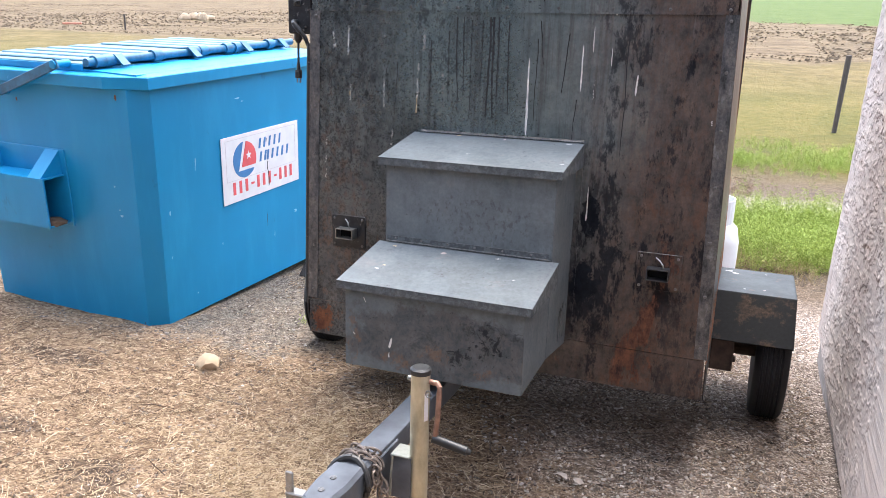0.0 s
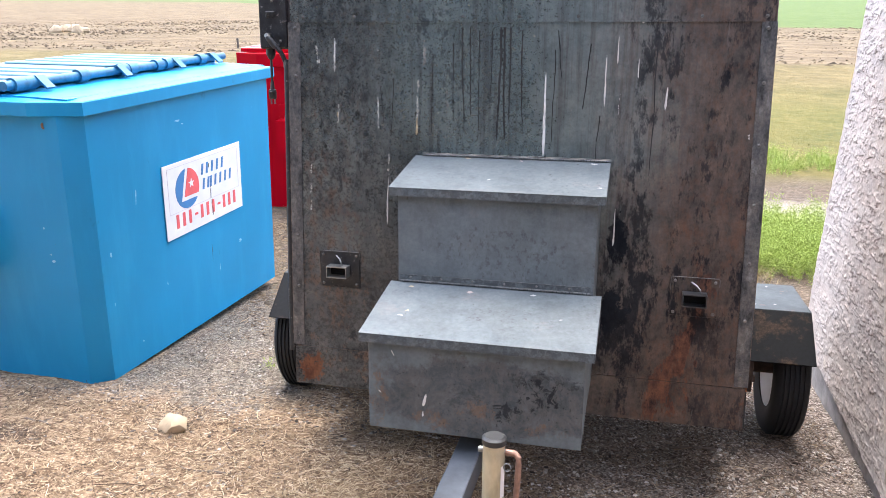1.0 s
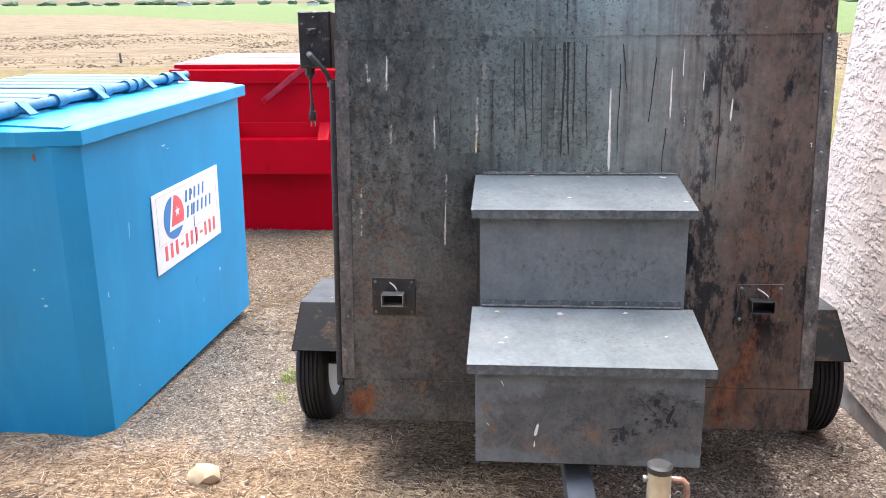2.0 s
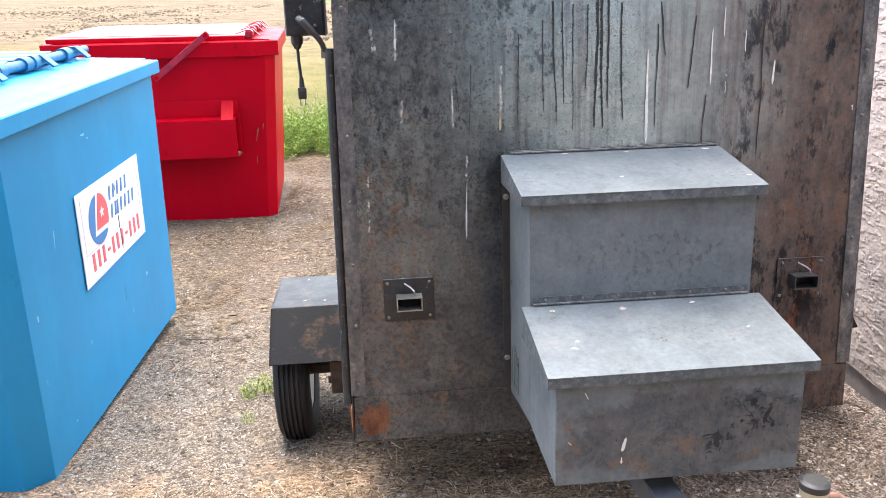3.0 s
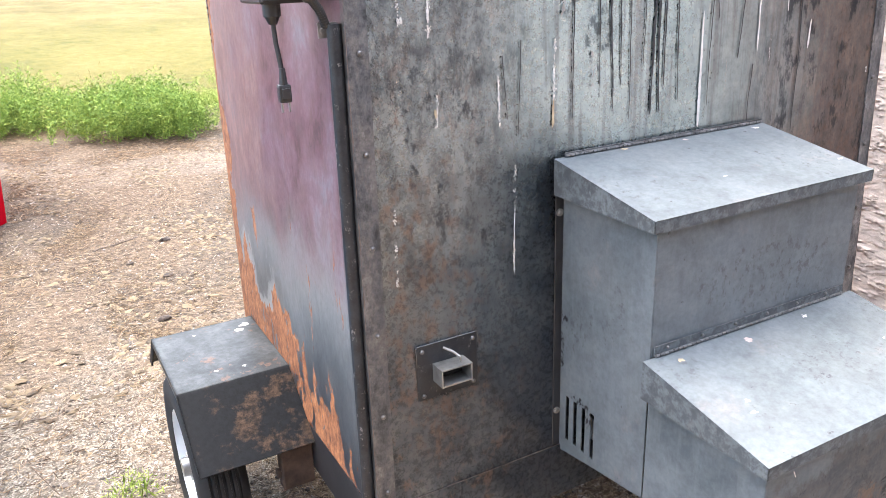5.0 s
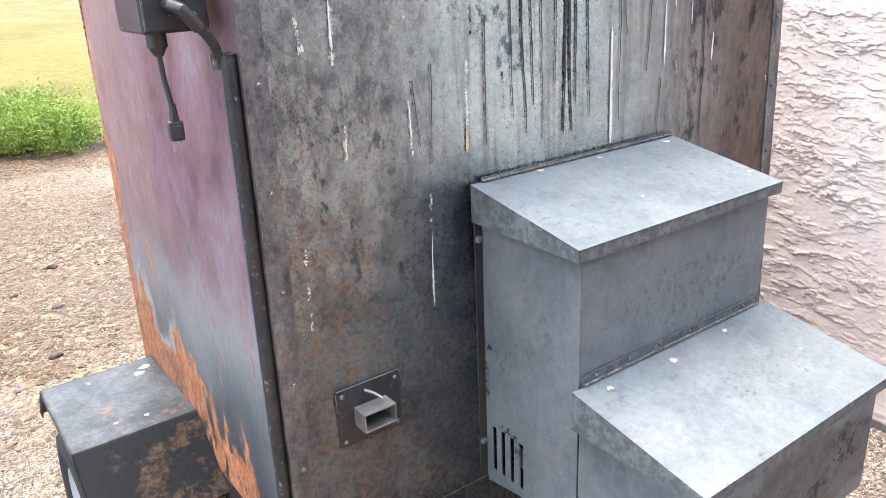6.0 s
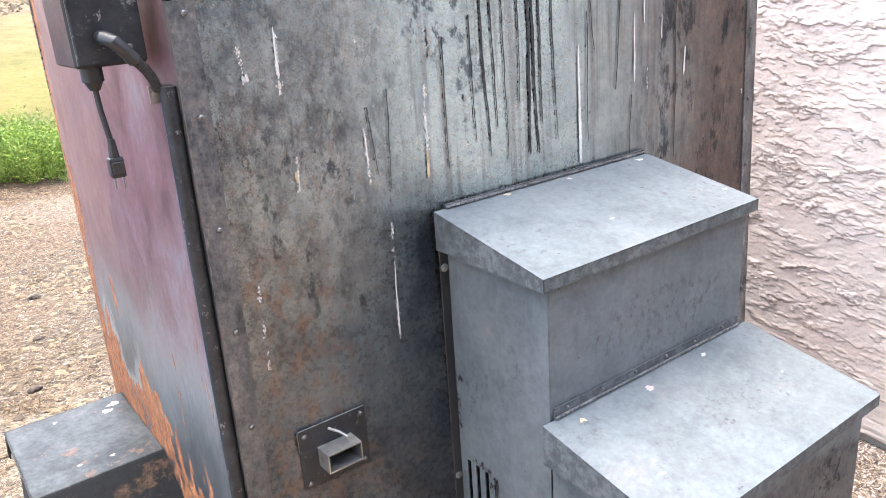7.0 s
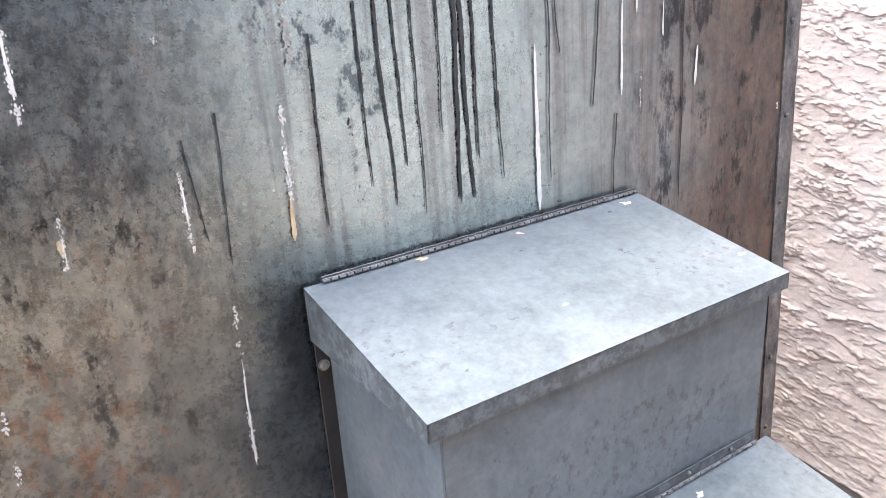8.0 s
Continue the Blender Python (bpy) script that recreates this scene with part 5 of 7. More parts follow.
def build_fender(mirror):
    """A folded box fender over one wheel; mirror is -1 on the left flank, 1 on the right."""
    def fx(v):
        return -0.83 + mirror * v
    xi, xo = 0.808, 1.115
    t = 0.004
    outer = [(3.105, 0.56), (3.28, 0.715), (3.665, 0.715), (3.84, 0.56)]
    inner = [(3.84 - 0.004, 0.556), (3.663, 0.711), (3.282, 0.711), (3.109, 0.556)]
    a, b = sorted((fx(xi), fx(xo)))
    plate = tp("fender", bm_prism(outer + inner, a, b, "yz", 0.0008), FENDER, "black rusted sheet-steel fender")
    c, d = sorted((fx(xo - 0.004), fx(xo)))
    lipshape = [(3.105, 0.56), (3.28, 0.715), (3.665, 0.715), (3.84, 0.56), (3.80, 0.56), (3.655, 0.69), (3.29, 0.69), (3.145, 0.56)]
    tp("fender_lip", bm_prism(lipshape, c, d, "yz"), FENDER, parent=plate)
    for i, (u, v) in enumerate(((0.12, 0.88), (0.2, 0.8), (0.62, 0.9), (0.35, 0.12), (0.6, 0.15))):
        x, y = fx(xi + (xo - xi) * u), 3.3 + 0.35 * v
        bm = bmesh.new()
        rnd = random.Random(i + 5)
        ring = [bm.verts.new((x + math.cos(k) * (0.014 if i < 2 else 0.007) * rnd.uniform(0.5, 1.5), y + math.sin(k) * (0.012 if i < 2 else 0.006) * rnd.uniform(0.5, 1.4), 0.7158)) for k in np.linspace(0, 2 * math.pi, 9)[:-1]]
        bm.faces.new(ring)
        tp("white_splash", bm, PINKISH if i == 4 else LID_SPLASH, parent=plate)
    # wheel
    cx, cy, cz, r = fx(1.05), 3.4, 0.415 if mirror < 0 else 0.432, 0.278
    w = 0.068
    prof = [(-w * 0.8, r * 0.60), (-w, r * 0.78), (-w * 0.92, r * 0.93), (-w * 0.72, r * 0.985)]
    for k in range(-2, 3):
        g = k * w * 0.26
        prof += [(g - 0.006, r), (g - 0.0045, r - 0.008), (g + 0.0015, r - 0.008), (g + 0.003, r)]
    prof += [(w * 0.72, r * 0.985), (w * 0.92, r * 0.93), (w, r * 0.78), (w * 0.8, r * 0.60)]
    wheel = new("wheel")
    wheel.parent = TRAILER
    wheel.empty_display_size = 0.1
    tp("tyre", bm_spin(prof, (cx, cy, cz), "x", 48), RUBBER, "black ribbed trailer tyre", parent=wheel, smooth=True)
    s = mirror
    rim = [(s * 0.05, r * 0.63), (s * 0.058, r * 0.60), (s * 0.045, r * 0.55), (s * 0.02, r * 0.45), (s * 0.03, r * 0.3), (s * 0.035, 0.03), (s * 0.02, 0.03), (-s * 0.05, r * 0.58), (-s * 0.05, r * 0.63)]
    tp("rim", bm_spin(rim, (cx, cy, cz), "x", 40), RIM_WHITE, "white enamelled wheel rim", parent=wheel, smooth=True)
    tp("hub", join(bm_cyl((cx + s * 0.01, cy, cz), (cx + s * 0.07, cy, cz), 0.033, 0.027, 18)), BARE, parent=wheel, smooth=True)
    for k in range(5):
        ang = 2 * math.pi * k / 5
        p = Vector((cx + s * 0.03, cy + 0.055 * math.cos(ang), cz + 0.055 * math.sin(ang)))
        tp("wheel_nut", bm_cyl(p, p + Vector((s * 0.018, 0, 0)), 0.010, seg=6), BARE, parent=wheel)
    # spring hanger and leaf spring
    h0, h1 = sorted((fx(0.81), fx(0.9)))
    tp("spring_hanger", join(bm_box(h0, h1, 3.13, 3.17, 0.42, 0.56, 0.004), bm_cyl((h0 - 0.01, 3.15, 0.47), (h1 + 0.01, 3.15, 0.47), 0.014, seg=10)), RUSTED, "rusted spring hanger")
    tp("leaf_spring", bm_tube([(fx(0.85), 3.15 + 0.08 * k, 0.47 - 0.06 * math.sin(math.pi * k / 8)) for k in range(9)], 0.018, 8), RUSTED)


build_fender(-1)
build_fender(1)
tp("axle", bm_cyl((-1.86, 3.4, 0.415), (0.2, 3.4, 0.432), 0.028), RUSTED)
for fx in (-1.6, -0.09):
    tp("frame_rail", bm_box(fx, fx + 0.05, 2.78, 3.69, 0.445, 0.463, 0.004), RUSTED)
tp("marker_reflector", bm_box(left_x(0.53) - 0.009, left_x(0.53) - 0.003, 2.724, 2.752, 0.485, 0.56, 0.002), AMBER, "amber side marker")


def build_electrics():
    box = tp("switch_box", bm_box(-1.755, -1.645, 2.765, 2.90, 1.698, 1.882, 0.004), WORN_BLACK, "black metal switch box with hanging cord")
    tp("cover", bm_box(-1.752, -1.648, 2.757, 2.765, 1.702, 1.878, 0.002), WORN_BLACK, parent=box)
    tp("toggle", join(bm_box(-1.725, -1.69, 2.75, 2.757, 1.805, 1.825, 0.002), bm_box(-1.715, -1.705, 2.742, 2.75, 1.812, 1.82, 0.001)), PLASTIC, parent=box)
    for x, z in ((-1.70, 1.86), (-1.66, 1.79), (-1.672, 1.725), (-1.682, 1.712)):
        tp("screw", screw_head(x, 2.757, z, 0.0045), SCREW, parent=box)
    elbow = bm_tube([(-1.712, 2.757, 1.742), (-1.712, 2.735, 1.742), (-1.703, 2.722, 1.735), (-1.69, 2.722, 1.72), (-1.678, 2.725, 1.705)], 0.011, 12)
    tp("elbow", elbow, PLASTIC, parent=box, smooth=True)
    way = [Vector(p) for p in ((-1.682, 2.724, 1.71), (-1.672, 2.726, 1.7), (-1.662, 2.728, 1.688), (-1.654, 2.73, 1.673), (-1.648, 2.733, 1.655))]
    cable = tp("supply_cable", bm_tube(way, 0.0072, 10), PLASTIC, "corrugated black cable", parent=box, smooth=True)
    rings = []
    for a, b in zip(way, way[1:]):
        for k in range(4):
            p = a.lerp(b, k / 4)
            rings.append(bm_cyl(p, p + (b - a).normalized() * 0.0022, 0.0086, seg=10))
    tp("cable_ridges", join(*rings), PLASTIC, parent=box)
    tp("cord_gland", join(bm_cyl((-1.728, 2.79, 1.698), (-1.728, 2.79, 1.676), 0.017, seg=12), bm_cyl((-1.728, 2.79, 1.676), (-1.728, 2.79, 1.662), 0.015, 0.008, seg=12)), PLASTIC, parent=box, smooth=True)
    tp("cord", bm_tube([(-1.728, 2.79, 1.668), (-1.727, 2.788, 1.63), (-1.724, 2.782, 1.59), (-1.723, 2.78, 1.56)], 0.0046, 10), PLASTIC, parent=box, smooth=True)
    tp("plug", join(bm_box(-1.735, -1.711, 2.770, 2.790, 1.522, 1.556, 0.005, 2), bm_box(-1.731, -1.715, 2.767, 2.77, 1.529, 1.549, 0.001), bm_cyl((-1.723, 2.78, 1.554), (-1.723, 2.78, 1.585), 0.0085, 0.0055, 12)), PLASTIC, parent=box)
    for x in (-1.731, -1.717):
        tp("prong", bm_box(x, x + 0.003, 2.777, 2.784, 1.504, 1.526), BARE, parent=box)


build_electrics()


def build_tongue():
    c = -0.85
    tp("tongue_beam", bm_box(c - 0.038, c + 0.038, 1.60, 2.9, 0.505, 0.58, 0.006, 2), TONGUE, "blue-black painted steel tongue beam")
    # coupler ahead of the beam
    bm = bm_prism([(c - 0.045, 1.66), (c + 0.045, 1.66), (c + 0.05, 1.50), (c + 0.04, 1.42), (c, 1.39), (c - 0.04, 1.42), (c - 0.05, 1.50)], 0.50, 0.592, "xy", 0.01)
    coupler = tp("coupler", bm, TONGUE, "black hitch coupler with galvanised latch")
    tp("latch", join(bm_box(c - 0.106, c - 0.084, 1.455, 1.463, 0.53, 0.622, 0.003), bm_cyl((c - 0.095, 1.452, 0.575), (c - 0.095, 1.468, 0.575), 0.009, seg=12), bm_box(c - 0.105, c - 0.05, 1.45, 1.48, 0.555, 0.567, 0.003)), BARE, parent=coupler)
    for y in (1.46, 1.52):
        tp("bolt", screw_head(c - 0.005, y, 0.592, 0.009, (0, 0, 1)), HINGE, parent=coupler)
    # black cable loop and chain wrapped round the beam
    loop = [(c + 0.06 * math.sin(a) , 1.60 + 0.012 * math.cos(2 * a), 0.545 + 0.058 * math.cos(a)) for a in np.linspace(0, 2 * math.pi, 22)]
    tp("wrapped_cable", bm_tube(loop, 0.009, 8), PLASTIC, smooth=True)
    chain = tp("safety_chain", bm_tube([(c - 0.05, 1.63, 0.53), (c - 0.05, 1.632, 0.54)], 0.004, 6), CHAIN, "rusty safety chain wrapped round the tongue")
    rnd = random.Random(3)
    for k in range(34):
        a = -1.9 + 3.8 * (k % 17) / 16
        p = Vector((c + 0.062 * math.sin(a), 1.64 + 0.035 * (k // 17) + 0.012 * math.sin(k * 1.7), 0.54 + 0.056 * math.cos(a)))
        if k > 29:
            p = Vector((c + 0.07, 1.66, 0.51 - 0.028 * (k - 30)))
        ring = [(math.cos(b) * 0.02, math.sin(b) * 0.0115, 0) for b in np.linspace(0, 2 * math.pi, 13)]
        turn = Euler((rnd.uniform(-0.4, 0.4) + (1.57 if k % 2 else 0.0), a + rnd.uniform(-0.2, 0.2), rnd.uniform(-0.5, 0.5))).to_matrix()
        tp("chain_link", bm_tube([p + turn @ Vector(q) for q in ring], 0.0036, 6), CHAIN, parent=chain, smooth=True)
    # swivel jack
    jx, jy = -0.712, 1.74
    jack = tp("jack", bm_cyl((jx, jy, 0.20), (jx, jy, 0.823), 0.026, seg=24), ZINC, "yellow-zinc trailer jack with black cap", smooth=True)
    tp("inner_tube", bm_cyl((jx, jy, 0.145), (jx, jy, 0.22), 0.021, seg=20), BARE, parent=jack, smooth=True)
    tp("foot_plate", bm_box(jx - 0.06, jx + 0.06, jy - 0.06, jy + 0.06, 0.138, 0.146, 0.003), BARE, parent=jack)
    tp("cap", join(bm_cyl((jx, jy, 0.820), (jx, jy, 0.833), 0.0285, seg=24), bm_cyl((jx, jy, 0.833), (jx, jy, 0.838), 0.0285, 0.022, seg=24)), PLASTIC, "black plastic cap", parent=jack, smooth=True)
    tp("cross_pin", bm_cyl((jx - 0.036, jy, 0.80), (jx + 0.036, jy, 0.80), 0.007, seg=10), BARE, parent=jack, smooth=True)
    tp("crank", bm_tube([(jx + 0.028, jy, 0.80), (jx + 0.05, jy - 0.003, 0.80), (jx + 0.058, jy - 0.008, 0.793), (jx + 0.059, jy - 0.012, 0.78), (jx + 0.056, jy - 0.012, 0.70), (jx + 0.05, jy - 0.012, 0.648)], 0.0075, 10), COPPER, "coppery rusted crank rod", parent=jack, smooth=True)
    tp("grip", join(bm_cyl((jx + 0.045, jy - 0.012, 0.644), (jx + 0.142, jy - 0.012, 0.628), 0.0125, 0.0125, 16), bm_cyl((jx + 0.142, jy - 0.012, 0.628), (jx + 0.153, jy - 0.012, 0.626), 0.011, 0.006, 12)), PLASTIC, "dark rubber grip", parent=jack, smooth=True)
    web = [(c + 0.06, 0.45), (jx - 0.012, 0.45), (jx - 0.012, 0.575), (c + 0.072, 0.575)]
    tp("mount_bracket", join(bm_prism(web, jy - 0.028, jy - 0.024, "xz"), bm_prism(web, jy + 0.026, jy + 0.03, "xz"), bm_box(c + 0.038, c + 0.046, jy - 0.06, jy + 0.07, 0.45, 0.572, 0.003)), TONGUE, "dark welded jack bracket", parent=jack)
    tp("bracket_top", bm_box(c + 0.066, jx - 0.016, jy - 0.031, jy + 0.033, 0.5745, 0.581, 0.002), GALVANISED, "pale galvanised bracket edge", parent=jack)
    for yy in (jy - 0.029, jy + 0.031):
        tp("bracket_rim", bm_tube([(c + 0.066, yy, 0.452), (c + 0.068, yy, 0.52), (c + 0.072, yy, 0.574)], 0.0035, 8), GALVANISED, parent=jack, smooth=True)
    tp("pin_ring", bm_tube([(jx + 0.036 + 0.008 * math.sin(a), jy - 0.03, 0.778 + 0.01 * math.cos(a)) for a in np.linspace(0, 2 * math.pi, 13)], 0.0017, 6), HINGE, parent=jack, smooth=True)
    tp("sticker", bm_prism([(jx + 0.0262 * math.sin(a), jy - 0.0262 * math.cos(a)) for a in (0.85, 1.1, 1.35)] + [(jx + 0.0268 * math.sin(a), jy - 0.0268 * math.cos(a)) for a in (1.35, 1.1, 0.85)], 0.69, 0.77, "xy"), SIGN_WHITE, parent=jack)


build_tongue()


# ---- dumpsters ----
def lump(cx, cy, cz, sx, sy, sz, seed, sub=2):
    bm = bmesh.new()
    bmesh.ops.create_icosphere(bm, subdivisions=sub, radius=1)
    for v in bm.verts:
        n = 1 + 0.35 * noise.noise(v.co * 1.2 + Vector((seed * 7.3, 0, 0)))
        v.co = Vector((v.co.x * sx * n, v.co.y * sy * n, max(v.co.z, -0.5) * sz * n)) + Vector((cx, cy, cz))
    return bm


def build_dumpster(name, origin, turn, paint, lid_mat, rod_mat, label, depth, width, height, rim_h, flare, rod_x, pocket, sink, slip, arm):
    """A front-loading dumpster. Local axes: signed face at x = 0 looking +x, pocketed flank at y = 0 looking -y."""
    root = thing(name, pose(*origin, 0, 0, turn), label, "dumpster", "dumpsters in the yard")

    def p(nm, bm, mat, lab="", parent=root, smooth=False):
        return part(nm, bm, mat, parent, lab, smooth)

    ch = 0.075
    top = [(flare, ch), (flare - ch, 0), (-depth - flare + ch, 0), (-depth - flare, ch), (-depth - flare, width - ch), (-depth - flare + ch, width), (flare - ch, width), (flare, width - ch)]
    foot = [(0, ch + slip), (-ch, slip), (-depth + ch, slip), (-depth, ch + slip), (-depth, width - ch + slip), (-depth + ch, width + slip), (-ch, width + slip), (0, width - ch + slip)]
    bm = bmesh.new()
    rings = []
    rows = 6
    for j in range(rows + 1):
        t = j / rows
        ring = []
        for (ax, ay), (bx, by) in zip(foot, top):
            z0 = -sink * ay / width
            ring.append(bm.verts.new((ax + (bx - ax) * t, ay + (by - ay) * t, z0 + (height - z0) * t)))
        rings.append(ring)
    for a, b in zip(rings, rings[1:]):
        for k in range(8):
            bm.faces.new((a[k], a[(k + 1) % 8], b[(k + 1) % 8], b[k]))
    bm.faces.new(rings[0][::-1])
    bmesh.ops.recalc_face_normals(bm, faces=bm.faces[:])
    p("body", bm, paint)
    # hollow rim
    def loop(grow, z):
        c, cx = 0.07, 0.22
        x0, x1, y0, y1 = -depth - flare - grow, flare + grow, -grow, width + grow
        return [(x1, y0 + c, z), (x1 - cx, y0, z), (x0 + cx, y0, z), (x0, y0 + c, z), (x0, y1 - c, z), (x0 + cx, y1, z), (x1 - cx, y1, z), (x1, y1 - c, z)]
    bm = bmesh.new()
    rr = [[bm.verts.new(q) for q in loop(g, z)] for g, z in ((-0.006, height - 0.002), (0.03, height), (0.034, height + 0.004), (0.034, height + rim_h - 0.004), (0.03, height + rim_h), (-0.05, height + rim_h + 0.01), (-0.05, height))]
    for a, b in zip(rr, rr[1:]):
        for k in range(8):
            bm.faces.new((a[k], a[(k + 1) % 8], b[(k + 1) % 8], b[k]))
    bmesh.ops.recalc_face_normals(bm, faces=bm.faces[:])
    p("rim", bm, paint)
    zt = height + rim_h
    p("front_deck", bm_prism([(flare - 0.03, zt + 0.008), (rod_x - 0.07, zt + 0.018), (rod_x - 0.07, zt + 0.006), (flare - 0.03, zt - 0.002)], 0.03, width - 0.03, "xz"), paint)
    # ribbed lids
    for k in range(2):
        y0, y1 = 0.03 + k * (width / 2 - 0.02), width / 2 - 0.02 + k * (width / 2 - 0.02)
        zl = zt + 0.028
        body = bm_box(-depth - flare + 0.02, rod_x - 0.03, y0, y1, zl, zl + 0.018, 0.003)
        ribs = [bm_box(-depth - flare + 0.08, rod_x - 0.12, y0 + width * (0.045 + i * 0.086), y0 + width * (0.1 + i * 0.086), zl + 0.015, zl + 0.028, 0.005) for i in range(5)]
        top_lid = p("lid", body, lid_mat, "sun-bleached ribbed lid")
        p("lid_edge", bm_box(-depth - flare + 0.02, rod_x - 0.03, y0 - 0.006 if k == 0 else y1, y0 if k == 0 else y1 + 0.006, zl - 0.02, zl + 0.012, 0.002), paint, parent=top_lid)
        for rib in ribs:
            p("rib", rib, lid_mat, parent=top_lid)
    zr = zt + 0.052
    rod = p("hinge_rod", bm_cyl((rod_x, 0.02, zr), (rod_x, width + 0.01, zr), 0.021, seg=18), rod_mat, smooth=True)
    for y in [v * width for v in (0.055, 0.09, 0.28, 0.45, 0.49, 0.62, 0.67, 0.86)]:
        p("collar", bm_spin([(-0.03, 0.022), (-0.03, 0.031), (0.03, 0.031), (0.03, 0.022)], (rod_x, y, zr), "y", 20), rod_mat, parent=rod, smooth=True)
    for y in [v * width for v in (0.12, 0.43, 0.7, 0.92)]:
        p("hinge_strap", bm_prism([(rod_x - 0.14, zr - 0.012), (rod_x - 0.03, zr + 0.024), (rod_x + 0.02, zr + 0.03), (rod_x + 0.075, zr - 0.02), (rod_x + 0.07, zr - 0.026), (rod_x + 0.015, zr + 0.022), (rod_x - 0.03, zr + 0.016), (rod_x - 0.14, zr - 0.02)], y - 0.025, y + 0.025, "xz"), rod_mat, parent=rod)
    # fork pocket on the flank: a sleeve open at both ends, with a backing plate and gussets
    px0, px1, pz0, pz1, out = pocket
    t = 0.008
    sleeve = p("fork_pocket", join(bm_box(px0, px1, -out, -out + t, pz0, pz1), bm_box(px0, px1, -out + t, 0.002, pz0, pz0 + t), bm_box(px0, px1, -out + t, 0.002, pz1 - t, pz1)), paint, "steel fork sleeve welded to the flank")
    p("backing_plate", bm_box(px0 - 0.02, px1 + 0.02, -0.008, 0.0, pz0 - 0.02, pz1 + 0.13, 0.002), paint, parent=sleeve)
    for gx in (px1 - 0.14, px0 + 0.05):
        p("gusset", bm_prism([(-out, pz1), (-0.008, pz1), (-0.008, pz1 + 0.125)], gx + 0.03, gx + 0.125, "yz"), paint, parent=sleeve)
    # added dark plate blocks the sleeve, so the pocket's inside looks unlit
    p("inner_plate", bm_box(px1 - 0.3, px1 - 0.29, -out + t, -0.009, pz0 + t, pz1 - t), SCUFF_AND_POCKET, parent=sleeve)
    p("caked_dirt", lump(px1 - 0.05, -out * 0.5, pz0 + t + 0.004, 0.07, out * 0.42, 0.022, 9), CAKED, parent=sleeve, smooth=True)
    # lid arm on the flank
    ax0, az0, ax1, az1 = arm
    d = Vector((ax1 - ax0, az1 - az0)).normalized() * 0.024
    n = Vector((-d.y, d.x))
    bar = [(ax0 - d.x + n.x, az0 - d.y + n.y), (ax1 + d.x + n.x, az1 + d.y + n.y), (ax1 + d.x - n.x, az1 + d.y - n.y), (ax0 - d.x - n.x, az0 - d.y - n.y)]
    a = p("lid_arm", bm_prism(bar, -0.058, -0.048, "xz", 0.002), rod_mat, "flat steel lid arm")
    for px, pz in ((ax0, az0), (ax1, az1)):
        p("pivot", bm_cyl((px, -0.066, pz), (px, 0.03, pz), 0.02, seg=14), paint, parent=a, smooth=True)
    return root


BLUE_AT = (-2.735, 3.0, -0.035)
blue = build_dumpster("blue_dumpster", BLUE_AT, -2.4, BLUE, BLUE_LID, BLUE_ROD, "large blue steel dumpster with ribbed lids and white sign", 1.25, 1.73, 1.24, 0.062, 0.035, -0.30, (-1.16, -0.53, 0.52, 0.78, 0.14), 0.05, 0.0, (-0.43, 1.345, -0.86, 1.19))
red = build_dumpster("red_dumpster", (-2.375, 7.0, -0.29), 3.0, RED, RED_LID, RED_ROD, "bright red steel dumpster with faded lids", 1.55, 1.42, 1.34, 0.115, 0.085, -0.10, (-1.25, -0.25, 0.57, 0.87, 0.16), 0.0, 0.03, (-0.42, 1.51, -0.82, 1.2))


def wear(root, face, marks, height, flare):
    """Scratches and scuffs on a dumpster: on its signed face or its pocketed flank."""
    for k, (u, z, w, h, tilt, mat) in enumerate(marks):
        rnd = random.Random(400 + k)
        bm = bmesh.new()
        ring = []
        for i in range(9):
            a = 2 * math.pi * i / 9
            du, dz = 0.3 * w * math.cos(a) * rnd.uniform(0.3, 1.4), 0.36 * h * math.sin(a) * rnd.uniform(0.5, 1.2)
            uu, zz = u + du + tilt * dz, z + dz
            ring.append(bm.verts.new((flare * zz / height + 0.003, uu, zz) if face else (uu, -0.0025, zz)))
        bm.faces.new(ring)
        bmesh.ops.recalc_face_normals(bm, faces=bm.faces[:])
        part("scratch", bm, mat, root)


wear(blue, True, [(0.35, 0.82, 0.016, 0.1, 0.1, BARE_CHIP), (0.72, 1.12, 0.075, 0.018, -0.5, BARE_CHIP), (0.76, 1.1, 0.03, 0.01, -0.5, BARE_CHIP), (0.14, 0.6, 0.018, 0.035, 0, BARE_CHIP), (0.53, 0.32, 0.016, 0.035, 0, BARE_CHIP),
                  (0.13, 0.36, 0.01, 0.03, 0, BARE_CHIP), (1.02, 0.24, 0.012, 0.07, 0.1, BARE_CHIP), (1.25, 0.33, 0.05, 0.035, -0.7, BARE_CHIP), (0.95, 0.36, 0.006, 0.16, 0, SCUFF_AND_POCKET), (0.3, 0.1, 0.02, 0.015, 0, BARE_CHIP)], 1.24, 0.035)
wear(blue, False, [(-0.19, 0.75, 0.02, 0.014, 0, BARE_CHIP), (-0.175, 0.63, 0.02, 0.012, 0, BARE_CHIP), (-0.165, 0.6, 0.03, 0.02, 0.3, BARE_CHIP), (-0.11, 1.2, 0.025, 0.04, 0, RUST_CHIP), (-0.8, 1.15, 0.03, 0.04, 0, RUST_CHIP), (-0.14, 0.68, 0.008, 0.012, 0, SCUFF_AND_POCKET)], 1.24, 0.035)
wear(red, False, [(-0.1, 0.72, 0.02, 0.16, 0.2, RUST_CHIP), (-0.05, 0.78, 0.014, 0.09, 0.15, RUST_CHIP), (-0.12, 0.5, 0.008, 0.14, 0.0, RUST_CHIP)], 1.34, 0.085)


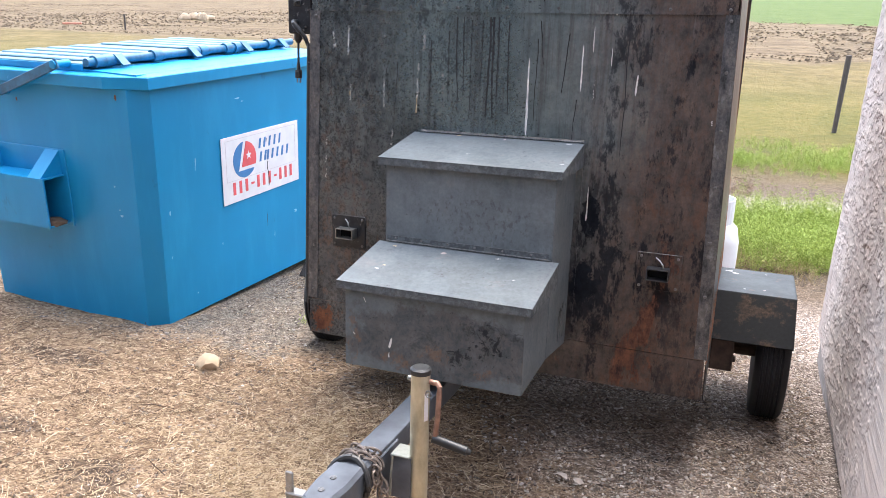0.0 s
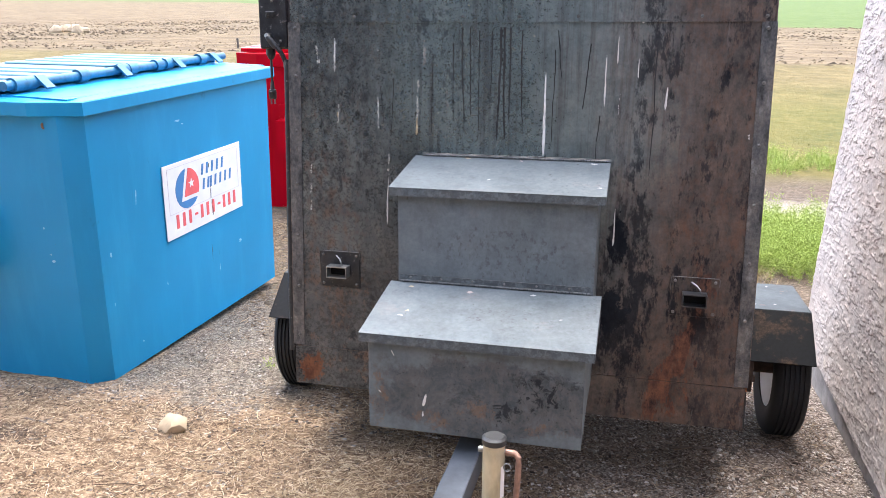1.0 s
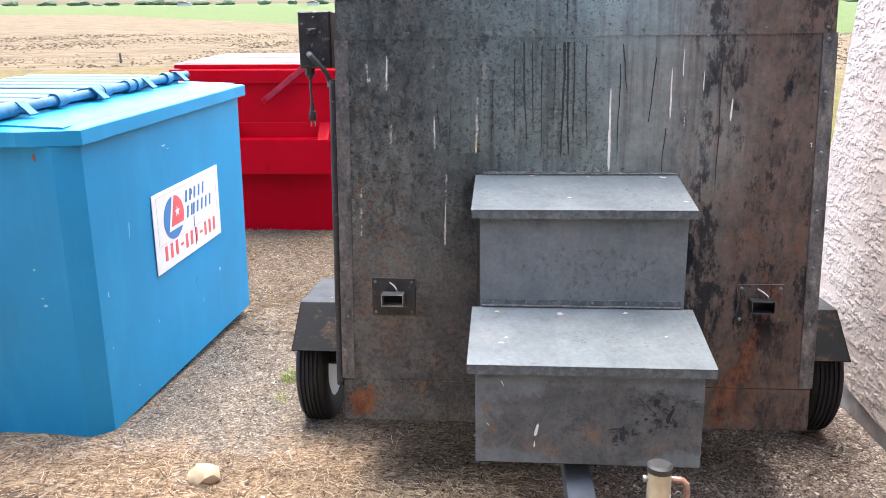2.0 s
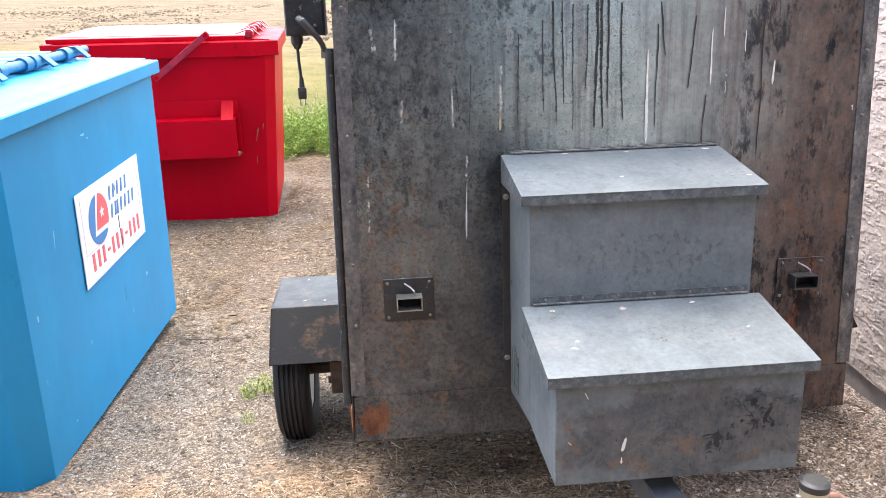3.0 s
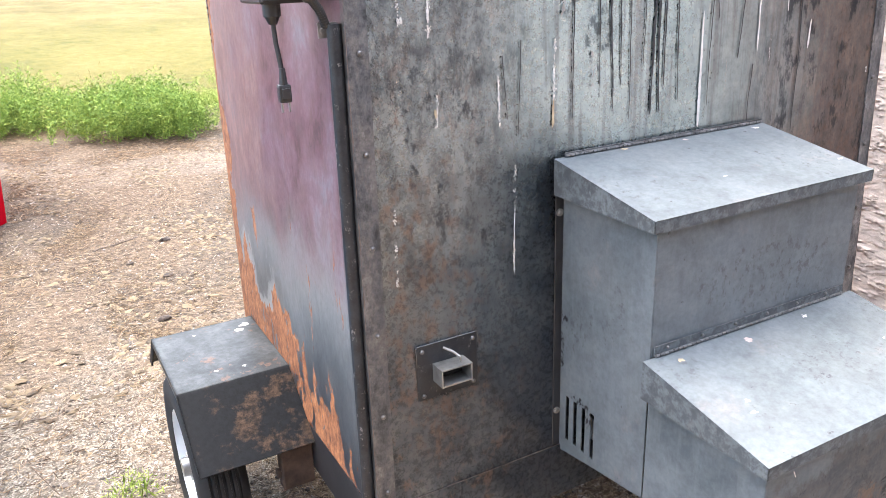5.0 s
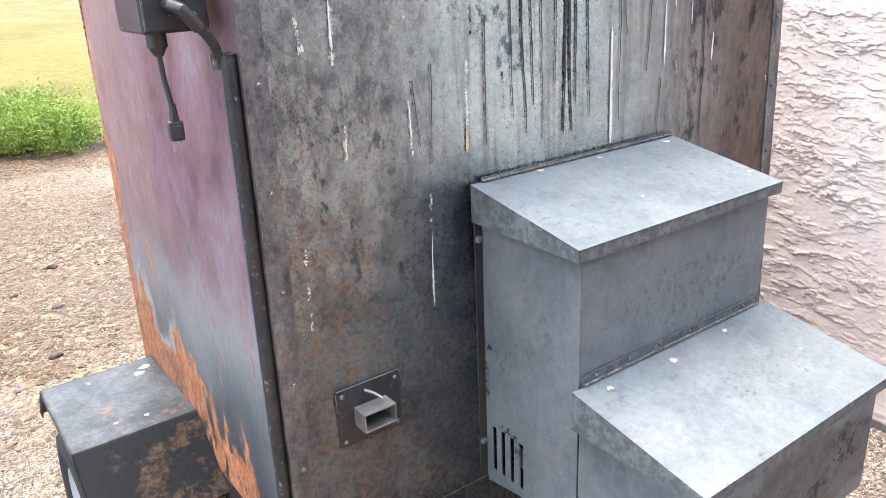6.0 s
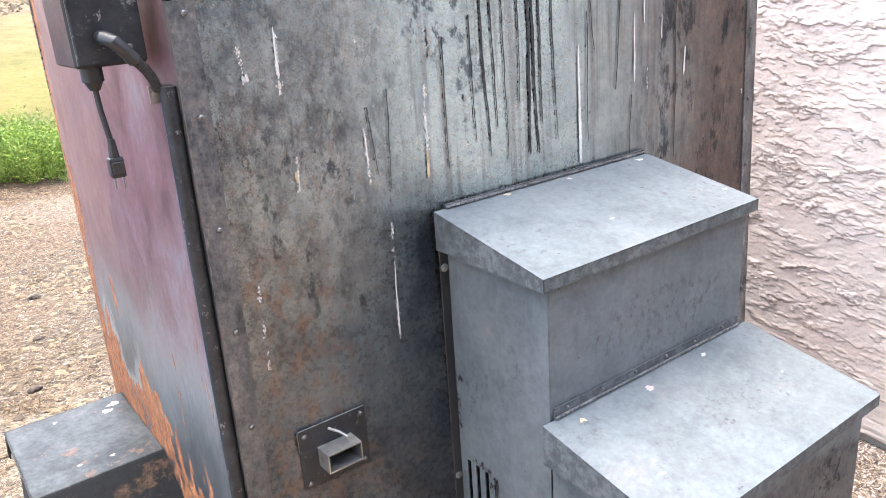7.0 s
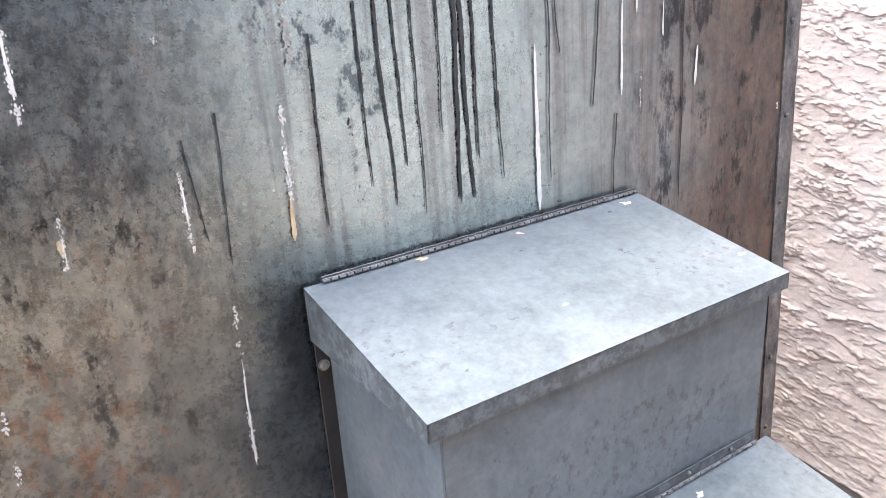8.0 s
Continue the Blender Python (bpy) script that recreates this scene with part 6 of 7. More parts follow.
def build_sign():
    """The white sign on the blue dumpster: emblem, two blue bars, a row of red bars."""
    sheet_bm = bm_box(0, 0.004, 0, 0.735, 0, 0.385, 0.0015)
    m = Matrix.Translation((-2.693, 3.553, 0.497)) @ pose(0, 0, 0, 0, 1.6, -2.4)
    root = thing("sign_plate", m, "white vinyl sign with blue and red emblem on the blue dumpster", "sign")
    part("panel", sheet_bm, SIGN_WHITE, root)
    cy, cz, r, x0, x1 = 0.20, 0.235, 0.105, 0.004, 0.0055
    def arc(a0, a1, n, rad=r):
        return [(cy + rad * math.cos(a), cz + rad * math.sin(a)) for a in np.linspace(radians(a0), radians(a1), n)]

    part("emblem_blue", bm_prism(arc(96, 322, 26) + [(cy + 0.07, cz - 0.062), (cy - 0.058, cz - 0.062), (cy - 0.012, cz + 0.1)], x0, x1, "yz"), INK_BLUE, root)
    part("emblem_red", bm_prism([(cy - 0.03, cz - 0.042), (cy + 0.014, cz + 0.103)] + arc(82, -24, 14), x0, x1, "yz"), INK_RED, root)
    for k, (ya, yb, za, zb) in enumerate(((0.035, 0.7, 0.362, 0.364), (0.035, 0.7, 0.128, 0.13), (0.035, 0.037, 0.13, 0.362), (0.698, 0.7, 0.13, 0.362))):
        part("border_line", bm_box(x0, x1 - 0.0005, ya, yb, za, zb), SIGN_LINE, root)
    for ya, za, zb in ((0.4, 0.3, 0.325), (0.404, 0.13, 0.185), (0.41, 0.098, 0.125), (0.414, 0.03, 0.085), (0.408, 0.19, 0.2)):
        part("scuff", bm_prism([(ya, za), (ya + 0.006, za + 0.004), (ya + 0.009, zb), (ya + 0.003, zb - 0.003)], x1, x1 + 0.001, "yz"), SCUFF_AND_POCKET, root)
    star = [(cy + 0.035 + (0.026 if k % 2 == 0 else 0.011) * math.cos(math.pi / 2 + k * math.pi / 5), cz + 0.02 + (0.026 if k % 2 == 0 else 0.011) * math.sin(math.pi / 2 + k * math.pi / 5)) for k in range(10)]
    part("emblem_star", bm_prism(star, x1, x1 + 0.0012, "yz"), SIGN_WHITE, root)
    for (z, ys) in ((0.275, (0.33, 0.375, 0.425, 0.475, 0.525, 0.575)), (0.195, (0.335, 0.38, 0.405, 0.45, 0.5, 0.55, 0.6, 0.645))):
        for a, b in zip(ys, ys[1:]):
            part("blue_bar", bm_prism([(a, z), (a + 0.017, z), (a + 0.028, z + 0.058), (a + 0.011, z + 0.058)], x0, x1, "yz"), INK_BLUE, root)
    for k in range(11):
        if k in (3, 7):
            part("red_bar", bm_box(x0, x1, 0.085 + k * 0.055, 0.113 + k * 0.055, 0.075, 0.087), INK_RED, root)
        else:
            part("red_bar", bm_box(x0, x1, 0.085 + k * 0.055, 0.108 + k * 0.055, 0.045, 0.118), INK_RED, root)


build_sign()


# ---- loose things and litter ----
tagged(part("rock", lump(-2.185, 2.70, ground_z(-2.2, 2.7) + 0.022, 0.068, 0.055, 0.046, 2), ROCK, smooth=True), "flat tan stone lying on the gravel", "rock")


CLOD = plain("dark_dung", (0.05, 0.037, 0.029), 0.95, 0.0, 0.5, 60, 0.9)


def dirt_clod(x, y, size, seed):
    """A dark crumbly clod: a few lumps pressed together."""
    z = ground_z(x, y) + size * 0.2
    rnd = random.Random(seed)
    bms = [lump(x + size * rnd.uniform(-0.9, 0.9), y + size * rnd.uniform(-0.5, 0.5), z, size * rnd.uniform(0.5, 0.9), size * rnd.uniform(0.35, 0.6), size * rnd.uniform(0.22, 0.4), seed + k) for k in range(3)]
    tagged(part("dirt_clod", join(*bms), CLOD, smooth=True), "dark crumbly clod lying on the straw litter", "clod", "clods on the yard")


def twig(x, y, length, heading, seed, thick=0.004):
    """A dry, slightly crooked stick lying on the ground, with a side shoot."""
    rnd = random.Random(seed)
    a = radians(heading)
    pts = []
    for k in range(6):
        t = (k / 5 - 0.5) * length
        off = rnd.uniform(-0.05, 0.05) * length
        px, py = x + math.cos(a) * t - math.sin(a) * off, y + math.sin(a) * t + math.cos(a) * off
        pts.append((px, py, ground_z(px, py) + 0.012 * noise.fractal((px * 1.7, py * 1.7, 0.3), 1.0, 2.0, 3) + thick + rnd.uniform(0, 0.006)))
    m = Vector(pts[3])
    shoot = [m, m + Vector((math.cos(a + 0.7), math.sin(a + 0.7), 0.1)) * length * 0.18, m + Vector((math.cos(a + 0.9), math.sin(a + 0.9), 0.12)) * length * 0.3]
    tagged(part("twig", join(bm_tube(pts, thick, 6), bm_tube(shoot, thick * 0.6, 5)), TWIG_BARK, smooth=True), "dry grey-brown twig lying on the ground", "twig", "twigs on the ground")


TWIG_BARK = plain("grey_twig_bark", (0.17, 0.135, 0.11), 0.9, 0.0, 0.4, 60, 0.5)
for i, (x, y, length, heading) in enumerate(((-0.14, 3.1, 0.2, 8), (-0.66, 3.1, 0.16, 120), (0.1, 2.93, 0.17, 40), (0.19, 2.95, 0.12, 50), (-0.05, 2.7, 0.13, 62), (-0.78, 2.62, 0.15, 105), (0.4, 3.2, 0.13, 100),
                                            (-1.69, 3.3, 0.2, -50), (-2.45, 4.35, 0.3, -8), (-1.9, 2.45, 0.2, 5), (-2.75, 2.6, 0.16, -10), (-1.5, 2.32, 0.18, 12), (-1.15, 2.55, 0.16, 40), (-1.8, 6.3, 0.3, 20))):
    twig(x, y, length, heading, 500 + i, 0.0045 if i in (0, 7) else 0.003)


for i, (x, y, size) in enumerate(((-1.5, 6.22, 0.036), (-1.62, 5.6, 0.03), (-1.74, 5.03, 0.032), (-1.78, 5.9, 0.02), (-1.66, 2.14, 0.02))):
    dirt_clod(x, y, size, 200 + 7 * i)


def build_tank():
    x, y = -0.115, 4.5
    z = ground_z(x, y)
    tank = thing("gas_bottle", Matrix.Translation((x, y, z)), "white painted gas bottle standing behind the trailer", "gas bottle")
    prof = [(0.02, 0.13), (0.05, 0.148), (0.5, 0.148), (0.58, 0.13), (0.63, 0.08), (0.64, 0.002), (0.03, 0.002)]
    part("body", bm_spin(prof, (0, 0, 0), "z", 32), RIM_WHITE, tank, smooth=True)
    part("foot_ring", bm_spin([(0.0, 0.11), (0.0, 0.115), (0.05, 0.115), (0.05, 0.11)], (0, 0, 0), "z", 28), RIM_WHITE, tank)
    part("collar", bm_spin([(0.6, 0.1), (0.6, 0.104), (0.74, 0.104), (0.74, 0.1)], (0, 0, 0), "z", 28), RIM_WHITE, tank)
    part("valve", bm_cyl((0, 0, 0.63), (0, 0, 0.71), 0.02, seg=12), BARE, tank)


build_tank()


def fence_post(x, y, h, lean):
    z = ground_z(x, y)
    bm = bm_cyl((x, y, z - 0.3), (x + lean, y, z + h), 0.033, 0.04, 12)
    tagged(part("fence_post", bm, POST_WOOD, smooth=True), "weathered grey wooden fence post in dry grass", "fence post", "fence posts")


fence_post(1.19, 13.1, 1.14, 0.03)
fence_post(-25.95, 27.5, 0.66, 0.05)
fence_post(-15.4, 28.4, 0.35, 0.0)


def field_debris():
    """A red board and a tan heap of rubble lying far out in the field."""
    board = bm_box(-0.42, 0.42, -0.07, 0.07, 0.0, 0.09, 0.01)
    ob = part("board", board, PLANK_RED)
    ob.matrix_world = pose(-30.97, 29.4, ground_z(-31, 29.4) + 0.02, 0, 0, 38)
    tagged(ob, "faded red board lying in the dry field", "board")
    rnd = random.Random(77)
    lumps = [lump(-29.7 + rnd.uniform(-0.9, 0.9), 37.3 + rnd.uniform(-0.6, 0.6), ground_z(-30, 37) + 0.06, rnd.uniform(0.2, 0.5), rnd.uniform(0.2, 0.4), rnd.uniform(0.15, 0.38), k + 300) for k in range(8)]
    tagged(part("rubble_heap", join(*lumps), ROCK), "tan heap of rubble out in the field", "rubble heap")


field_debris()


def paper_scrap(x, y, size, seed):
    rnd = random.Random(seed)
    bm = bmesh.new()
    z = ground_z(x, y) + 0.022
    ring = [bm.verts.new((x + size * math.cos(a) * rnd.uniform(0.5, 1.2), y + 0.6 * size * math.sin(a) * rnd.uniform(0.5, 1.2), z + rnd.uniform(-0.006, 0.012))) for a in np.linspace(0, 2 * math.pi, 8)[:-1]]
    mid_v = bm.verts.new((x, y, z + 0.012))
    for i in range(len(ring)):
        bm.faces.new((ring[i], ring[(i + 1) % len(ring)], mid_v))
    tagged(part("paper_scrap", bm, PAPER), "crumpled torn scrap of pale paper on the ground", "litter", "paper scraps")


paper_scrap(-0.46, 2.47, 0.035, 1)
paper_scrap(-0.40, 2.46, 0.022, 2)
paper_scrap(-0.475, 2.52, 0.015, 3)


def scatter_stuff(name, mat, label, verts, faces):
    me = bpy.data.meshes.new(name)
    me.from_pydata(verts, [], faces)
    me.materials.append(mat)
    return tagged(new(name, me), label, name.replace("_", " "), kind="stuff")


def open_ground(x, y):
    """True where the yard is not covered by a dumpster or the building."""
    if x > WALL_X - 0.05 and y < WALL_END:
        return False
    if -4.3 < x < -2.7 and 2.98 < y < 4.85:
        return False
    return not (-4.0 < x < -2.36 and 6.98 < y < 8.9)


def in_mulch(x, y):
    """The mulchy ground in front of, under and beside the trailer."""
    edge = x + 0.56 + 0.6 * (min(y, 3.4) - 2.2) + 0.25 * noise.noise((x * 3, y * 3, 6.1))
    return edge > 0 and 1.7 + 0.3 * noise.noise((x * 4, y * 4, 2.2)) < y < 5.0


def chips_stuff(name, mat, label, count, seed, zone, sizes, flat):
    """Loose angular pieces, each a small faceted dome."""
    rnd = random.Random(seed)
    verts, faces = [], []
    shape = [(1, 0, 0), (-1, 0, 0), (0, 1, 0), (0, -1, 0), (0.2, 0.1, 1), (0.7, 0.7, 0.5), (-0.6, 0.6, 0.55), (-0.6, -0.7, 0.5), (0.65, -0.6, 0.55)]
    tris = [(0, 5, 8), (0, 2, 5), (5, 2, 6), (2, 1, 6), (6, 1, 7), (1, 3, 7), (7, 3, 8), (3, 0, 8), (4, 8, 5), (4, 5, 6), (4, 6, 7), (4, 7, 8)]
    for _ in range(count):
        x, y = zone(rnd)
        if not open_ground(x, y):
            continue
        s = rnd.choice(sizes) * rnd.uniform(0.7, 1.3)
        a = rnd.uniform(0, 6.28)
        c, sn = math.cos(a), math.sin(a)
        fx, fy, fz = s * rnd.uniform(0.8, 1.5) / flat ** 0.5, s * rnd.uniform(0.7, 1.2), s * rnd.uniform(0.5, 0.9) * flat
        lx, ly = rnd.uniform(-0.4, 0.4) * (1 - flat), rnd.uniform(-0.4, 0.4) * (1 - flat)
        z = ground_z(x, y) + 0.012 * noise.fractal((x * 1.7, y * 1.7, 0.3), 1.0, 2.0, 3) - 0.001 + (1 - flat) * rnd.uniform(0.001, 0.006)
        k = len(verts)
        for u, v, w in shape:
            u, v = u * fx * rnd.uniform(0.8, 1.2), v * fy * rnd.uniform(0.8, 1.2)
            verts.append((x + c * u - sn * v, y + sn * u + c * v, z + w * fz + lx * u + ly * v))
        faces += [tuple(k + i for i in t) for t in tris]
    scatter_stuff(name, mat, label, verts, faces)


def gravel_zone(rnd):
    while True:
        y = 1.2 + 8.0 * rnd.random() ** 1.6 - abs(rnd.gauss(0, 0.5))
        x = rnd.uniform(-3.6, 0.5) - 0.5 * abs(rnd.gauss(0, 1)) * (rnd.random() < 0.3)
        patch = noise.noise((x * 0.9, y * 0.9, 3.3))
        if (patch < -0.1 or y < 2.8 or y > 4.5) and not in_mulch(x, y) and rnd.random() < 0.72:
            continue
        return x, y


def mulch_zone(rnd):
    while True:
        x, y = rnd.uniform(-2.0, 0.47), 1.6 + 2.9 * rnd.random() ** 1.3
        if in_mulch(x, y) or rnd.random() < 0.06:
            return x, y


def build_straw(name, mat, label, count, seed, zone, length, thick):
    rnd = random.Random(seed)
    verts, faces = [], []
    for _ in range(count):
        x, y = zone(rnd)
        if not open_ground(x, y):
            continue
        a, l = rnd.uniform(0, 6.28), length * (rnd.uniform(0.3, 1.3) if rnd.random() < 0.95 else rnd.uniform(1.5, 3.4))
        w = thick * rnd.uniform(0.7, 1.4)
        z = ground_z(x, y) + 0.012 * noise.fractal((x * 1.7, y * 1.7, 0.3), 1.0, 2.0, 3) + rnd.uniform(0.002, 0.014)
        bend = rnd.gauss(0, 0.06)
        k = len(verts)
        for i in range(3):
            t = (i - 1) / 2 * l
            aa = a + bend * i
            px, py, pz = x + math.cos(aa) * t, y + math.sin(aa) * t, z + rnd.uniform(-0.004, 0.006)
            nx, ny = -math.sin(aa) * w / 2, math.cos(aa) * w / 2
            verts += [(px - nx, py - ny, pz), (px, py, pz + w * 0.6), (px + nx, py + ny, pz)]
        for i in range(2):
            q = k + 3 * i
            faces += [(q, q + 1, q + 4, q + 3), (q + 1, q + 2, q + 5, q + 4)]
    scatter_stuff(name, mat, label, verts, faces)


def straw_zone(rnd):
    while True:
        y = 1.0 + 9.0 * rnd.random() ** 1.5 - abs(rnd.gauss(0, 0.5))
        x = min(rnd.uniform(-4.0, 0.4) - 0.3 * abs(rnd.gauss(0, 1)) * (rnd.random() < 0.3), 0.4)
        if in_mulch(x, y) and rnd.random() < 0.9:
            continue
        if noise.fractal((x * 1.5, y * 1.5, 9.3), 1.0, 2.0, 3) < rnd.uniform(-0.75, 0.1):
            continue
        if -2.75 < x < -1.7 and 2.9 < y < 4.8 and rnd.random() < 0.82:
            continue
        if noise.noise((x * 0.9, y * 0.9, 3.3)) < 0.05 or y < 2.85 or rnd.random() < (0.4 if x < -1.7 and y > 4 else 0.15):
            return x, y


def twig_zone(rnd):
    if rnd.random() < 0.3:
        return rnd.uniform(-3.0, -1.3), rnd.uniform(4.0, 8.5)
    return rnd.uniform(-1.9, 0.46), 1.85 + 2.6 * rnd.random()


chips_stuff("gravel", STONE, "loose grey and tan gravel over the yard", 44000, 11, gravel_zone, (0.002, 0.0025, 0.003, 0.003, 0.004, 0.005, 0.007), 1.0)
chips_stuff("pale_pebbles", PEBBLE, "pale pebbles bedded in the mulchy ground", 15000, 12, mulch_zone, (0.0014, 0.0018, 0.0022, 0.003, 0.004, 0.007), 1.0)
chips_stuff("bark_chips", BARK, "dark bark chips and crumbs on the mulchy ground", 34000, 13, mulch_zone, (0.0014, 0.0018, 0.0022, 0.003, 0.004), 0.5)
def dirt_zone(rnd):
    while True:
        x, y = rnd.uniform(-3.4, -1.1), rnd.uniform(4.3, 8.6)
        if noise.fractal((x * 2.2, y * 2.2, 5.5), 1.0, 2.0, 3) > rnd.uniform(-0.4, 0.5):
            return x, y


chips_stuff("dirt_crumbs", FIELD_CLOD, "dark crumbs of dirt on the bare yard", 7000, 14, dirt_zone, (0.004, 0.005, 0.006, 0.008, 0.011, 0.016), 0.55)
chips_stuff("yard_pebbles", STONE, "tan pebbles on the bare yard", 3500, 16, dirt_zone, (0.003, 0.004, 0.005, 0.007), 0.8)


def weathered_zone(rnd):
    while True:
        x, y = straw_zone(rnd)
        if y > 3.6 and noise.noise((x * 1.6, y * 1.6, 8.0)) > -0.25:
            return x, y


def fresh_zone(rnd):
    while True:
        x, y = straw_zone(rnd)
        if y < 3.6 + rnd.uniform(0, 0.8):
            return x, y


def tongue_zone(rnd):
    while True:
        x, y = rnd.gauss(-1.3, 0.35), rnd.gauss(2.05, 0.38)
        if y > 1.2 and not in_mulch(x, y) and noise.noise((x * 4, y * 4, 4.4)) > rnd.uniform(-0.6, 0.2):
            return x, y


build_straw("straw_litter", STRAW, "dry straw and chaff strewn over the gravel", 62000, 5, fresh_zone, 0.028, 0.0019)
build_straw("straw_stalks", STRAW, "longer broken straw stalks over the litter", 5200, 25, fresh_zone, 0.065, 0.0027)
# straw by the tongue, coloured paler to make up for missing light
build_straw("yellow_straw", PALE_STRAW, "yellow straw strewn beside the tongue, kept pale to stand in for light", 12000, 27, tongue_zone, 0.032, 0.002)
build_straw("weathered_straw", OLD_STRAW, "weathered tan straw and chaff on bare dirt", 42000, 15, weathered_zone, 0.032, 0.0024)
build_straw("twig_litter", TWIG, "dark twigs and bark on the mulchy ground", 24000, 6, twig_zone, 0.024, 0.0015)


def build_weeds(name, label, spots, seed, mat=LEAF, leaves=9, slim=1.0, fine=1.0):
    """Leafy weeds: thin stems with many small leaves."""
    rnd = random.Random(seed)
    verts, faces = [], []

    def leaf(p, d, l, w):
        side = d.cross(Vector((rnd.uniform(-1, 1), rnd.uniform(-1, 1), rnd.uniform(-1, 1))))
        if side.length < 1e-4:
            return
        side = side.normalized() * w
        k = len(verts)
        m = p + d * l * 0.45
        verts.extend([tuple(p), tuple(m + side), tuple(p + d * l), tuple(m - side)])
        faces.append((k, k + 1, k + 2, k + 3))

    for x, y, r, h, n in spots:
        for _ in range(n):
            a, rr = rnd.uniform(0, 6.28), r * rnd.random() ** 0.5
            p = Vector((x + rr * math.cos(a), y + rr * math.sin(a), ground_z(x, y)))
            hh = h * rnd.uniform(0.5, 1.15) * (1.05 - 0.55 * (rr / r) ** 2)
            top = p + Vector((rnd.gauss(0, 0.14) * hh * 2, rnd.gauss(0, 0.14) * hh * 2, hh))
            leaf(p, (top - p).normalized(), hh, 0.004 * fine)
            for i in range(leaves):
                t = rnd.uniform(0.15, 1.0)
                d = Vector((rnd.uniform(-1, 1), rnd.uniform(-1, 1), rnd.uniform(-0.1, 1.0))).normalized()
                k = min(1.0, 0.2 + h * 2.5)
                leaf(p.lerp(top, t) + d * rnd.uniform(0, 0.03), d, k * fine * rnd.uniform(0.03, 0.075), k * fine * slim * rnd.uniform(0.006, 0.013))
    scatter_stuff(name, mat, label, verts, faces)


rng = random.Random(21)
row = []
tufts = []
for i in range(110):
    x = rng.uniform(-9, 3.5)
    (row if x < -0.7 else tufts).append((x, 10.3 + rng.gauss(0, 0.3) + 0.2 * math.sin(x), rng.uniform(0.25, 0.5), rng.uniform(0.28, 0.52), 50))
row += [(-1.15 + rng.uniform(-0.3, 0.4), 9.2 + rng.uniform(-0.15, 0.3), 0.3, rng.uniform(0.36, 0.5), 60) for _ in range(9)]
tufts = [(x, y, r, h * 0.38, n) for x, y, r, h, n in tufts]
build_weeds("grass_tufts", "low yellow-green tufts beside the path", tufts, 34, YOUNG_LEAF, 40, 0.55, 0.6)
build_weeds("weed_bank", "bushy green weeds along the field's edge", row, 31, LEAF, 46, 0.7, 0.62)
side = [(rng.uniform(-0.15, 1.5), rng.uniform(5.85, 7.35), rng.uniform(0.2, 0.35), rng.uniform(0.22, 0.4), 46) for _ in range(56)]
build_weeds("weed_patch", "feathery green weeds behind the building's corner", side, 32, YOUNG_LEAF, 92, 0.42, 0.42)
fringe = [(rng.uniform(-0.3, 0.5), rng.uniform(5.55, 5.95), 0.16, rng.uniform(0.1, 0.2), 34) for _ in range(12)]
build_weeds("dry_tufts", "dry straw-coloured grass at the foot of the weeds", fringe, 35, DRY_LEAF, 26, 0.35, 0.6)
build_weeds("weed_sprout", "small weed sprouts in the gravel", [(-2.08, 3.66, 0.09, 0.07, 26), (-2.1, 3.4, 0.05, 0.03, 6)], 33, YOUNG_LEAF, 14, 0.5)


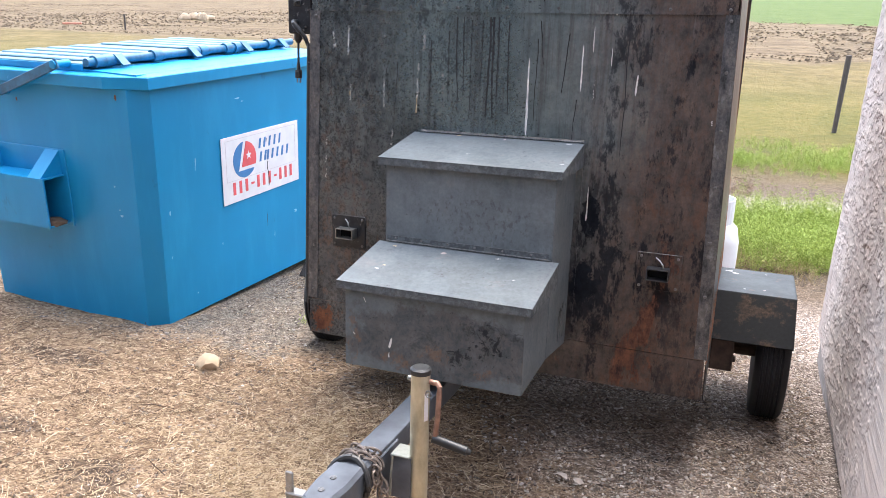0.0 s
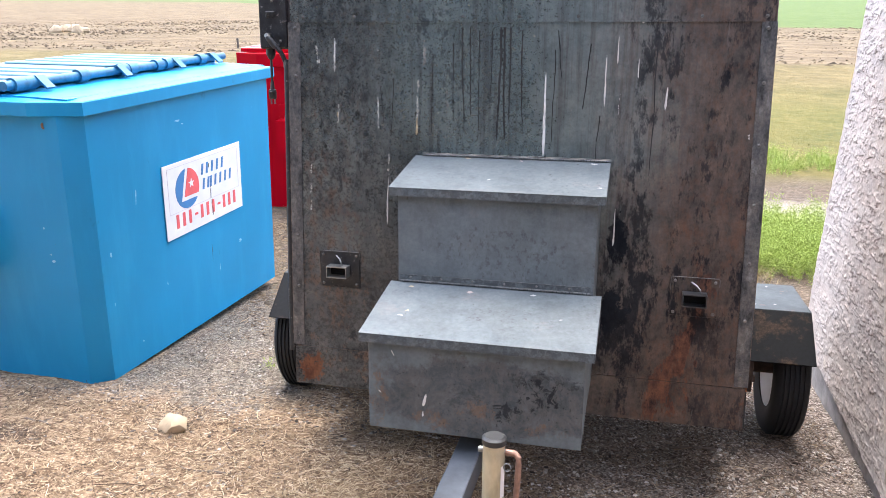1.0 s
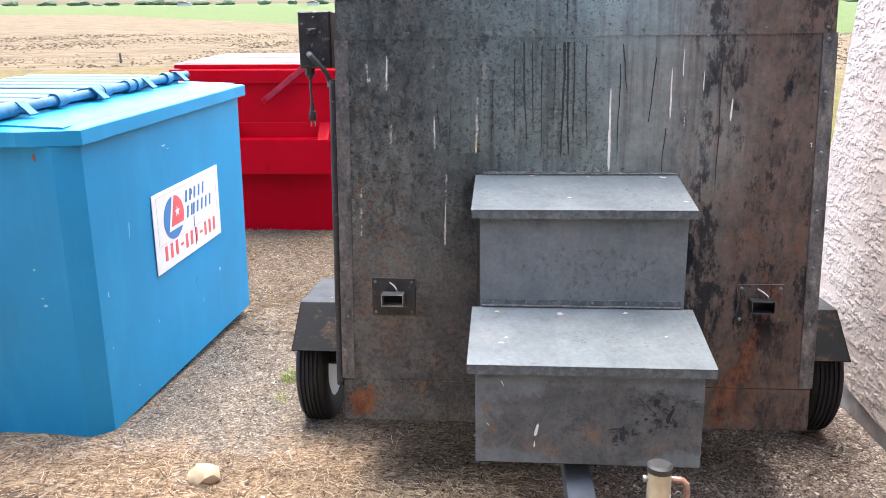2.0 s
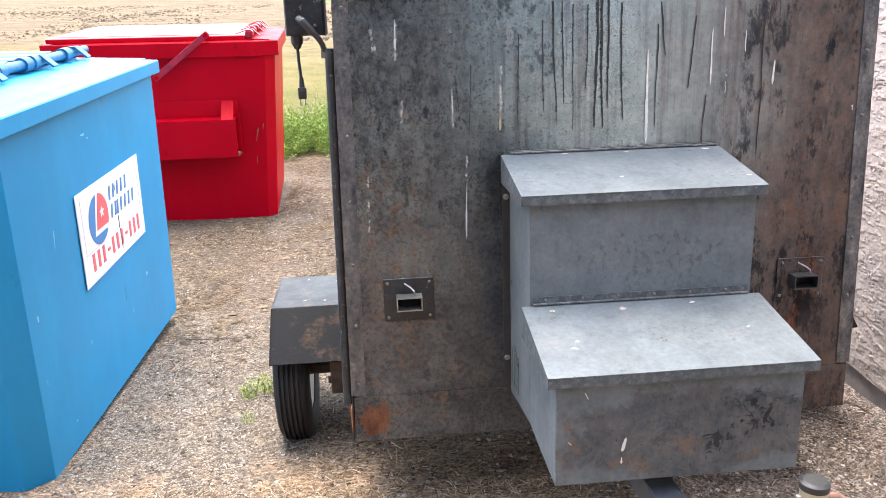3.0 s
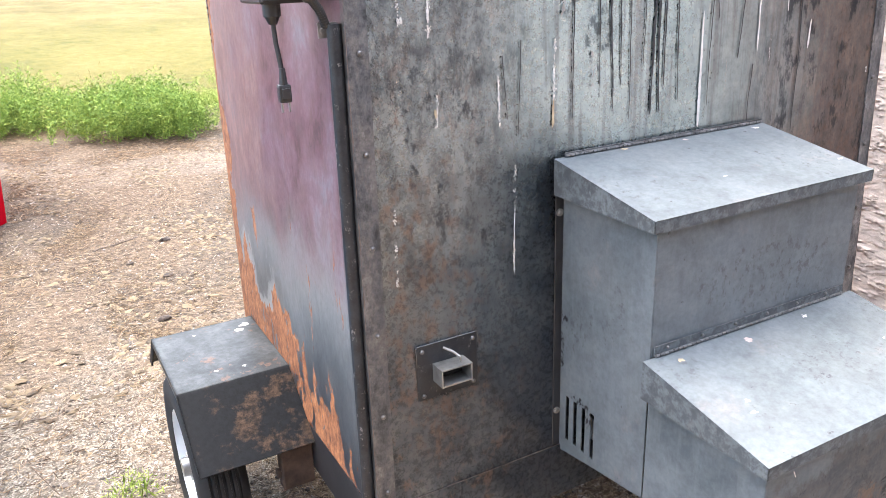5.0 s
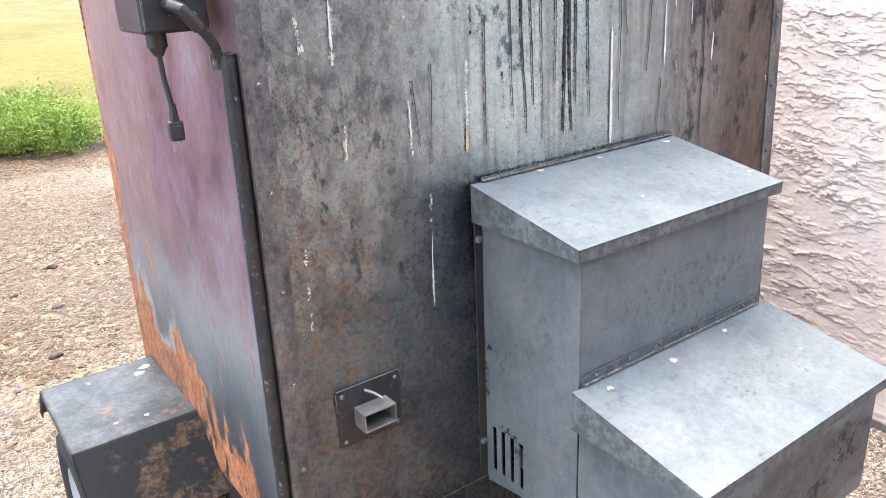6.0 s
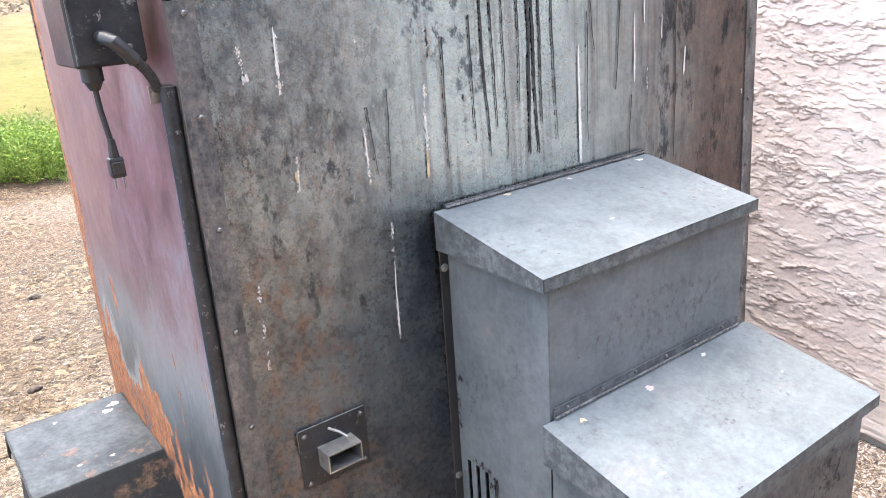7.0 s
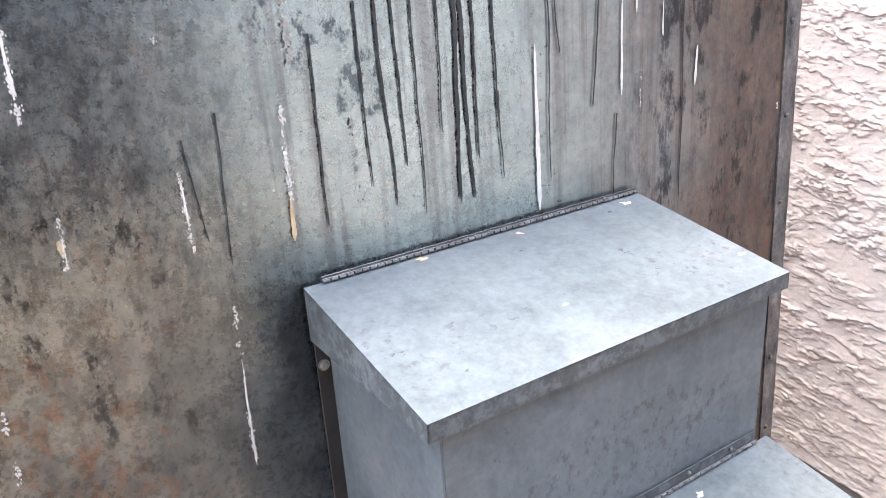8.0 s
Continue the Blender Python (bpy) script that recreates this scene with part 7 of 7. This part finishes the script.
def build_meadow():
    rnd = random.Random(41)
    verts, faces = [], []
    for _ in range(22000):
        y = 10.6 + 14 * rnd.random() ** 2.0
        x = rnd.uniform(-0.75, 0.55) * y
        h = rnd.uniform(0.012, 0.04) * (1 + 0.5 * noise.noise((x * 0.6, y * 0.6, 0)))
        w = rnd.uniform(0.0016, 0.0034)
        a = rnd.uniform(0, 6.28)
        z = ground_z(x, y)
        k = len(verts)
        verts += [(x - w * math.cos(a), y - w * math.sin(a), z), (x + w * math.cos(a), y + w * math.sin(a), z), (x + rnd.gauss(0, 0.05), y + rnd.gauss(0, 0.05), z + h)]
        faces.append((k, k + 1, k + 2))
    scatter_stuff("meadow_grass", BLADE, "thin yellow-green grass in the near field", verts, faces)


build_meadow()


def build_field_clods():
    rnd = random.Random(57)
    verts, faces = [], []
    for _ in range(18500):
        y = 26 + 30 * rnd.random()
        x = rnd.uniform(-1.5, 0.5) * y
        if noise.noise((x * 0.22, y * 0.5, 1.0)) < rnd.uniform(-0.6, 0.4):
            continue
        s = rnd.choice((0.03, 0.035, 0.04, 0.05, 0.08)) * rnd.uniform(0.7, 1.3)
        k = len(verts)
        z = ground_z(x, y) + 0.03
        for i in range(5):
            a = 1.2566 * i + rnd.uniform(-0.3, 0.3)
            verts.append((x + s * math.cos(a) * rnd.uniform(1.0, 3.2), y + s * math.sin(a), z - 0.06))
        verts.append((x + rnd.uniform(-0.3, 0.3) * s, y + rnd.uniform(-0.3, 0.3) * s, z + s * rnd.uniform(0.05, 0.35)))
        faces += [(k + i, k + (i + 1) % 5, k + 5) for i in range(5)]
    scatter_stuff("field_clods", FIELD_CLOD, "dark clods of turned earth in the far field", verts, faces)


build_field_clods()


def build_distance():
    rnd = random.Random(51)
    bms = []
    for i in range(70):
        x = -520 + i * 14 + rnd.uniform(-5, 5)
        if rnd.random() < 0.35:
            continue
        h = rnd.uniform(2.5, 6)
        bms.append(lump(x, 760 + rnd.uniform(-20, 20), h * 0.4, rnd.uniform(4, 9), 4, h * 0.6, i, 2))
    tagged(part("tree_line", join(*bms), FAR_TREE, smooth=True), "far grey-green tree line on the horizon", "trees", kind="stuff")
    for x, w, h in ((232, 11, 4), (268, 14, 5), (-300, 12, 4), (-180, 10, 4)):
        house = thing("far_house", Matrix.Translation((x, 720, -0.36)), "distant pale farm building on the horizon", "house", "far farm buildings")
        part("wall", bm_box(-w / 2, w / 2, -3, 3, 0, h * 0.6), FAR_WALL, house)
        part("roof", bm_prism([(-w / 2 - 0.5, h * 0.6), (w / 2 + 0.5, h * 0.6), (0, h)], -3.5, 3.5, "xz"), ROOF, house)


build_distance()
